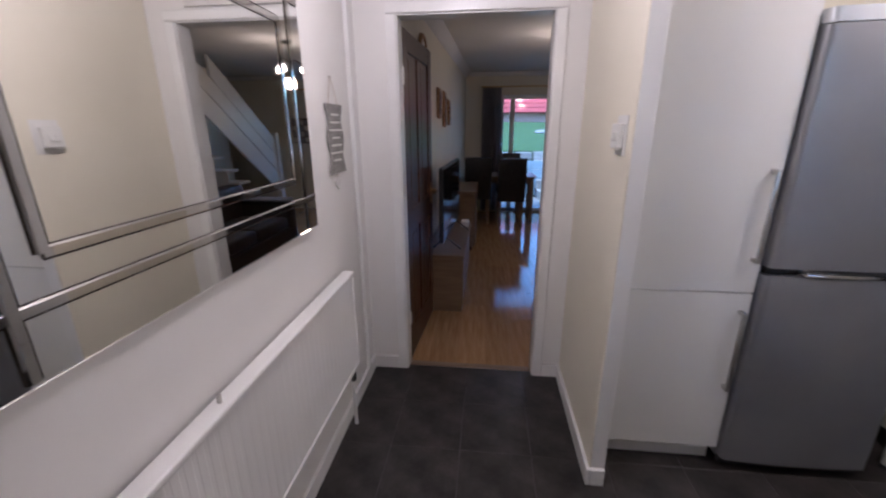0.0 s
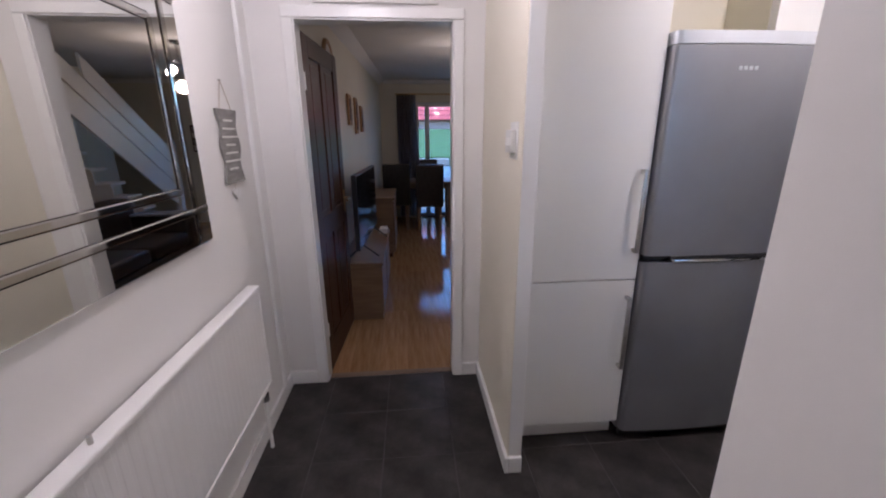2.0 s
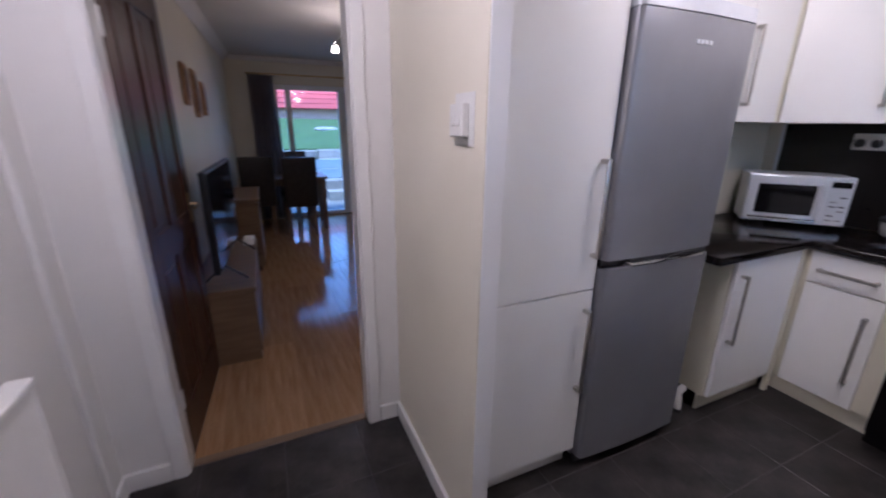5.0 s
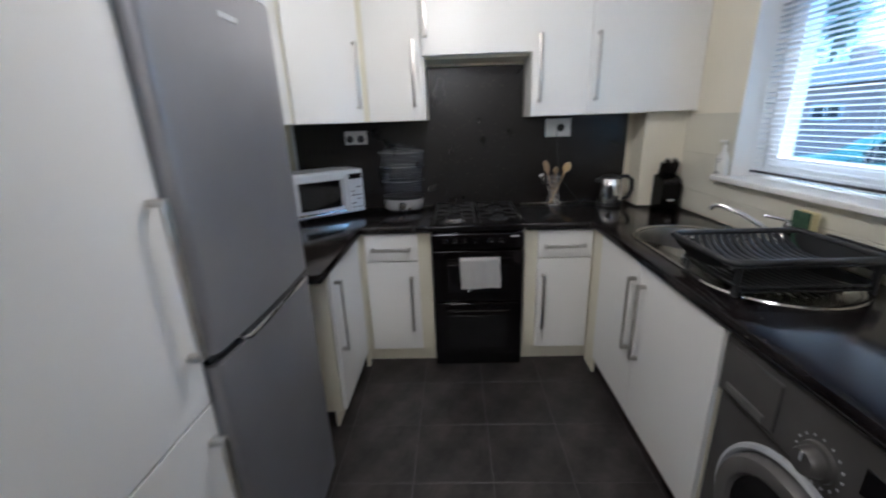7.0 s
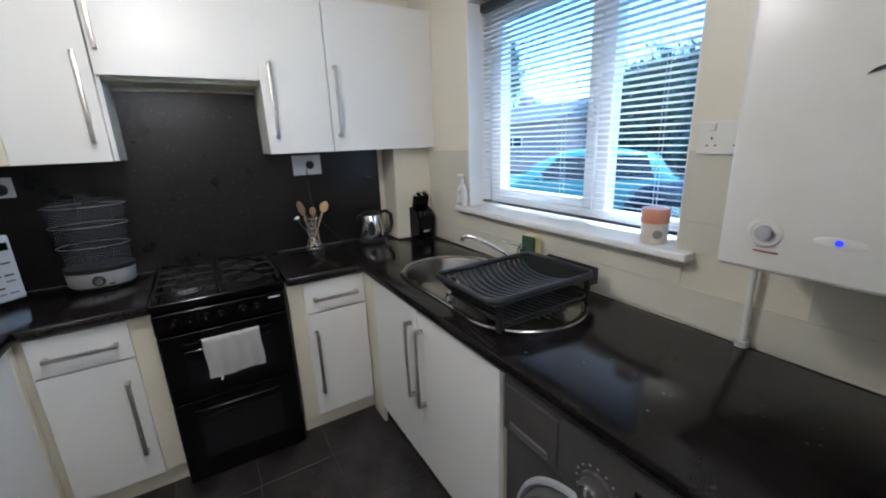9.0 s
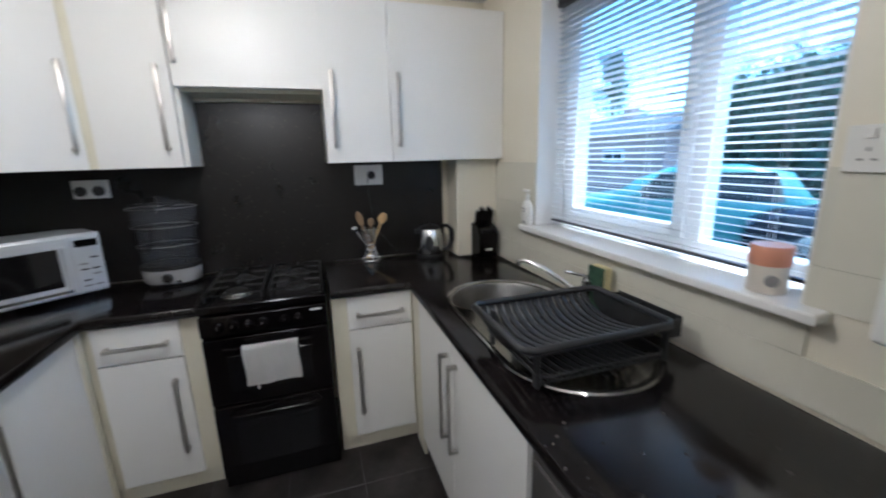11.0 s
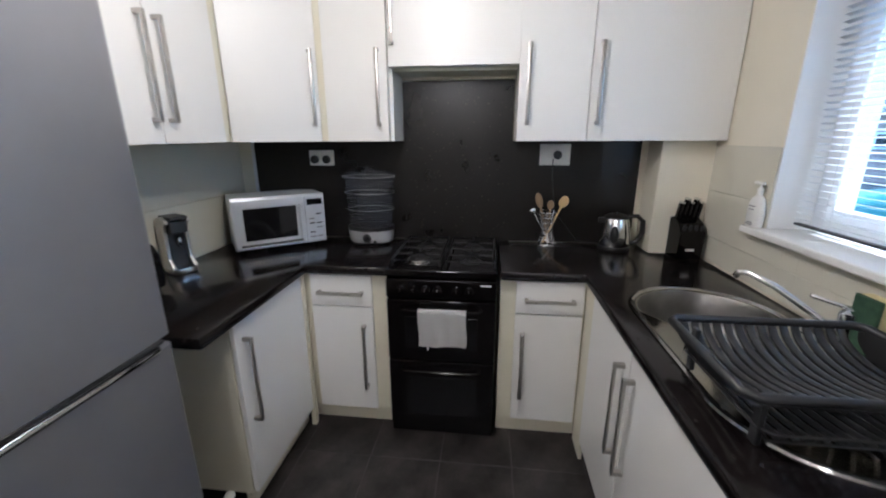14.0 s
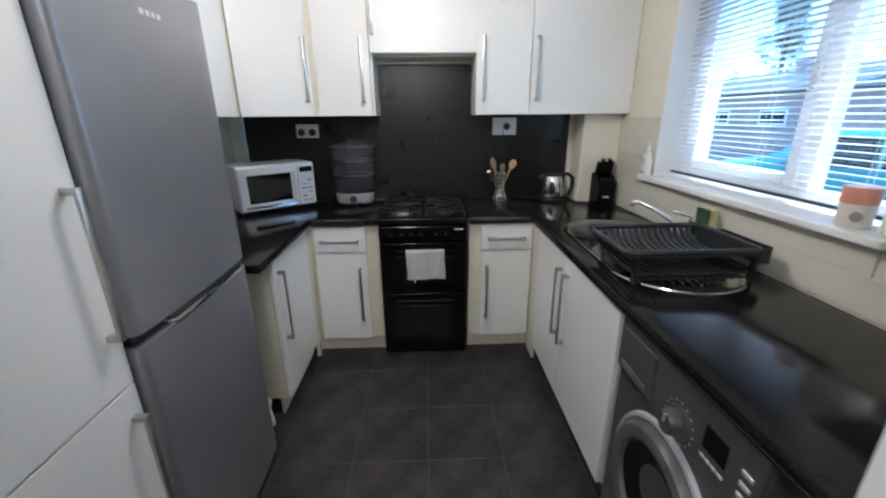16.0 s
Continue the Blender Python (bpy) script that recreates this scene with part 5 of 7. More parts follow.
def coffee_machine():
    t = thing("coffee_machine", "slim silver and black pod coffee machine", "coffee machine", (2.475, 2.215, 0.911), turn=-28)
    t.scale = (0.74, 0.85, 0.95)
    bm = bmesh.new()
    prism(bm, stadium(-0.075, 0.075, -0.06, 0.10, 6, 0.05), 0, 0.022, bevel=0.004)
    part("drip_base", bm, M_HANDLE, t, smooth=40)
    for sx in (-1, 1):
        bm = bmesh.new()
        pts = [(-0.05, 0.02), (0.09, 0.02), (0.095, 0.2), (0.07, 0.262), (0.02, 0.275), (-0.03, 0.262), (-0.045, 0.245), (-0.012, 0.235), (-0.002, 0.2), (-0.006, 0.07), (-0.05, 0.03)]
        prism(bm, pts, -0.011, 0.011, bevel=0.003)
        bm.transform(pose(sx * 0.06, 0, 0, 90, 0, 90))
        part("side_panel", bm, M_HANDLE, t, "brushed silver side", smooth=40)
    part("body", B(-0.048, 0.004, 0.023, 0.048, 0.09, 0.25, bevel=0.006, seg=2), M_GREYPL, t)
    part("brew_head", B(-0.047, -0.045, 0.195, 0.047, 0.02, 0.252, bevel=0.008, seg=2), M_BLACKPL, t)
    part("lid", B(-0.05, -0.066, 0.262, 0.05, 0.075, 0.276, bevel=0.005, seg=2), M_BLACKPL, t, "black lid with front lip")
    bm = bmesh.new()
    bmesh.ops.create_uvsphere(bm, u_segments=16, v_segments=10, radius=0.018)
    bm.transform(pose(0.005, -0.012, 0.15) @ Matrix.Diagonal((0.8, 0.8, 1.4, 1)))
    part("nozzle", bm, M_CHROME, t, smooth=True)
    part("cup_grid", B(-0.045, -0.05, 0.0225, 0.045, 0.0, 0.027), M_CHROME, t)
    bm = bmesh.new()
    tube(bm, [(2.44, 2.29, 0.93), (2.41, 2.27, 0.918), (2.36, 2.23, 0.917), (2.33, 2.27, 0.92), (2.33, 2.305, 0.95)], 0.003, 8)
    c = part("cable", bm, M_BLACKPL, None, "", smooth=True)
    tagged(c, "black coffee machine cable on the worktop", "cable")


def toaster():
    t = thing("toaster", "black rounded two-slice toaster on the worktop", "toaster", (2.11, 2.2, 0.911), turn=-4)
    t.scale = (1.0, 1.0, 1.08)
    bm = bmesh.new()
    prof = [(-0.085, 0.015), (0.085, 0.015), (0.092, 0.06), (0.086, 0.14), (0.06, 0.178), (0.02, 0.188), (-0.02, 0.188), (-0.06, 0.178), (-0.086, 0.14), (-0.092, 0.06)]
    prism(bm, prof, -0.15, 0.15, bevel=0.012)
    bm.transform(pose(0, 0, 0, 90, 0, 90))
    part("shell", bm, M_BLACKGLASS, t, smooth=60)
    for y in (-0.03, 0.03):
        part("slot", B(-0.11, y - 0.014, 0.184, 0.11, y + 0.014, 0.19, bevel=0.001), M_CHROME, t, "bread slot with metal lip")
    part("lever", B(0.148, -0.02, 0.1, 0.172, 0.02, 0.115, bevel=0.004), M_BLACKPL, t)
    bm = bmesh.new()
    lathe(bm, [(0.018, 0), (0.016, 0.012), (0, 0.013)], 20)
    bm.transform(pose(0.15, 0, 0.055, 0, 90, 0))
    part("browning_dial", bm, M_CHROME, t, smooth=40)
    for x in (-0.12, 0.12):
        for y in (-0.06, 0.06):
            part("foot", B(x - 0.012, y - 0.012, 0, x + 0.012, y + 0.012, 0.018), M_BLACKPL, t)


def boiler():
    t = thing("boiler", "white wall-hung combi boiler with two dials", "boiler")
    x0, x1, yf, z0, z1 = 0.71, 1.118, 0.02, 1.225, 1.95
    part("case", B(x0, YW + 0.008, z0, x1, yf, z1, bevel=0.012, seg=3), M_WHITEPL, t, smooth=40)
    M = M_WHITEPL
    for x, r in ((1.032, 0.032), (0.80, 0.04)):
        bm = bmesh.new()
        lathe(bm, [(0, 0.004), (r * 0.7, 0.004), (r * 0.75, 0.0065), (r * 0.92, 0.0055), (r, 0.0)], 36)
        bm.transform(pose(x, yf, 1.312, -90, 0, 0))
        d = part("dial_bezel", bm, M, t, smooth=40)
        bm = bmesh.new()
        lathe(bm, [(0, 0.014), (r * 0.44, 0.014), (r * 0.5, 0.011), (r * 0.52, 0.004)], 32)
        bm.transform(pose(x, yf, 1.312, -90, 0, 0))
        part("knob", bm, M_FRIDGEPL, d, "pale grey knob", smooth=40)
        part("dial_print", B(x - r * 0.9, yf + 0.0005, 1.312 - r - 0.01, x + r * 0.5, yf + 0.002, 1.312 - r - 0.007), M_REDINK, d)
    bm = bmesh.new()
    cyl(bm, (0.915, yf, 1.311), (0.915, yf + 0.002, 1.311), 0.0065, seg=18)
    part("status_light", bm, glow("blue_led", (0.03, 0.035, 1.0), 0.12), t, "glowing blue status light")
    bm = bmesh.new()
    bmesh.ops.create_uvsphere(bm, u_segments=20, v_segments=8, radius=1)
    bm.transform(pose(0.915, yf, 1.31) @ Matrix.Diagonal((0.04, 0.0015, 0.012, 1)))
    part("light_surround", bm, M, t, smooth=True)
    part("logo_bar", B(0.80, yf + 0.0005, 1.612, 0.90, yf + 0.002, 1.617), M_GREYINK, t, "thin grey brand bar")
    bm = bmesh.new()
    prism(bm, [(0, 0), (0.035, 0.012), (0.035, 0.018), (0.008, 0.008)], 0, 0.0015)
    bm.transform(pose(0.93, yf + 0.002, 1.607, 90, 0, 180))
    part("logo_mark", bm, M_DARKINK, t)
    for i, x in enumerate((1.135, 0.76)):
        bm = bmesh.new()
        cyl(bm, (x, YW + 0.03, 0.912), (x, YW + 0.03, z0 + 0.005), 0.009, seg=14)
        part("pipe", bm, M_WHITEPL, t, "white painted pipe", smooth=40)
        bm = bmesh.new()
        cyl(bm, (x, YW + 0.03, 0.9115), (x, YW + 0.03, 0.93), 0.018, seg=14)
        part("pipe_collar", bm, M_WHITEPL, t)


def under_counter():
    t = thing("pipe_elbow", "white plastic waste pipe elbow beside the fridge", "pipe")
    bm = bmesh.new()
    tube(bm, [(1.985, 1.8, 0.012), (1.985, 1.8, 0.045), (1.99, 1.808, 0.068), (2.01, 1.825, 0.085), (2.07, 1.84, 0.088)], 0.019, 14)
    part("pipe", bm, M_WHITEPL, t, smooth=50)
    bm = bmesh.new()
    cyl(bm, (1.985, 1.8, 0.0), (1.985, 1.8, 0.014), 0.027, seg=18)
    part("collar", bm, M_BLACKPL, t)


sink()
tap()
dish_rack()
sponge()
sill_things()
electrics()
microwave()
steamer()
utensils()
kettle()
knife_block()
coffee_machine()
toaster()
boiler()
under_counter()


# ---- hall ----
M_SIGN = mottled("distressed_white_wood", (0.7, 0.68, 0.64), (0.8, 0.78, 0.75), 9, 0.6, 0.06, stretch=(1, 6, 6), bump=0.1)
M_PLAQUE = mottled("grey_washed_wood", (0.2, 0.19, 0.18), (0.29, 0.275, 0.26), 14, 0.7, 0.06, stretch=(1, 1, 4), bump=0.15)
M_STRING = mottled("jute_string", (0.35, 0.28, 0.2), (0.45, 0.36, 0.27), 60, 0.9)
# dark plate added round each strip, painting its bevels' dark reflections
M_STRIPLINE = mottled("dark_bevel_line", (0.03, 0.022, 0.016), (0.06, 0.045, 0.033), 10, 0.35, 0.06, metal=0.6)
# mirror colour lowered to paint in the strips' dark reflections
M_STRIP = mottled("darkened_mirror_strip", (0.56, 0.54, 0.5), (0.63, 0.61, 0.57), 6, 0.05, 0.02, metal=1.0)
M_BRASS = mottled("aged_brass", (0.55, 0.4, 0.18), (0.65, 0.48, 0.24), 10, 0.3, 0.06, metal=1.0)


def mirror():
    t = thing("wall_mirror", "large silver wall mirror hanging above the hall radiator", "mirror")
    y0, y1, z0, z1 = 0.45, 1.664, 1.12, 2.035
    x = XM + 0.001
    part("backing", B(x, y0 + 0.004, z0 + 0.004, x + 0.012, y1 - 0.004, z1 - 0.004), M_GREYPL, t)
    part("glass", B(x + 0.0125, y0, z0, x + 0.018, y1, z1, bevel=0.004), M_MIRROR, t, "silvered mirror glass")

    def strip(a, b, along):
        bm = bmesh.new()
        w, h = 0.0105, 0.0055
        prism(bm, [(-w, 0.002), (w, 0.002), (w * 0.72, h), (-w * 0.72, h)], 0, b - a)
        return turned(bm, along)

    def bed(a, b, along):
        return turned(prism(bmesh.new(), [(-0.0125, 0), (0.0125, 0), (0.0125, 0.0018), (-0.0125, 0.0018)], 0, b - a), along)

    def turned(bm, along):
        if along == "y":
            bm.transform(Matrix(((0, 1, 0, 0), (0, 0, 1, 0), (1, 0, 0, 0), (0, 0, 0, 1))))
        else:
            bm.transform(Matrix(((0, 1, 0, 0), (1, 0, 0, 0), (0, 0, 1, 0), (0, 0, 0, 1))))
        return bm

    xs = x + 0.0182
    for z, a, b in ((1.242, y0 + 0.012, y1 - 0.012), (1.321, 0.657, 1.507), (1.836, 0.657, 1.507), (1.918, y0 + 0.012, y1 - 0.012)):
        bm = strip(a, b, "y")
        bm.transform(Matrix.Translation((xs, a, z)))
        st = part("mirror_strip", bm, M_STRIP, t, "darkened bevelled mirror strip")
        bm = bed(a, b, "y")
        bm.transform(Matrix.Translation((xs, a, z)))
        part("strip_outline", bm, M_STRIPLINE, st, "dark outline painting the bevel's dark reflection")
    for y, a, b in ((1.507, 1.321, 1.836), (1.578, z0 + 0.012, z1 - 0.01), (0.657, 1.321, 1.836), (0.593, z0 + 0.012, z1 - 0.01)):
        bm = strip(a, b, "z")
        bm.transform(Matrix.Translation((xs + 0.0005, y, a)))
        st = part("mirror_strip", bm, M_STRIP, t, "darkened bevelled mirror strip")
        bm = bed(a, b, "z")
        bm.transform(Matrix.Translation((xs + 0.0005, y, a)))
        part("strip_outline", bm, M_STRIPLINE, st, "dark outline painting the bevel's dark reflection")


def radiator():
    t = thing("radiator", "white panel radiator below the hall mirror", "radiator")
    y0, y1, z0, z1, xf = 0.10, 1.875, 0.33, 0.846, -0.505
    # fluted front sheet
    n = 46
    w = (y1 - y0) / n
    prof = []
    for k in range(n):
        yc = y0 + w * k
        prof += [(xf, yc), (xf, yc + w * 0.5), (xf - 0.0008, yc + w * 0.6), (xf - 0.0008, yc + w * 0.9)]
    prof += [(xf, y1), (xf - 0.015, y1), (xf - 0.015, y0)]
    part("front_panel", prism(bmesh.new(), prof, z0 + 0.02, z1 - 0.02), M_TRIM, t, "fluted white steel panel")
    part("top_grille", B(XM + 0.025, y0, z1 - 0.022, xf + 0.012, y1, z1, bevel=0.006, seg=3), M_TRIM, t, smooth=40)
    part("bottom_rail", B(xf - 0.015, y0, z0, xf + 0.004, y1, z0 + 0.022, bevel=0.005, seg=2), M_TRIM, t)
    for y in (y0, y1 - 0.004):
        part("end_cap", B(XM + 0.025, y, z0 + 0.01, xf + 0.004, y + 0.004, z1 - 0.02), M_TRIM, t)
    part("back_panel", B(XM + 0.022, y0 + 0.01, z0 + 0.02, XM + 0.03, y1 - 0.01, z1 - 0.03), M_TRIM, t)
    bm = bmesh.new()
    cyl(bm, (XM + 0.05, 0.915, z1 - 0.002), (XM + 0.05, 0.915, z1 + 0.02), 0.006, seg=12)
    part("bleed_valve", bm, M_HANDLE, t)
    for y in (y0 + 0.05, y1 - 0.05):
        bm = bmesh.new()
        cyl(bm, (XM + 0.05, y, 0.0), (XM + 0.05, y, z0 + 0.03), 0.009, seg=12)
        part("pipe", bm, M_TRIM, t)
        bm = bmesh.new()
        cyl(bm, (XM + 0.05, y, z0 - 0.06), (XM + 0.05, y, z0 - 0.01), 0.018, seg=16)
        part("valve", bm, M_CHROME, t)
    for y in (y0 + 0.3, y1 - 0.3):
        part("bracket", B(XM + 0.001, y - 0.02, z0 + 0.05, XM + 0.024, y + 0.02, z1 - 0.06), M_TRIM, t)


def plaque():
    t = thing("hanging_plaque", "grey wooden wall plaque hung on jute string", "plaque")
    x = XM + 0.004
    yc, z0, z1 = 1.962, 1.30, 1.603
    bm = bmesh.new()
    out = []
    n = 16
    for k in range(n + 1):
        v = k / n
        out.append((yc + 0.083 + 0.012 * math.cos(v * 4 * math.pi), z0 + (z1 - z0) * v))
    for k in range(n + 1):
        v = 1 - k / n
        out.append((yc - 0.083 - 0.012 * math.cos(v * 4 * math.pi), z0 + (z1 - z0) * v))
    prism(bm, out, 0, 0.01)
    bm.transform(Matrix(((0, 0, 1, x), (1, 0, 0, 0), (0, 1, 0, 0), (0, 0, 0, 1))))
    b = part("board", bm, M_PLAQUE, t)
    for k in range(7):
        z = z1 - 0.045 - k * 0.033
        w = 0.05 + 0.014 * ((k * 7) % 3)
        part("text_bar", B(x + 0.0102, yc - w, z - 0.004, x + 0.0112, yc + w * (0.8 + 0.1 * (k % 3)), z + 0.004), M_SIGN, b, "pale unreadable line of text")
    bm = bmesh.new()
    tube(bm, [(x + 0.006, yc - 0.06, z1 - 0.01), (x + 0.004, yc - 0.01, z1 + 0.115), (x + 0.006, yc + 0.06, z1 - 0.01)], 0.0016, 6)
    part("string", bm, M_STRING, t)
    bm = bmesh.new()
    cyl(bm, (x - 0.003, yc - 0.01, z1 + 0.113), (x + 0.01, yc - 0.01, z1 + 0.113), 0.003, seg=8)
    part("nail", bm, M_HANDLE, t)
    bm = bmesh.new()
    heart = []
    for k in range(28):
        a = 2 * math.pi * k / 28
        heart.append((yc - 0.01 + 0.0017 * 16 * math.sin(a) ** 3, z0 - 0.045 + 0.0017 * (13 * math.cos(a) - 5 * math.cos(2 * a) - 2 * math.cos(3 * a) - math.cos(4 * a))))
    prism(bm, heart[::-1], 0, 0.007)
    bm.transform(Matrix(((0, 0, 1, x + 0.001), (1, 0, 0, 0), (0, 1, 0, 0), (0, 0, 0, 1))))
    part("heart_tag", bm, M_SIGN, t, "small pale wooden heart")
    bm = bmesh.new()
    tube(bm, [(x + 0.004, yc - 0.01, z0 + 0.004), (x + 0.004, yc - 0.01, z0 - 0.03)], 0.001, 5)
    part("tag_string", bm, M_STRING, t)


def door_sign():
    t = thing("door_sign", "long pale wooden sign above the doorway", "sign")
    y = YD - 0.001
    x0, x1, z0, z1 = -0.245, 0.366, 2.113, 2.222
    part("board", B(x0, y - 0.014, z0, x1, y, z1, bevel=0.003), M_SIGN, t)
    fr = bmesh.new()
    for a in ((x0, z0, x1, z0 + 0.008), (x0, z1 - 0.008, x1, z1), (x0, z0 + 0.008, x0 + 0.008, z1 - 0.008), (x1 - 0.008, z0 + 0.008, x1, z1 - 0.008)):
        box(fr, a[0], y - 0.018, a[1], a[2], y - 0.0145, a[3])
    part("border", fr, M_SIGN, t)
    ink = principled("faded_grey_ink", (0.5, 0.47, 0.44), 0.7)
    random.seed(4)
    for row, z, n in ((0, 2.185, 6), (1, 2.145, 5)):
        x = x0 + 0.06 + row * 0.03
        for k in range(n):
            w = random.uniform(0.04, 0.085)
            part("text_bar", B(x, y - 0.0152, z - 0.005, x + w, y - 0.0142, z + 0.005), ink, t, "faint unreadable script")
            x += w + 0.016


def light_switch():
    t = thing("light_switch", "cream double light switch on a wall pattress", "switch")
    x = XP0 - 0.001
    part("surround", B(x - 0.003, 1.628, 1.402, x, 1.742, 1.54, bevel=0.001), M_WHITEPL, t)
    part("plate", B(x - 0.024, 1.652, 1.426, x - 0.0032, 1.735, 1.512, bevel=0.004, seg=2), M_WHITEPL, t, "cream moulded plate")
    for y in (1.678, 1.708):
        bm = box(bmesh.new(), -0.004, -0.009, -0.015, 0.004, 0.009, 0.015, bevel=0.002)
        bm.transform(pose(x - 0.025, y, 1.469, 0, 8, 0))
        part("rocker", bm, M_WHITEPL, t)


def trims():
    def skirting(name, x0, y0, x1, y1, h=0.085):
        ob = struct(name, box(bmesh.new(), x0, y0, 0.0005, x1, y1, h, bevel=0.004, seg=2), M_TRIM, "white gloss painted skirting board", "baseboard")
        return ob

    skirting("baseboard_west", XM + 0.0005, YB, XM + 0.016, YD - 0.018)
    skirting("baseboard_north", XM + 0.0005, YD - 0.017, DX0 - 0.062, YD - 0.0005)
    skirting("baseboard_north", DX1 + 0.062, YD - 0.017, XP0 - 0.018, YD - 0.0005)
    skirting("baseboard_nib", XP0 - 0.017, 1.556, XP0 - 0.0005, YD - 0.0005)
    skirting("baseboard_nib", XP0 + 0.0005, 1.556, XP1, 1.5745)
    skirting("baseboard_partition", XQ0 - 0.017, YB, XQ0 - 0.0005, 0.50)
    skirting("baseboard_partition", XQ0 + 0.0005, 0.4825, XQ1, 0.50)
    # door lining and architrave
    struct("trim_nib", box(bmesh.new(), XP0 + 0.003, 1.570, 0.088, XP1 - 0.001, 1.5745, ZC - 0.004, bevel=0.0015), M_TRIM, "white painted end board of the partition wall", "trim")
    for nm, a, b in (("door_frame_left", DX0 - 0.019, DX0), ("door_frame_right", DX1, DX1 + 0.019)):
        struct(nm, box(bmesh.new(), a, YD - 0.004, 0, b, YD + 0.104, DH), M_TRIM, "white gloss door lining", "door frame")
    struct("door_frame_head", box(bmesh.new(), DX0 - 0.019, YD - 0.004, DH + 0.0005, DX1 + 0.019, YD + 0.104, DH + 0.019), M_TRIM, "white gloss door head lining", "door frame")
    for nm, a, b, z0, z1 in (("architrave_left", DX0 - 0.06, DX0 - 0.006, 0, DH + 0.006), ("architrave_right", DX1 + 0.006, DX1 + 0.06, 0, DH + 0.006), ("architrave_head", DX0 - 0.06, DX1 + 0.06, DH + 0.0065, DH + 0.06)):
        struct(nm, box(bmesh.new(), a, YD - 0.018, z0 + 0.0005, b, YD - 0.0045, z1, bevel=0.005, seg=2), M_TRIM, "white moulded architrave", "architrave")
    # slim moulding up the hall wall next to the door wall
    struct("trim_corner", box(bmesh.new(), XM + 0.0005, YD - 0.16, 0.09, XM + 0.02, YD - 0.13, ZC - 0.01, bevel=0.005, seg=2), M_TRIM, "white painted upright wall moulding", "moulding")
    struct("threshold", box(bmesh.new(), DX0 + 0.001, YD + 0.03, -0.002, DX1 - 0.001, YD + 0.075, 0.007, bevel=0.003), M_OAKFURN, "pale oak threshold strip", "threshold")
    # coving in the living room
    bm = bmesh.new()
    prism(bm, [(0, 0), (0.09, 0), (0.06, -0.03), (0.03, -0.06), (0, -0.09)], 0, 5.0)
    bm.transform(pose(-0.42, YD + 0.104, ZC - 0.001, 90, 0, 180 - 1.75) @ Matrix.Diagonal((-1, 1, 1, 1)))
    struct("trim_coving", bm, M_CEIL, "white plaster coving", "coving")
    struct("trim_coving_north", box(bmesh.new(), -0.2, YF - 0.06, ZC - 0.07, XR, YF - 0.001, ZC - 0.001, bevel=0.02, seg=2), M_CEIL, "white plaster coving", "coving")


def living_door():
    t = tagged(thing("door_1", "open dark mahogany panelled door with brass lever", "door", (DX0 + 0.002, YD + 0.108, 0.008), turn=86.5), kind="structure")
    w, h, th = 0.762, 2.01, 0.04
    st = 0.105
    for a, b in ((0, st), (w - st, w)):
        part("stile", B(a, 0, 0, b, th, h, bevel=0.003), M_DARKWOOD, t)
    part("stile", B(w / 2 - 0.045, 0.001, 0.2, w / 2 + 0.045, th - 0.001, h - 0.11, bevel=0.003), M_DARKWOOD, t)
    for z0, z1 in ((0, 0.2), (0.86, 1.0), (h - 0.11, h)):
        part("rail", B(st, 0.0005, z0, w - st, th - 0.0005, z1, bevel=0.003), M_DARKWOOD, t)
    for a, b in ((st, w / 2 - 0.045), (w / 2 + 0.045, w - st)):
        for z0, z1 in ((0.2, 0.86), (1.0, h - 0.11)):
            part("panel", B(a - 0.003, 0.012, z0 - 0.003, b + 0.003, th - 0.012, z1 + 0.003), M_DARKWOOD, t)
            part("raised_field", B(a + 0.03, 0.006, z0 + 0.03, b - 0.03, th - 0.006, z1 - 0.03, bevel=0.006), M_DARKWOOD, t)
    for s, y in ((-1, 0), (1, th)):
        part("handle_plate", B(w - 0.075, y + (0 if s > 0 else -0.006), 0.93, w - 0.035, y + (0.006 if s > 0 else 0), 1.09, bevel=0.002), M_BRASS, t)
        bm = bmesh.new()
        yy = y + s * 0.045
        tube(bm, [(w - 0.055, y, 1.03), (w - 0.055, yy, 1.03), (w - 0.08, yy + s * 0.003, 1.03), (w - 0.16, yy, 1.026)], 0.009, 10)
        part("lever", bm, M_BRASS, t, "brass lever handle", smooth=50)
    for z in (0.25, 1.72):
        part("hinge", B(-0.006, -0.004, z, 0.004, 0.03, z + 0.09), M_TRIM, t, "white painted hinge")


mirror()
radiator()
plaque()
door_sign()
light_switch()
trims()
living_door()


# ---- living room ----
M_TVGLASS = mottled("glossy_tv_screen", (0.006, 0.006, 0.008), (0.009, 0.009, 0.011), 4, 0.1, 0.02)
M_SOFA = mottled("dark_brown_leather", (0.02, 0.014, 0.012), (0.035, 0.025, 0.021), 12, 0.45, 0.08, bump=0.2, bump_scale=180)
M_BLUEGREY = mottled("blue_grey_fabric", (0.2, 0.22, 0.28), (0.27, 0.29, 0.35), 20, 0.9, 0.05, bump=0.4, bump_scale=300)
M_WOODPIC = mottled("orange_wood_carving", (0.32, 0.17, 0.07), (0.43, 0.24, 0.11), 7, 0.5, 0.06, stretch=(1, 1, 4))
M_STONE = mottled("grey_garden_stone", (0.180, 0.180, 0.186), (0.252, 0.252, 0.252), 6, 0.85, 0.05, bump=0.4, bump_scale=30)
M_PAVE = mottled("pale_paving", (0.216, 0.222, 0.228), (0.288, 0.288, 0.288), 5, 0.8, 0.05, bump=0.3, bump_scale=40)
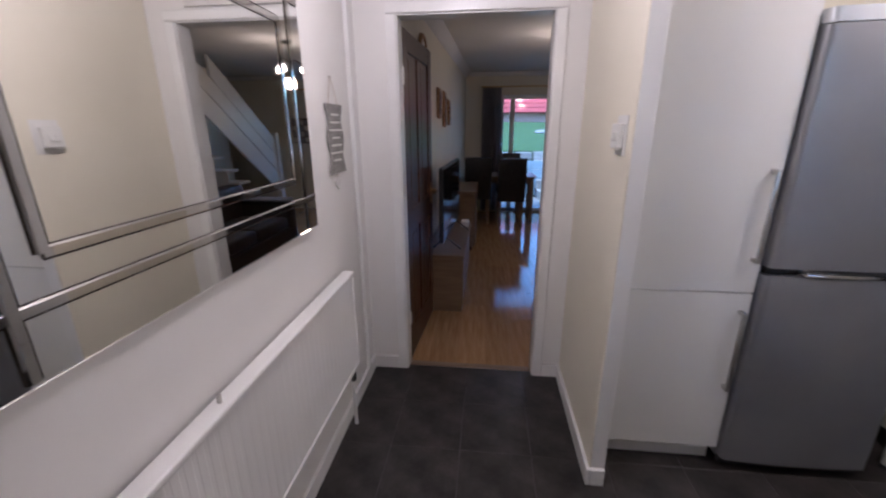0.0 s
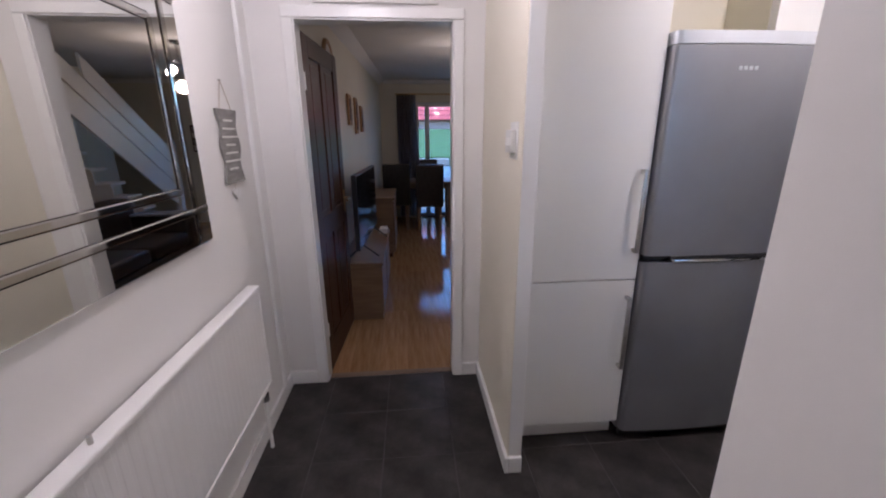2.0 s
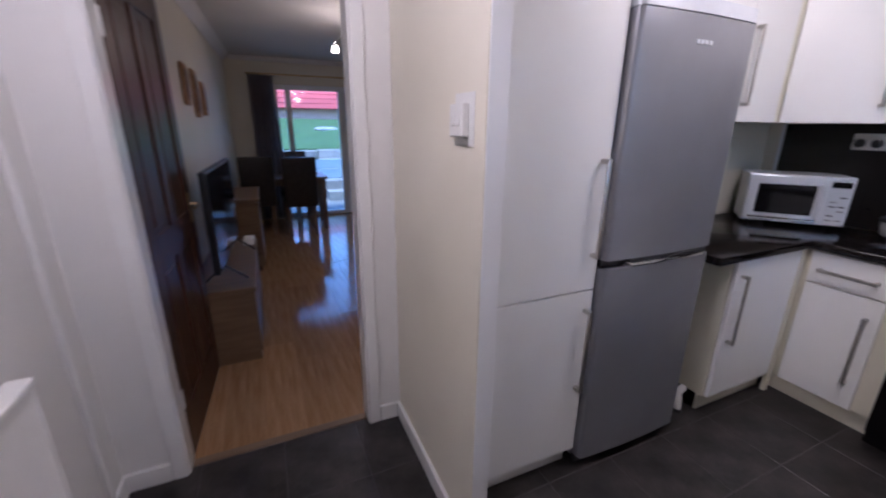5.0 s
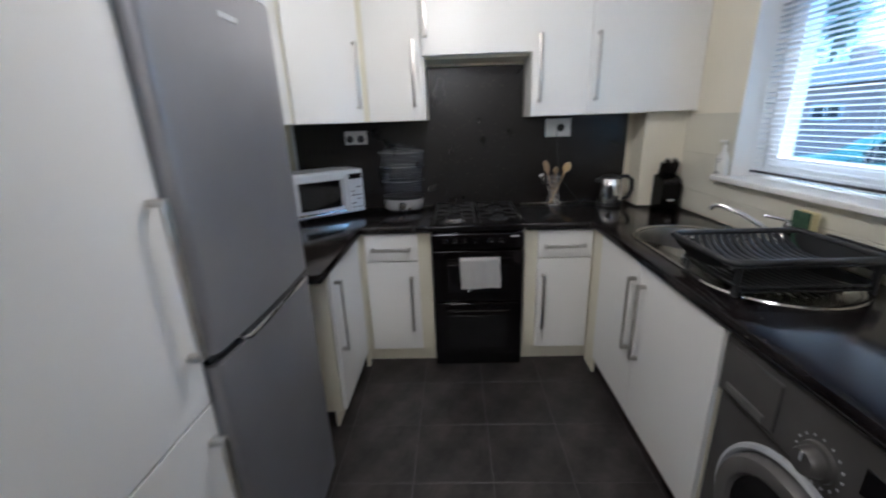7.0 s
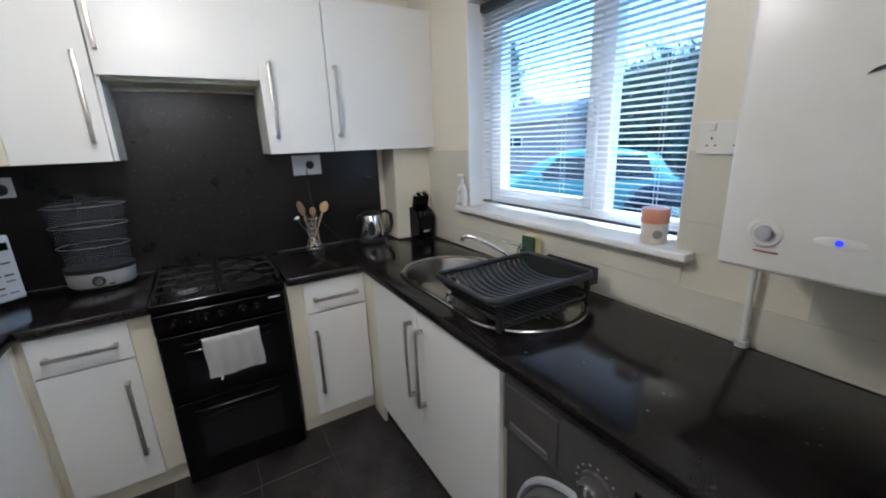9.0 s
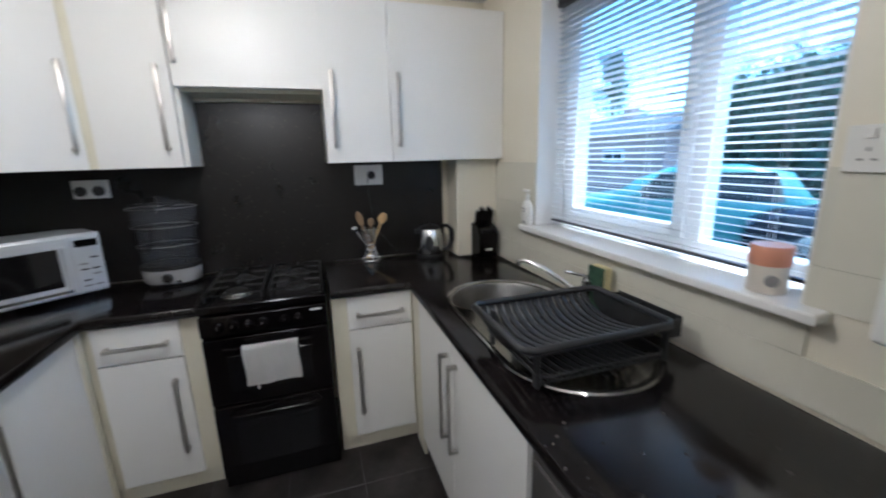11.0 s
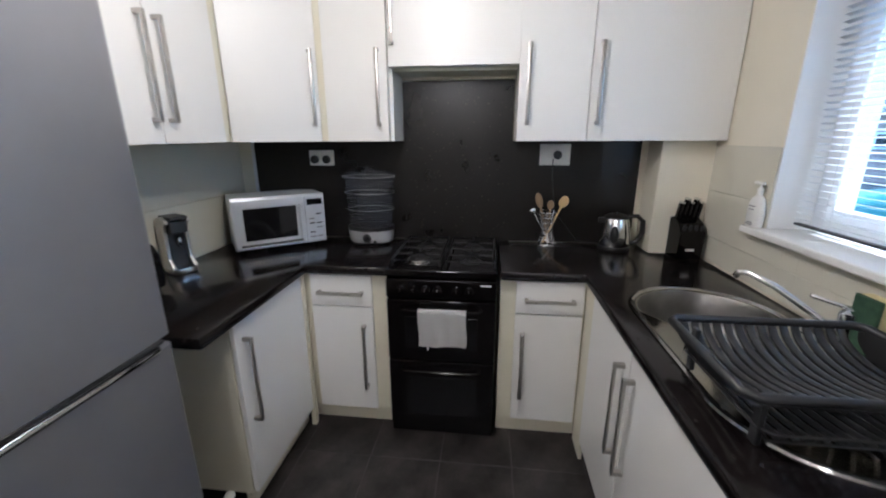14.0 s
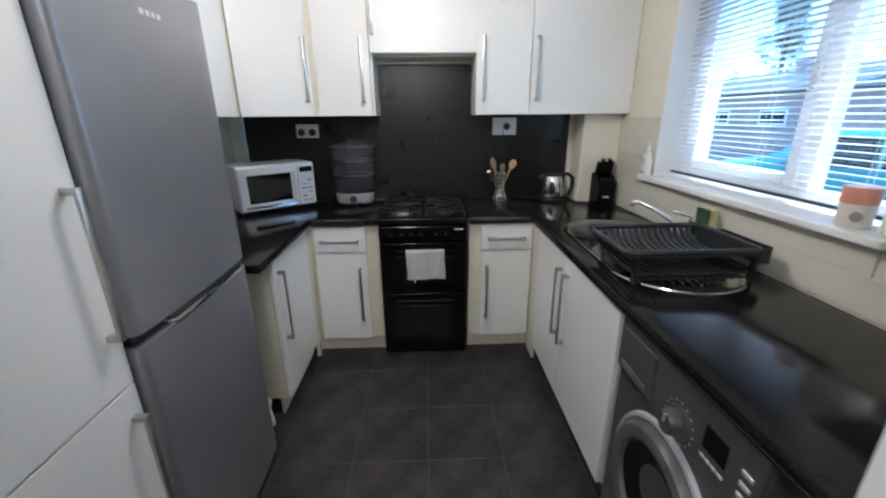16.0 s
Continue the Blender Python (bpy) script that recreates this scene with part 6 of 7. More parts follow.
M_LAWN = mottled("artificial_grass", (0.030, 0.078, 0.021), (0.054, 0.120, 0.036), 3, 0.95, 0.03, bump=0.6, bump_scale=120, fine=0.4, fine_scale=90)
M_REDTILE = by_piece(mottled("red_roof_tile", (0.3, 0.035, 0.04), (0.42, 0.06, 0.06), 5, 0.6, 0.06, bump=0.2, bump_scale=30), 0.15)
M_BLUEWOOD = mottled("blue_grey_painted_wood", (0.2, 0.3, 0.4), (0.28, 0.38, 0.48), 6, 0.6, 0.06, stretch=(1, 6, 6), bump=0.15)
M_GLASSBALL = glow("opal_lamp_glass", (1.0, 0.88, 0.7), 2.0)


def wall_x(y):
    """The living room's west wall, which is slightly out of square."""
    return -0.42 + (y - (YD + 0.102)) * 0.15 / (YF - YD - 0.102)


def living_wall_things():
    t = thing("wall_clock", "round dark wood wall clock", "clock")
    y, z = 3.42, 1.985
    bm = bmesh.new()
    lathe(bm, [(0.0, 0.012), (0.15, 0.012), (0.152, 0.02), (0.17, 0.026), (0.185, 0.02), (0.19, 0.0), (0, 0)], 48)
    bm.transform(pose(wall_x(y) + 0.001, y, z, 0, 90, 0))
    part("rim", bm, M_WOODPIC, t, smooth=40)
    bm = bmesh.new()
    cyl(bm, (wall_x(y) + 0.0145, y, z), (wall_x(y) + 0.0165, y, z), 0.148, seg=40)
    part("dial", bm, M_CREAMJAR, t, "cream dial")
    bm = bmesh.new()
    box(bm, wall_x(y) + 0.018, y - 0.004, z, wall_x(y) + 0.02, y + 0.004, z + 0.1)
    box(bm, wall_x(y) + 0.018, y, z - 0.004, wall_x(y) + 0.02, y + 0.07, z + 0.004)
    part("clock_hands", bm, M_DARKINK, t)
    for y, z0, z1 in ((4.22, 1.58, 1.86), (4.62, 1.5, 1.86), (5.0, 1.52, 1.8)):
        p = thing("wood_picture", "narrow carved wooden wall panel", "picture", group="three wall panels")
        x = wall_x(y) + 0.002
        part("panel", B(x, y - 0.1, z0, x + 0.02, y + 0.1, z1, bevel=0.004), M_WOODPIC, p)
        part("carving", B(x + 0.0205, y - 0.06, z0 + 0.04, x + 0.026, y + 0.06, z1 - 0.04, bevel=0.002), M_DARKWOOD, p)


def tv_and_stand():
    t = thing("tv_stand", "low oak television stand with glossy top", "tv stand")
    x0, x1, y0, y1, h = -0.395, -0.035, 3.2, 4.4, 0.50
    part("top", B(x0, y0, h - 0.03, x1, y1, h, bevel=0.003), M_OAKFURN, t)
    part("base", B(x0 + 0.01, y0 + 0.01, 0.0, x1 - 0.02, y1 - 0.01, 0.06), M_OAKFURN, t)
    for y in (y0 + 0.01, (y0 + y1) / 2, y1 - 0.035):
        part("upright", B(x0 + 0.01, y, 0.06, x1 - 0.01, y + 0.025, h - 0.031), M_OAKFURN, t)
    part("back", B(x0 + 0.011, y0 + 0.036, 0.06, x0 + 0.02, y1 - 0.036, h - 0.031), M_DARKWOOD, t)
    for a in (y0 + 0.04, (y0 + y1) / 2 + 0.03):
        part("drawer_front", B(x1 - 0.03, a, 0.07, x1 - 0.012, a + 0.53, 0.46, bevel=0.002), M_OAKFURN, t)
    v = thing("television", "black flat-screen television on splayed feet", "television", (-0.19, 3.7, 0.5005), turn=-3)
    part("panel", B(-0.025, -0.52, 0.105, 0.012, 0.52, 0.7, bevel=0.006, seg=2), M_BLACKPL, v)
    part("screen", B(0.0125, -0.505, 0.122, 0.0145, 0.505, 0.686), M_TVGLASS, v, "dark glossy screen")
    for y in (-0.33, 0.33):
        bm = bmesh.new()
        tube(bm, [(-0.11, y, 0.008), (0.0, y, 0.11), (0.13, y, 0.008)], 0.008, 8)
        part("foot", bm, M_BLACKPL, v, smooth=True)
    b = thing("set_top_box", "small white and silver box on the television stand", "box", (-0.09, 4.25, 0.5005))
    part("case", B(-0.04, -0.07, 0, 0.04, 0.07, 0.05, bevel=0.006, seg=2), M_WHITEPL, b)
    part("front", B(0.0405, -0.06, 0.01, 0.042, 0.06, 0.04), M_SILVERPL, b)
    s = thing("sideboard", "light oak sideboard along the living-room wall", "sideboard")
    x0, x1, y0, y1, h = -0.335, 0.0, 4.95, 5.85, 0.75
    part("top", B(x0, y0, h - 0.03, x1 + 0.01, y1, h, bevel=0.003), M_OAKFURN, s)
    part("carcass", B(x0, y0 + 0.01, 0.05, x1 - 0.02, y1 - 0.01, h - 0.031), M_OAKFURN, s)
    for a in (y0 + 0.015, (y0 + y1) / 2 + 0.003):
        d = part("door", B(x1 - 0.0195, a, 0.07, x1, a + 0.42, h - 0.045, bevel=0.003), M_OAKFURN, s)
        bm = bmesh.new()
        bmesh.ops.create_uvsphere(bm, u_segments=12, v_segments=8, radius=0.012)
        bm.transform(Matrix.Translation((x1 + 0.012, a + (0.38 if a < 5.2 else 0.04), 0.42)))
        part("knob", bm, M_BRASS, d, smooth=True)
    part("plinth", B(x0 + 0.02, y0 + 0.02, 0, x1 - 0.04, y1 - 0.02, 0.05), M_DARKWOOD, s)


def dining():
    t = thing("dining_table", "light oak dining table with pale top", "table")
    x0, x1, y0, y1 = -0.16, 0.9, 6.5, 7.1
    part("tabletop", B(x0, y0, 0.72, x1, y1, 0.75, bevel=0.004), M_OAKFURN, t)
    part("apron", B(x0 + 0.05, y0 + 0.05, 0.64, x1 - 0.05, y1 - 0.05, 0.719), M_OAKFURN, t)
    for x in (x0 + 0.03, x1 - 0.09):
        for y in (y0 + 0.03, y1 - 0.09):
            part("leg", B(x, y, 0, x + 0.06, y + 0.06, 0.719, bevel=0.003), M_OAKFURN, t)
    c = thing("dining_chair", "high-backed black leather dining chair with oak legs", "chair", (0.505, 6.44, 0), group="chairs round the table")
    part("seat", B(-0.21, -0.2, 0.42, 0.21, 0.22, 0.5, bevel=0.02, seg=3), M_LEATHER, c, smooth=50)
    bm = box(bmesh.new(), -0.21, -0.03, 0.0, 0.21, 0.03, 0.66, bevel=0.02, seg=3)
    bm.transform(pose(0, -0.205, 0.40, 7, 0, 0))
    part("backrest", bm, M_LEATHER, c, smooth=50)
    for x in (-0.185, 0.145):
        for y in (-0.2, 0.16):
            part("leg", B(x, y, 0, x + 0.04, y + 0.04, 0.425, bevel=0.003), M_OAKFURN, c)
    copy_thing(c, pose(-0.02, 6.62, 0, 0, 0, 4))
    copy_thing(c, pose(0.5, 7.14, 0, 0, 0, 180))


def curtain():
    t = thing("curtain", "mauve grey curtain drawn to one side of the patio doors", "curtain")
    bm = bmesh.new()
    n, m = 60, 14
    rows = []
    for j in range(m + 1):
        v = j / m
        z = 2.12 - 2.08 * v
        row = []
        x1 = 0.34 + 0.1 * math.sin(v * 2.6) * v
        for k in range(n + 1):
            u = k / n
            row.append(bm.verts.new((0.02 + (x1 - 0.02) * u, YF - 0.09 + 0.035 * math.sin(u * 2 * math.pi * 6 + 0.5 * math.sin(v * 3)), z)))
        rows.append(row)
    for a, b in zip(rows, rows[1:]):
        for k in range(n):
            bm.faces.new((a[k], a[k + 1], b[k + 1], b[k]))
    bmesh.ops.solidify(bm, geom=bm.faces[:], thickness=0.003)
    part("drape", bm, M_CURTAIN, t, smooth=60)
    bm = bmesh.new()
    cyl(bm, (0.0, YF - 0.09, 2.14), (2.2, YF - 0.09, 2.14), 0.012, seg=14)
    part("pole", bm, M_BRASS, t, "brass curtain pole")
    for x in (0.05, 2.1):
        part("bracket", B(x - 0.012, YF - 0.09, 2.13, x + 0.012, YF, 2.15), M_BRASS, t)


def patio_doors():
    t = tagged(thing("window_2", "white plastic patio doors with glass panes", "patio door"), kind="structure")
    ya, yb = YF + 0.06, YF + 0.13
    bm = bmesh.new()
    f = 0.07
    for a in ((PX0, 0.001, PX0 + f, PZ1), (PX1 - f, 0.001, PX1, PZ1), (PX0 + f, PZ1 - f, PX1 - f, PZ1), (PX0 + f, 0.001, PX1 - f, 0.06), (1.285, 0.06, 1.405, PZ1 - f), (0.50, 0.06, 0.58, PZ1 - f)):
        box(bm, a[0], ya, a[1], a[2], yb, a[3], bevel=0.005)
    part("window_frame", bm, M_UPVC, t)
    for a, b in ((PX0 + f, 0.50), (0.58, 1.285), (1.405, PX1 - f)):
        p = part("pane", B(a - 0.004, ya + 0.03, 0.056, b + 0.004, ya + 0.036, PZ1 - f + 0.004), M_PANE, t)
        p.visible_shadow = False
    part("door_handle", B(1.30, ya - 0.03, 0.95, 1.32, ya - 0.001, 1.12, bevel=0.004), M_WHITEPL, t)


def stairs():
    t = thing("staircase", "white painted staircase with plank balustrade", "stairs")
    x = 2.2
    sl = 0.76
    yb = 6.45
    rise, go = 0.19, 0.25
    n = 9
    for k in range(n):
        y1 = yb - k * go
        part("tread", B(x + 0.03, y1 - go - 0.02, (k + 1) * rise - 0.03, x + 0.85, y1, (k + 1) * rise, bevel=0.004), M_TRIM, t)
        part("riser", B(x + 0.03, y1 - go, k * rise, x + 0.85, y1 - go + 0.015, (k + 1) * rise - 0.031), M_TRIM, t)
    top = 2.36
    for off, w in ((0.0, 0.2), (0.27, 0.2), (0.54, 0.26)):
        z0 = 1.34 - off
        ln = 2.3
        a, b = (yb, z0), (yb - ln, z0 + ln * sl)
        if b[1] > top:
            ln = (top - z0) / sl
            b = (yb - ln, top)
        bm = bmesh.new()
        pts = [(a[0], a[1]), (b[0], b[1]), (b[0], b[1] - w * 1.25), (a[0], a[1] - w * 1.25)]
        prism(bm, pts, 0, 0.03)
        bm.transform(Matrix(((0, 0, 1, x - 0.012), (1, 0, 0, 0), (0, 1, 0, 0), (0, 0, 0, 1))))
        part("balustrade_plank" if off < 0.5 else "stringer", bm, M_TRIM, t)
    part("newel_post", B(x - 0.045, yb, 0, x + 0.045, yb + 0.09, 1.42, bevel=0.006), M_TRIM, t)
    struct("wall_stair", box(bmesh.new(), x + 0.87, 3.0, 0, x + 0.93, 6.6, ZC), M_WALL, "cream painted wall beside the stairs", "wall")


def sofa():
    t = thing("sofa", "dark brown leather sofa with deep arms", "sofa", (1.62, 4.05, 0))
    part("base", B(-0.42, -0.85, 0.06, 0.42, 0.85, 0.3, bevel=0.02, seg=2), M_SOFA, t)
    for y in (-0.345, 0.345):
        part("seat_cushion", B(-0.42, y - 0.335, 0.301, 0.2, y + 0.335, 0.45, bevel=0.04, seg=3), M_SOFA, t, smooth=50)
    part("backrest", B(0.2, -0.85, 0.301, 0.45, 0.85, 0.82, bevel=0.06, seg=3), M_SOFA, t, smooth=50)
    for y in (-0.95, 0.72):
        part("arm", B(-0.42, y, 0.06, 0.45, y + 0.2, 0.62, bevel=0.05, seg=3), M_SOFA, t, smooth=50)
    for x in (-0.36, 0.36):
        for y in (-0.85, 0.85):
            part("foot", B(x - 0.03, y - 0.03, 0, x + 0.03, y + 0.03, 0.06), M_DARKWOOD, t)
    c = thing("throw", "blue grey throw folded over the sofa arm", "throw", (1.62, 4.05, 0))
    part("cloth", B(-0.4, 0.71, 0.6205, 0.2, 0.925, 0.65, bevel=0.012, seg=2), M_BLUEGREY, c, smooth=50)


def photo_frames():
    t = thing("photo_frame", "dark multi-photo frame on the far wall", "picture frame")
    x0, x1, z0, z1 = 2.0, 2.34, 1.22, 1.66
    y = YF - 0.001
    part("frame", B(x0, y - 0.02, z0, x1, y, z1, bevel=0.003), M_DARKWOOD, t)
    for i in range(3):
        for j in range(4):
            a, b = x0 + 0.02 + i * 0.105, z0 + 0.02 + j * 0.102
            part("photo", B(a, y - 0.0225, b, a + 0.09, y - 0.0205, b + 0.088), M_GREYINK if (i + j) % 2 else M_CREAMJAR, t)


def ceiling_light():
    t = thing("ceiling_light", "chrome three-arm ceiling light with glowing bulbs", "ceiling lamp", (0.92, 4.6, 0))
    bm = bmesh.new()
    lathe(bm, [(0.0, ZC - 0.03), (0.05, ZC - 0.028), (0.06, ZC - 0.002), (0, ZC)], 32)
    part("rose", bm, M_CHROME, t, smooth=40)
    bm = bmesh.new()
    cyl(bm, (0, 0, 2.17), (0, 0, ZC - 0.02), 0.012, seg=14)
    part("stem", bm, M_CHROME, t)
    for k in range(3):
        a = 2 * math.pi * k / 3 + 0.4
        c, s = math.cos(a), math.sin(a)
        bm = bmesh.new()
        tube(bm, [(0, 0, 2.18), (0.08 * c, 0.08 * s, 2.2), (0.15 * c, 0.15 * s, 2.16)], 0.007, 8)
        part("arm", bm, M_CHROME, t, smooth=True)
        bm = bmesh.new()
        lathe(bm, [(0.0, 0.032), (0.018, 0.026), (0.027, 0.0), (0.027, -0.018), (0.018, -0.03), (0, -0.032)], 24, (0.15 * c, 0.15 * s, 2.105))
        part("shade", bm, M_GLASSBALL, t, "glowing opal glass shade", smooth=50)


living_wall_things()
tv_and_stand()
dining()
curtain()
patio_doors()
stairs()
sofa()
photo_frames()
ceiling_light()


# ---- garden behind the patio doors, street outside the kitchen ----
M_ASPHALT = mottled("grey_asphalt", (0.045, 0.046, 0.05), (0.075, 0.076, 0.08), 4, 0.85, 0.05, bump=0.4, bump_scale=90)
M_HEDGE = mottled("conifer_leaf", (0.045, 0.09, 0.055), (0.1, 0.16, 0.1), 30, 0.8, 0.05)
M_TRUNK = mottled("grey_bark", (0.09, 0.075, 0.06), (0.15, 0.125, 0.1), 10, 0.9, 0.05, stretch=(4, 4, 0.6), bump=0.5, bump_scale=30)
M_BRICK = by_piece(mottled("pink_brick", (0.36, 0.22, 0.185), (0.45, 0.3, 0.255), 9, 0.85, 0.05, bump=0.3, bump_scale=60), 0.12)
M_SLATEROOF = mottled("grey_roof_tile", (0.1, 0.1, 0.11), (0.16, 0.16, 0.17), 6, 0.7, 0.05, bump=0.3, bump_scale=12)
M_CARBLUE = mottled("pale_blue_car_paint", (0.07, 0.25, 0.22), (0.08, 0.28, 0.25), 3, 0.35, 0.03, coat=0.3)
M_CARDARK = mottled("black_car_paint", (0.012, 0.014, 0.02), (0.018, 0.02, 0.026), 3, 0.18, 0.03, coat=0.8)
M_CARGLASS = mottled("dark_car_glass", (0.02, 0.025, 0.03), (0.03, 0.035, 0.04), 3, 0.05, 0.02)
M_RUBBER = mottled("tyre_rubber", (0.015, 0.015, 0.015), (0.025, 0.025, 0.025), 20, 0.85, 0.05)
M_REDLAMP = principled("red_lamp_lens", (0.5, 0.02, 0.02), 0.15)


def grounds():
    bm = bmesh.new()
    s = 900
    box(bm, -s, -s, -0.4, s, s, -0.22)
    struct("ground", bm, M_ASPHALT, "grey asphalt ground reaching the horizon", "ground")
    struct("patio_paving", box(bmesh.new(), -2, YF + 0.29, -0.21, 6, 9.3, -0.05), M_PAVE, "pale grey paved patio", "paving")
    # steps up to the lawn
    st = thing("garden_steps", "pale stone garden steps with bright nosings", "steps")
    for k in range(5):
        part("step", B(1.25, 9.0 + k * 0.32, -0.05 if k == 0 else -0.049, 3.2, 10.7, -0.05 + (k + 1) * 0.19, bevel=0.01), M_STONE if k % 2 else M_PAVE, st)
    w = thing("garden_wall", "grey stone retaining garden wall", "garden wall")
    random.seed(9)
    for r in range(5):
        x = -2.0 + (r % 2) * 0.2
        while x < 1.15:
            ln = random.uniform(0.3, 0.5)
            part("stone", B(x, 10.2 + random.uniform(-0.02, 0.02), -0.05 + r * 0.19, min(x + ln - 0.012, 1.2), 10.5, -0.05 + (r + 1) * 0.19 - 0.012, bevel=0.012), M_STONE, w)
            x += ln
    p = thing("raised_planter", "blue grey painted wooden raised planter", "planter")
    for k in range(4):
        part("plank", B(0.75, 9.6, -0.05 + k * 0.2, 2.6, 9.64, 0.14 + k * 0.2, bevel=0.004), M_BLUEWOOD, p)
    for x in (0.76, 2.52):
        part("post", B(x, 9.56, -0.05, x + 0.08, 9.599, 0.78), M_BLUEWOOD, p)
    # sloping lawn
    bm = bmesh.new()
    n = 24
    g = [[bm.verts.new((-8 + 20 * i / n, 10.5 + 8.5 * j / n, 0.92 + 0.75 * j / n + 0.03 * math.sin(i * 1.3) * math.sin(j * 0.9))) for j in range(n + 1)] for i in range(n + 1)]
    for i in range(n):
        for j in range(n):
            bm.faces.new((g[i][j], g[i + 1][j], g[i + 1][j + 1], g[i][j + 1]))
    r = bmesh.ops.extrude_face_region(bm, geom=bm.faces[:])
    bmesh.ops.translate(bm, verts=[v for v in r["geom"] if isinstance(v, bmesh.types.BMVert)], vec=(0, 0, -1.2))
    ob = struct("lawn", bm, M_LAWN, "bright green sloping artificial lawn", "lawn", smooth=60)
    # red-roofed garden building across the top of the lawn
    h = thing("garden_building", "low garden building with a red tiled roof", "building")
    part("wall", B(-6, 19.2, 1.3, 10, 22, 2.2), M_BRICK, h)
    for r in range(9):
        z = 2.05 + r * 0.2
        y = 18.8 + r * 0.24
        bm = box(bmesh.new(), -6.3, 0, 0, 10.3, 0.3, 0.06, bevel=0.01)
        bm.transform(pose(0, y, z, 38, 0, 0))
        part("roof_course", bm, M_REDTILE, h)
    rk = thing("garden_stones", "pale stones set in the lawn", "stones")
    for x, y in ((1.9, 14.5), (2.25, 14.7), (2.0, 15.0)):
        bm = bmesh.new()
        bmesh.ops.create_icosphere(bm, subdivisions=2, radius=0.18)
        for v in bm.verts:
            v.co *= 1 + 0.25 * noise.noise(v.co * 6 + Vector((x, y, 0)))
        bm.transform(pose(x, y, 1.3) @ Matrix.Diagonal((1.2, 1, 0.5, 1)))
        part("stone", bm, M_PAVE, rk)


def car(name, label, at, turn, paint):
    t = thing(name, label, "car", at, turn=turn)
    secs = [(-2.0, 0.62, 0.3), (-1.95, 0.9, 0.22), (-1.7, 1.0, 0.2), (-1.45, 1.36, 0.18), (-0.9, 1.47, 0.16), (0.1, 1.46, 0.16), (0.75, 1.2, 0.16), (1.1, 0.96, 0.18), (1.7, 0.86, 0.2), (2.0, 0.72, 0.24), (2.05, 0.5, 0.32)]
    bm = bmesh.new()
    rings = []
    for x, top, low in secs:
        belt = min(0.92, top - 0.02)
        w = 0.86 if -1.8 < x < 1.8 else 0.76
        wt = w - 0.05 if top < 1.0 else w - 0.2
        pts = [(-w + 0.06, low), (-w, low + 0.14), (-w, belt - 0.08), (-wt if top > 1.0 else -w + 0.05, top - 0.06), (-wt + 0.12, top), (wt - 0.12, top), (wt if top > 1.0 else w - 0.05, top - 0.06), (w, belt - 0.08), (w, low + 0.14), (w - 0.06, low)]
        rings.append([bm.verts.new((x, y, z)) for y, z in pts])
    for a, b in zip(rings, rings[1:]):
        for k in range(10):
            bm.faces.new((a[k], a[(k + 1) % 10], b[(k + 1) % 10], b[k]))
    bm.faces.new(rings[0][::-1])
    bm.faces.new(rings[-1])
    part("body", bm, paint, t, smooth=45)
    for s in (-1, 1):
        for a, b in ((-1.35, -0.35), (-0.28, 0.62)):
            bm = bmesh.new()
            prism(bm, [(a, 0.95), (b + (0.1 if b > 0 else 0), 0.95), (b - (0.35 if b > 0 else 0), 1.38), (a + (0.15 if a < -1 else 0), 1.38)], 0, 0.02)
            bm.transform(Matrix.Translation((0, s * 0.80, 0)) @ Matrix.Rotation(radians(90), 4, "X") @ Matrix.Translation((0, 0, -0.01)))
            bm.transform(Matrix.Translation((0, s * 0.015, 0)))
            part("window", bm, M_CARGLASS, t)
    for a, b, nm in (((0.72, 1.22), (1.08, 0.99), "windscreen"), ((-1.47, 1.36), (-1.73, 1.02), "rear_window")):
        bm = bmesh.new()
        d = 0.012 if nm == "windscreen" else -0.012
        vs = [bm.verts.new(p) for p in ((a[0] + d, -0.6, a[1] + 0.012), (a[0] + d, 0.6, a[1] + 0.012), (b[0] + d, 0.7, b[1] + 0.012), (b[0] + d, -0.7, b[1] + 0.012))]
        bm.faces.new(vs)
        bmesh.ops.solidify(bm, geom=bm.faces[:], thickness=0.01)
        part(nm, bm, M_CARGLASS, t)
    for x in (-1.25, 1.3):
        for s in (-1, 1):
            bm = bmesh.new()
            lathe(bm, [(0.2, -0.1), (0.3, -0.1), (0.32, -0.06), (0.32, 0.06), (0.3, 0.1), (0.2, 0.1)], 28)
            bm.transform(pose(x, s * 0.78, 0.32, 90, 0, 0))
            w = part("wheel", bm, M_RUBBER, t, smooth=40)
            bm = bmesh.new()
            lathe(bm, [(0, 0.09), (0.06, 0.095), (0.19, 0.08), (0.2, 0.1), (0.2, -0.1), (0, -0.1)], 24)
            bm.transform(pose(x, s * 0.78, 0.32, -90 * s, 0, 0))
            part("rim", bm, M_STEEL, w, smooth=40)
    for s in (-1, 1):
        part("tail_light", B(-2.0, s * 0.62 - 0.1, 0.72, -1.9, s * 0.62 + 0.1, 0.88, bevel=0.02), M_REDLAMP, t, "red tail light")
        part("headlight", B(1.9, s * 0.6 - 0.13, 0.6, 2.03, s * 0.6 + 0.13, 0.72, bevel=0.02), M_CHROME, t, "clear headlight")
        part("door_mirror", B(0.55, s * 0.95 - 0.07, 0.95, 0.65, s * 0.95 + 0.07, 1.07, bevel=0.02), paint, t)
    return t


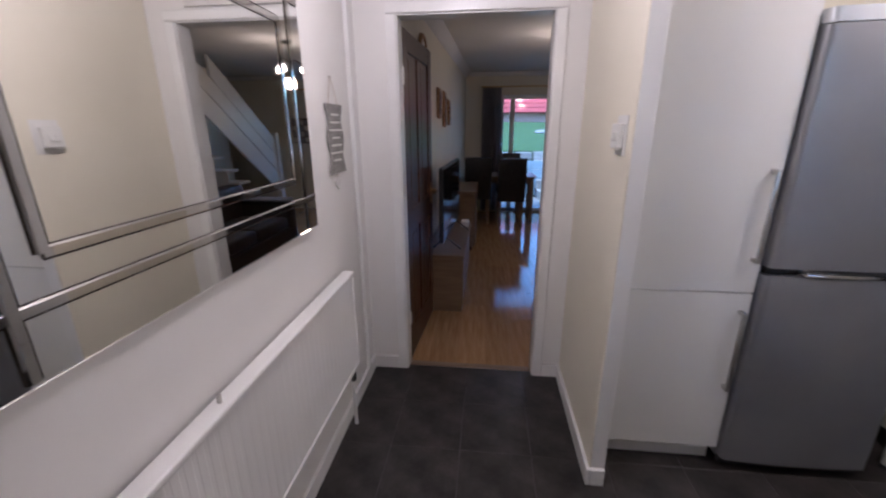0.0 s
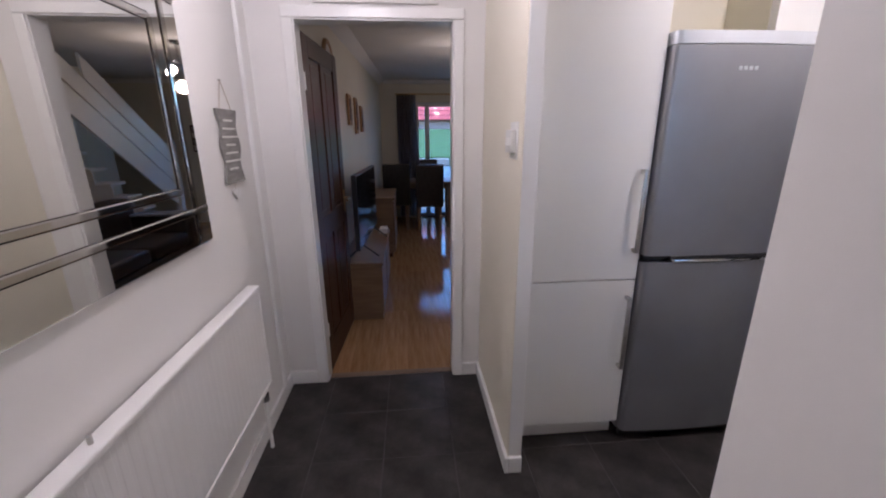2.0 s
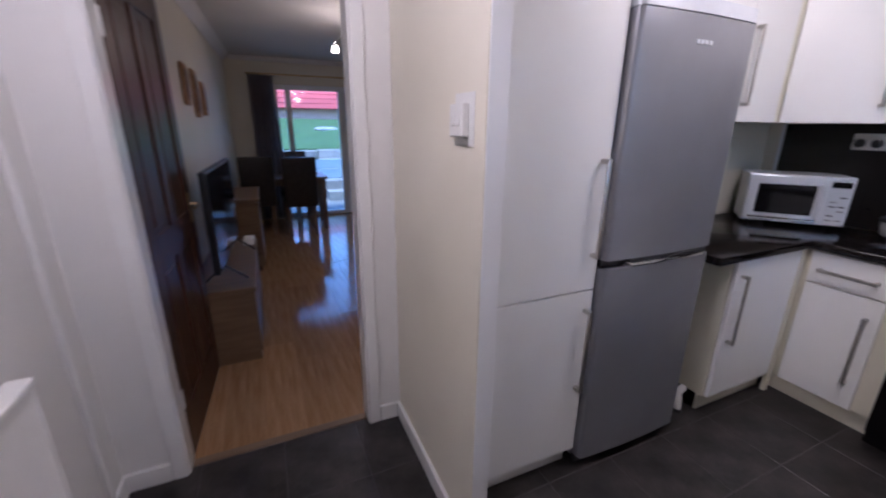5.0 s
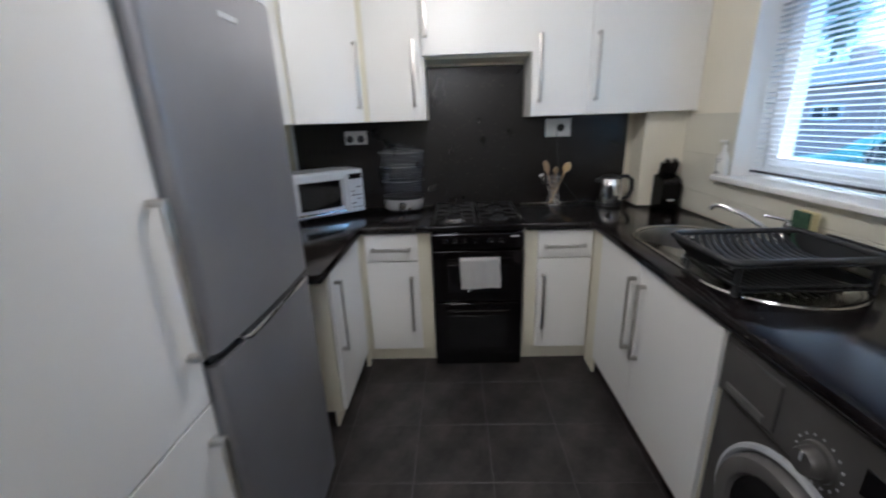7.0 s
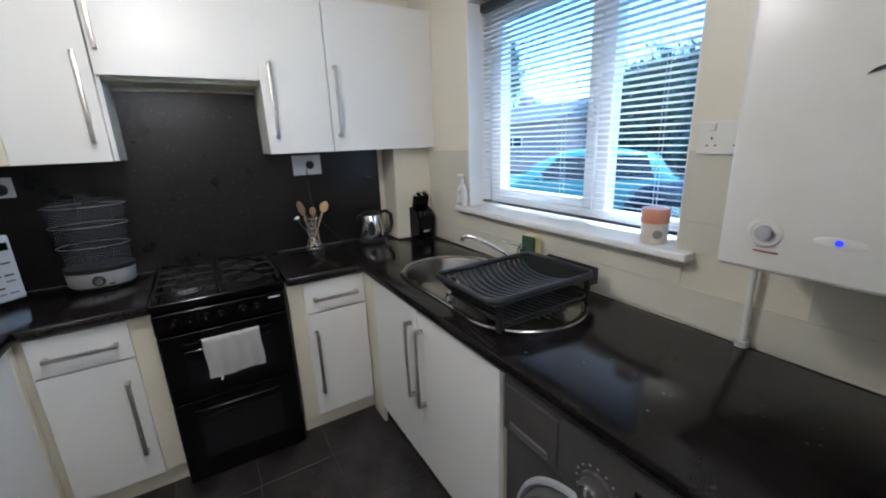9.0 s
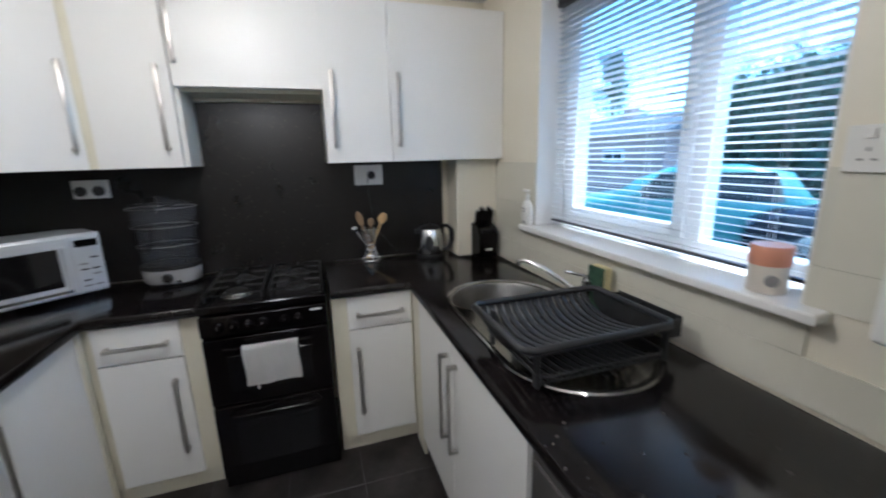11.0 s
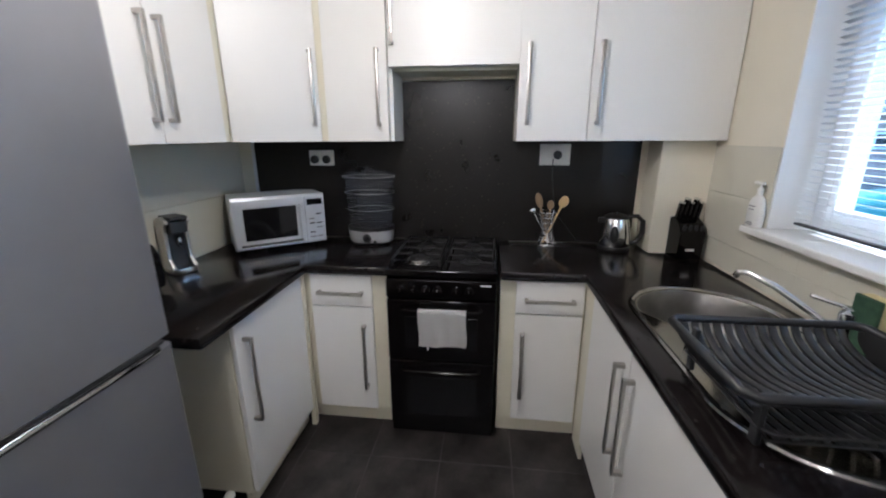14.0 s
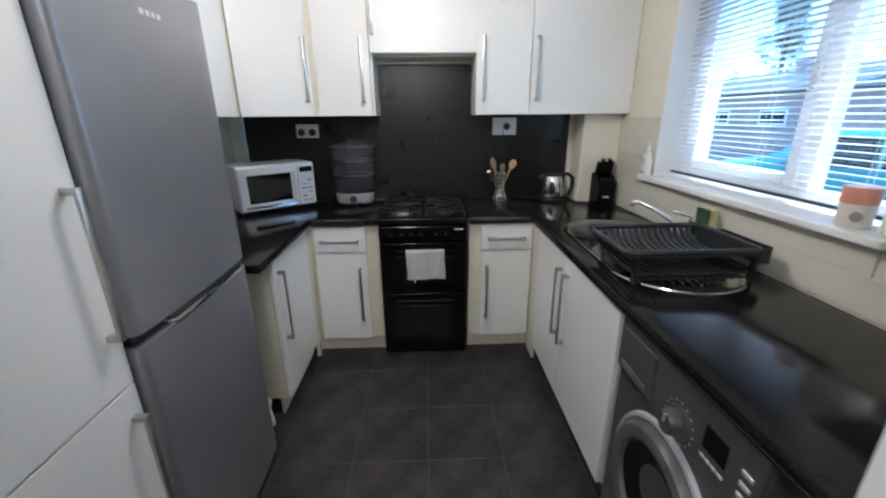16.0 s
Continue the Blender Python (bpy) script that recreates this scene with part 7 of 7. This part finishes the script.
def leaf_mass(name, label, category, centre, size, count, seed, mat, cone=False):
    """A crown of many small leaf blades in an uneven cloud of clumps, on a trunk with limbs."""
    t = thing(name, label, category)
    rng = random.Random(seed)
    cx, cy, cz = centre
    sx, sy, sz = size
    verts, faces = [], []
    clumps = [(rng.gauss(0, 0.42), rng.gauss(0, 0.42), rng.uniform(-0.9, 1.0), rng.uniform(0.2, 0.42)) for _ in range(60)]
    for _ in range(count):
        c = rng.choice(clumps)
        if cone:
            k = 0.15 + 0.55 * (1 - c[2])
            c = (c[0] * k, c[1] * k, c[2], c[3] * (0.3 + k * 0.5))
        if abs(c[0]) > 1 or abs(c[1]) > 1:
            continue
        p = Vector((cx + sx * (c[0] + rng.gauss(0, c[3] * 0.5)), cy + sy * (c[1] + rng.gauss(0, c[3] * 0.5)), cz + sz * (c[2] + rng.gauss(0, c[3] * 0.4))))
        d = Vector((rng.gauss(0, 1), rng.gauss(0, 1), rng.gauss(0.2, 0.7))).normalized()
        s = d.cross(Vector((rng.gauss(0, 1), rng.gauss(0, 1), rng.gauss(0, 1)))).normalized()
        ln, w = rng.uniform(0.08, 0.2), rng.uniform(0.025, 0.06)
        b = len(verts)
        verts += [p, p + d * ln * 0.5 + s * w, p + d * ln, p + d * ln * 0.5 - s * w]
        faces.append((b, b + 1, b + 2, b + 3))
    me = bpy.data.meshes.new("crown")
    me.from_pydata([tuple(v) for v in verts], [], faces)
    me.materials.append(mat)
    o = new("crown", me)
    o.parent = t
    tagged(o, kind="stuff")
    bm = bmesh.new()
    tube(bm, [(cx, cy, -0.22), (cx + 0.05, cy, cz * 0.5), (cx, cy + 0.05, cz + sz * 0.5)], 0.14, 10)
    for k in range(6):
        a = k * 1.05
        z = cz - sz * 0.4 + k * sz * 0.15
        tube(bm, [(cx, cy, z), (cx + sx * 0.35 * math.cos(a), cy + sy * 0.35 * math.sin(a), z + 0.4), (cx + sx * 0.7 * math.cos(a), cy + sy * 0.7 * math.sin(a), z + 0.9)], 0.04, 6)
    part("trunk", bm, M_TRUNK, t, smooth=50)


def street_house():
    t = thing("house", "brick house with grey pitched roof across the street", "house")
    x0, x1, y0, y1, h = 14.3, 24.0, -19.0, -13.5, 2.35
    part("wall", B(x0, y0, -0.22, x1, y1, h), M_BRICK, t)
    bm = bmesh.new()
    ym = (y0 + y1) / 2
    prism(bm, [(y0 - 0.4, h - 0.05), (y1 + 0.4, h - 0.05), (ym, h + 1.0)], x0 - 0.3, x1 + 0.3)
    bm.transform(Matrix(((0, 0, 1, 0), (1, 0, 0, 0), (0, 1, 0, 0), (0, 0, 0, 1))))
    r = part("roof", bm, M_SLATEROOF, t)
    part("chimney", B(19, ym - 0.3, h + 0.7, 19.6, ym + 0.3, h + 1.5), M_BRICK, r)
    for x in (16.6, 19.8):
        w = part("window", B(x, y1 - 0.02, 1.0, x + 1.4, y1 + 0.03, 1.6), M_UPVC, t)
        part("pane", B(x + 0.08, y1 + 0.031, 1.07, x + 0.66, y1 + 0.036, 1.53), M_CARGLASS, w)
        part("pane", B(x + 0.74, y1 + 0.031, 1.07, x + 1.32, y1 + 0.036, 1.53), M_CARGLASS, w)


def bare_tree(at, height, seed):
    """A leafless tree: a tapered trunk that forks again and again into thin twigs."""
    t = thing("tree", "leafless tree with thin branches behind the street", "tree", (at[0], at[1], -0.22))
    rng = random.Random(seed)
    trunk, limbs = bmesh.new(), bmesh.new()

    def grow(p, d, ln, r, level):
        q = p + d * ln * 0.5 + Vector((rng.gauss(0, 0.04), rng.gauss(0, 0.04), 0)) * ln
        e = p + d * ln
        bm = trunk if level == 0 else limbs
        cyl(bm, tuple(p), tuple(q), r, r * 0.85, seg=6)
        cyl(bm, tuple(q), tuple(e), r * 0.85, r * 0.65, seg=6)
        if level < 5:
            for _ in range(3 if level < 4 else 2):
                n = (d + Vector((rng.gauss(0, 0.45), rng.gauss(0, 0.45), rng.gauss(0.1, 0.25)))).normalized()
                grow(e if rng.random() < 0.6 else q, n, ln * rng.uniform(0.6, 0.82), r * 0.6, level + 1)

    grow(Vector((0, 0, 0)), Vector((0, 0, 1)), height * 0.3, 0.16, 0)
    part("trunk", trunk, M_TRUNK, t)
    part("branches", limbs, M_TRUNK, t)


grounds()
car("parked_car", "teal blue parked hatchback", (6.3, -5.5, -0.22), 41, M_CARBLUE)
car("parked_car", "dark parked hatchback with red tail lights", (3.9, -7.2, -0.22), 41, M_CARDARK)
street_house()
for i, (x, y, h) in enumerate(((5.3, -10.7, 1.7), (6.6, -10.5, 1.75), (7.9, -10.6, 1.8), (9.2, -10.7, 1.75))):
    leaf_mass("hedge_tree", "dense dark green conifer beside the road", "tree", (x, y, 1.45), (0.95, 0.7, h), 14000, 20 + i, M_HEDGE)
leaf_mass("tree", "tall pointed conifer behind the house", "tree", (28.0, -22.4, 5.6), (3.0, 3.0, 3.6), 14000, 77, M_HEDGE, cone=True)
bare_tree((11.6, -17.5), 7.5, 5)
bare_tree((18.5, -22.0), 8.5, 6)
leaf_mass("garden_shrub", "leafy green shrub beside the patio doors", "shrub", (-0.6, 9.0, 0.6), (0.7, 0.5, 0.6), 2200, 79, M_HEDGE)


# ---- oak laminate boards ----
def laminate():
    fl = bpy.data.objects["floor_living"]
    cache = {}
    rng = random.Random(3)
    w = 0.19
    k = 0
    x = -0.42
    while x < 2.15:
        y = YD + 0.08 - rng.uniform(0, 1.0)
        while y < YF:
            y0, y1 = max(y, YD + 0.08), min(y + 1.28, YF)
            y += 1.282
            if y1 - y0 < 0.05:
                continue
            key = round(y1 - y0, 2)
            if key not in cache:
                cache[key] = mesh_of("floor_board", box(bmesh.new(), 0, 0, -0.003, w - 0.0012, key - 0.0012, 0.0, bevel=0.0006), M_OAK)
            o = new("floor_board", cache[key])
            o.location = (x, y0, 0)
            o.parent = fl
        x += w


laminate()


# ---- floor tiles ----
def floor_tiles():
    fl = bpy.data.objects["floor"]
    w, g = 0.342, 0.004
    me = {}
    xs = [1.742 + k * w for k in range(-7, 5)]
    ys = [1.012 + k * 0.343 for k in range(-9, 4)]

    def tile(x0, y0, x1, y1):
        key = (round(x1 - x0, 3), round(y1 - y0, 3))
        if key not in me:
            me[key] = mesh_of("floor_tile", box(bmesh.new(), 0, 0, -0.01, key[0], key[1], 0, bevel=0.0015), M_SLATE)
        o = new("floor_tile", me[key])
        o.location = (x0, y0, 0)
        o.parent = fl

    for i, x in enumerate(xs):
        for y in ys:
            x0, x1 = max(x + g / 2, XM + 0.001), min(x + w - g / 2, XK - 0.001)
            y0, y1 = max(y + g / 2, YB + 0.002), min(y + 0.343 - g / 2, YD + 0.048)
            if x0 > XQ1 and y0 < YW:
                y0 = YW + 0.001
            if x1 - x0 < 0.02 or y1 - y0 < 0.02:
                continue
            tile(x0, y0, x1, y1)


floor_tiles()
wall_tiles()
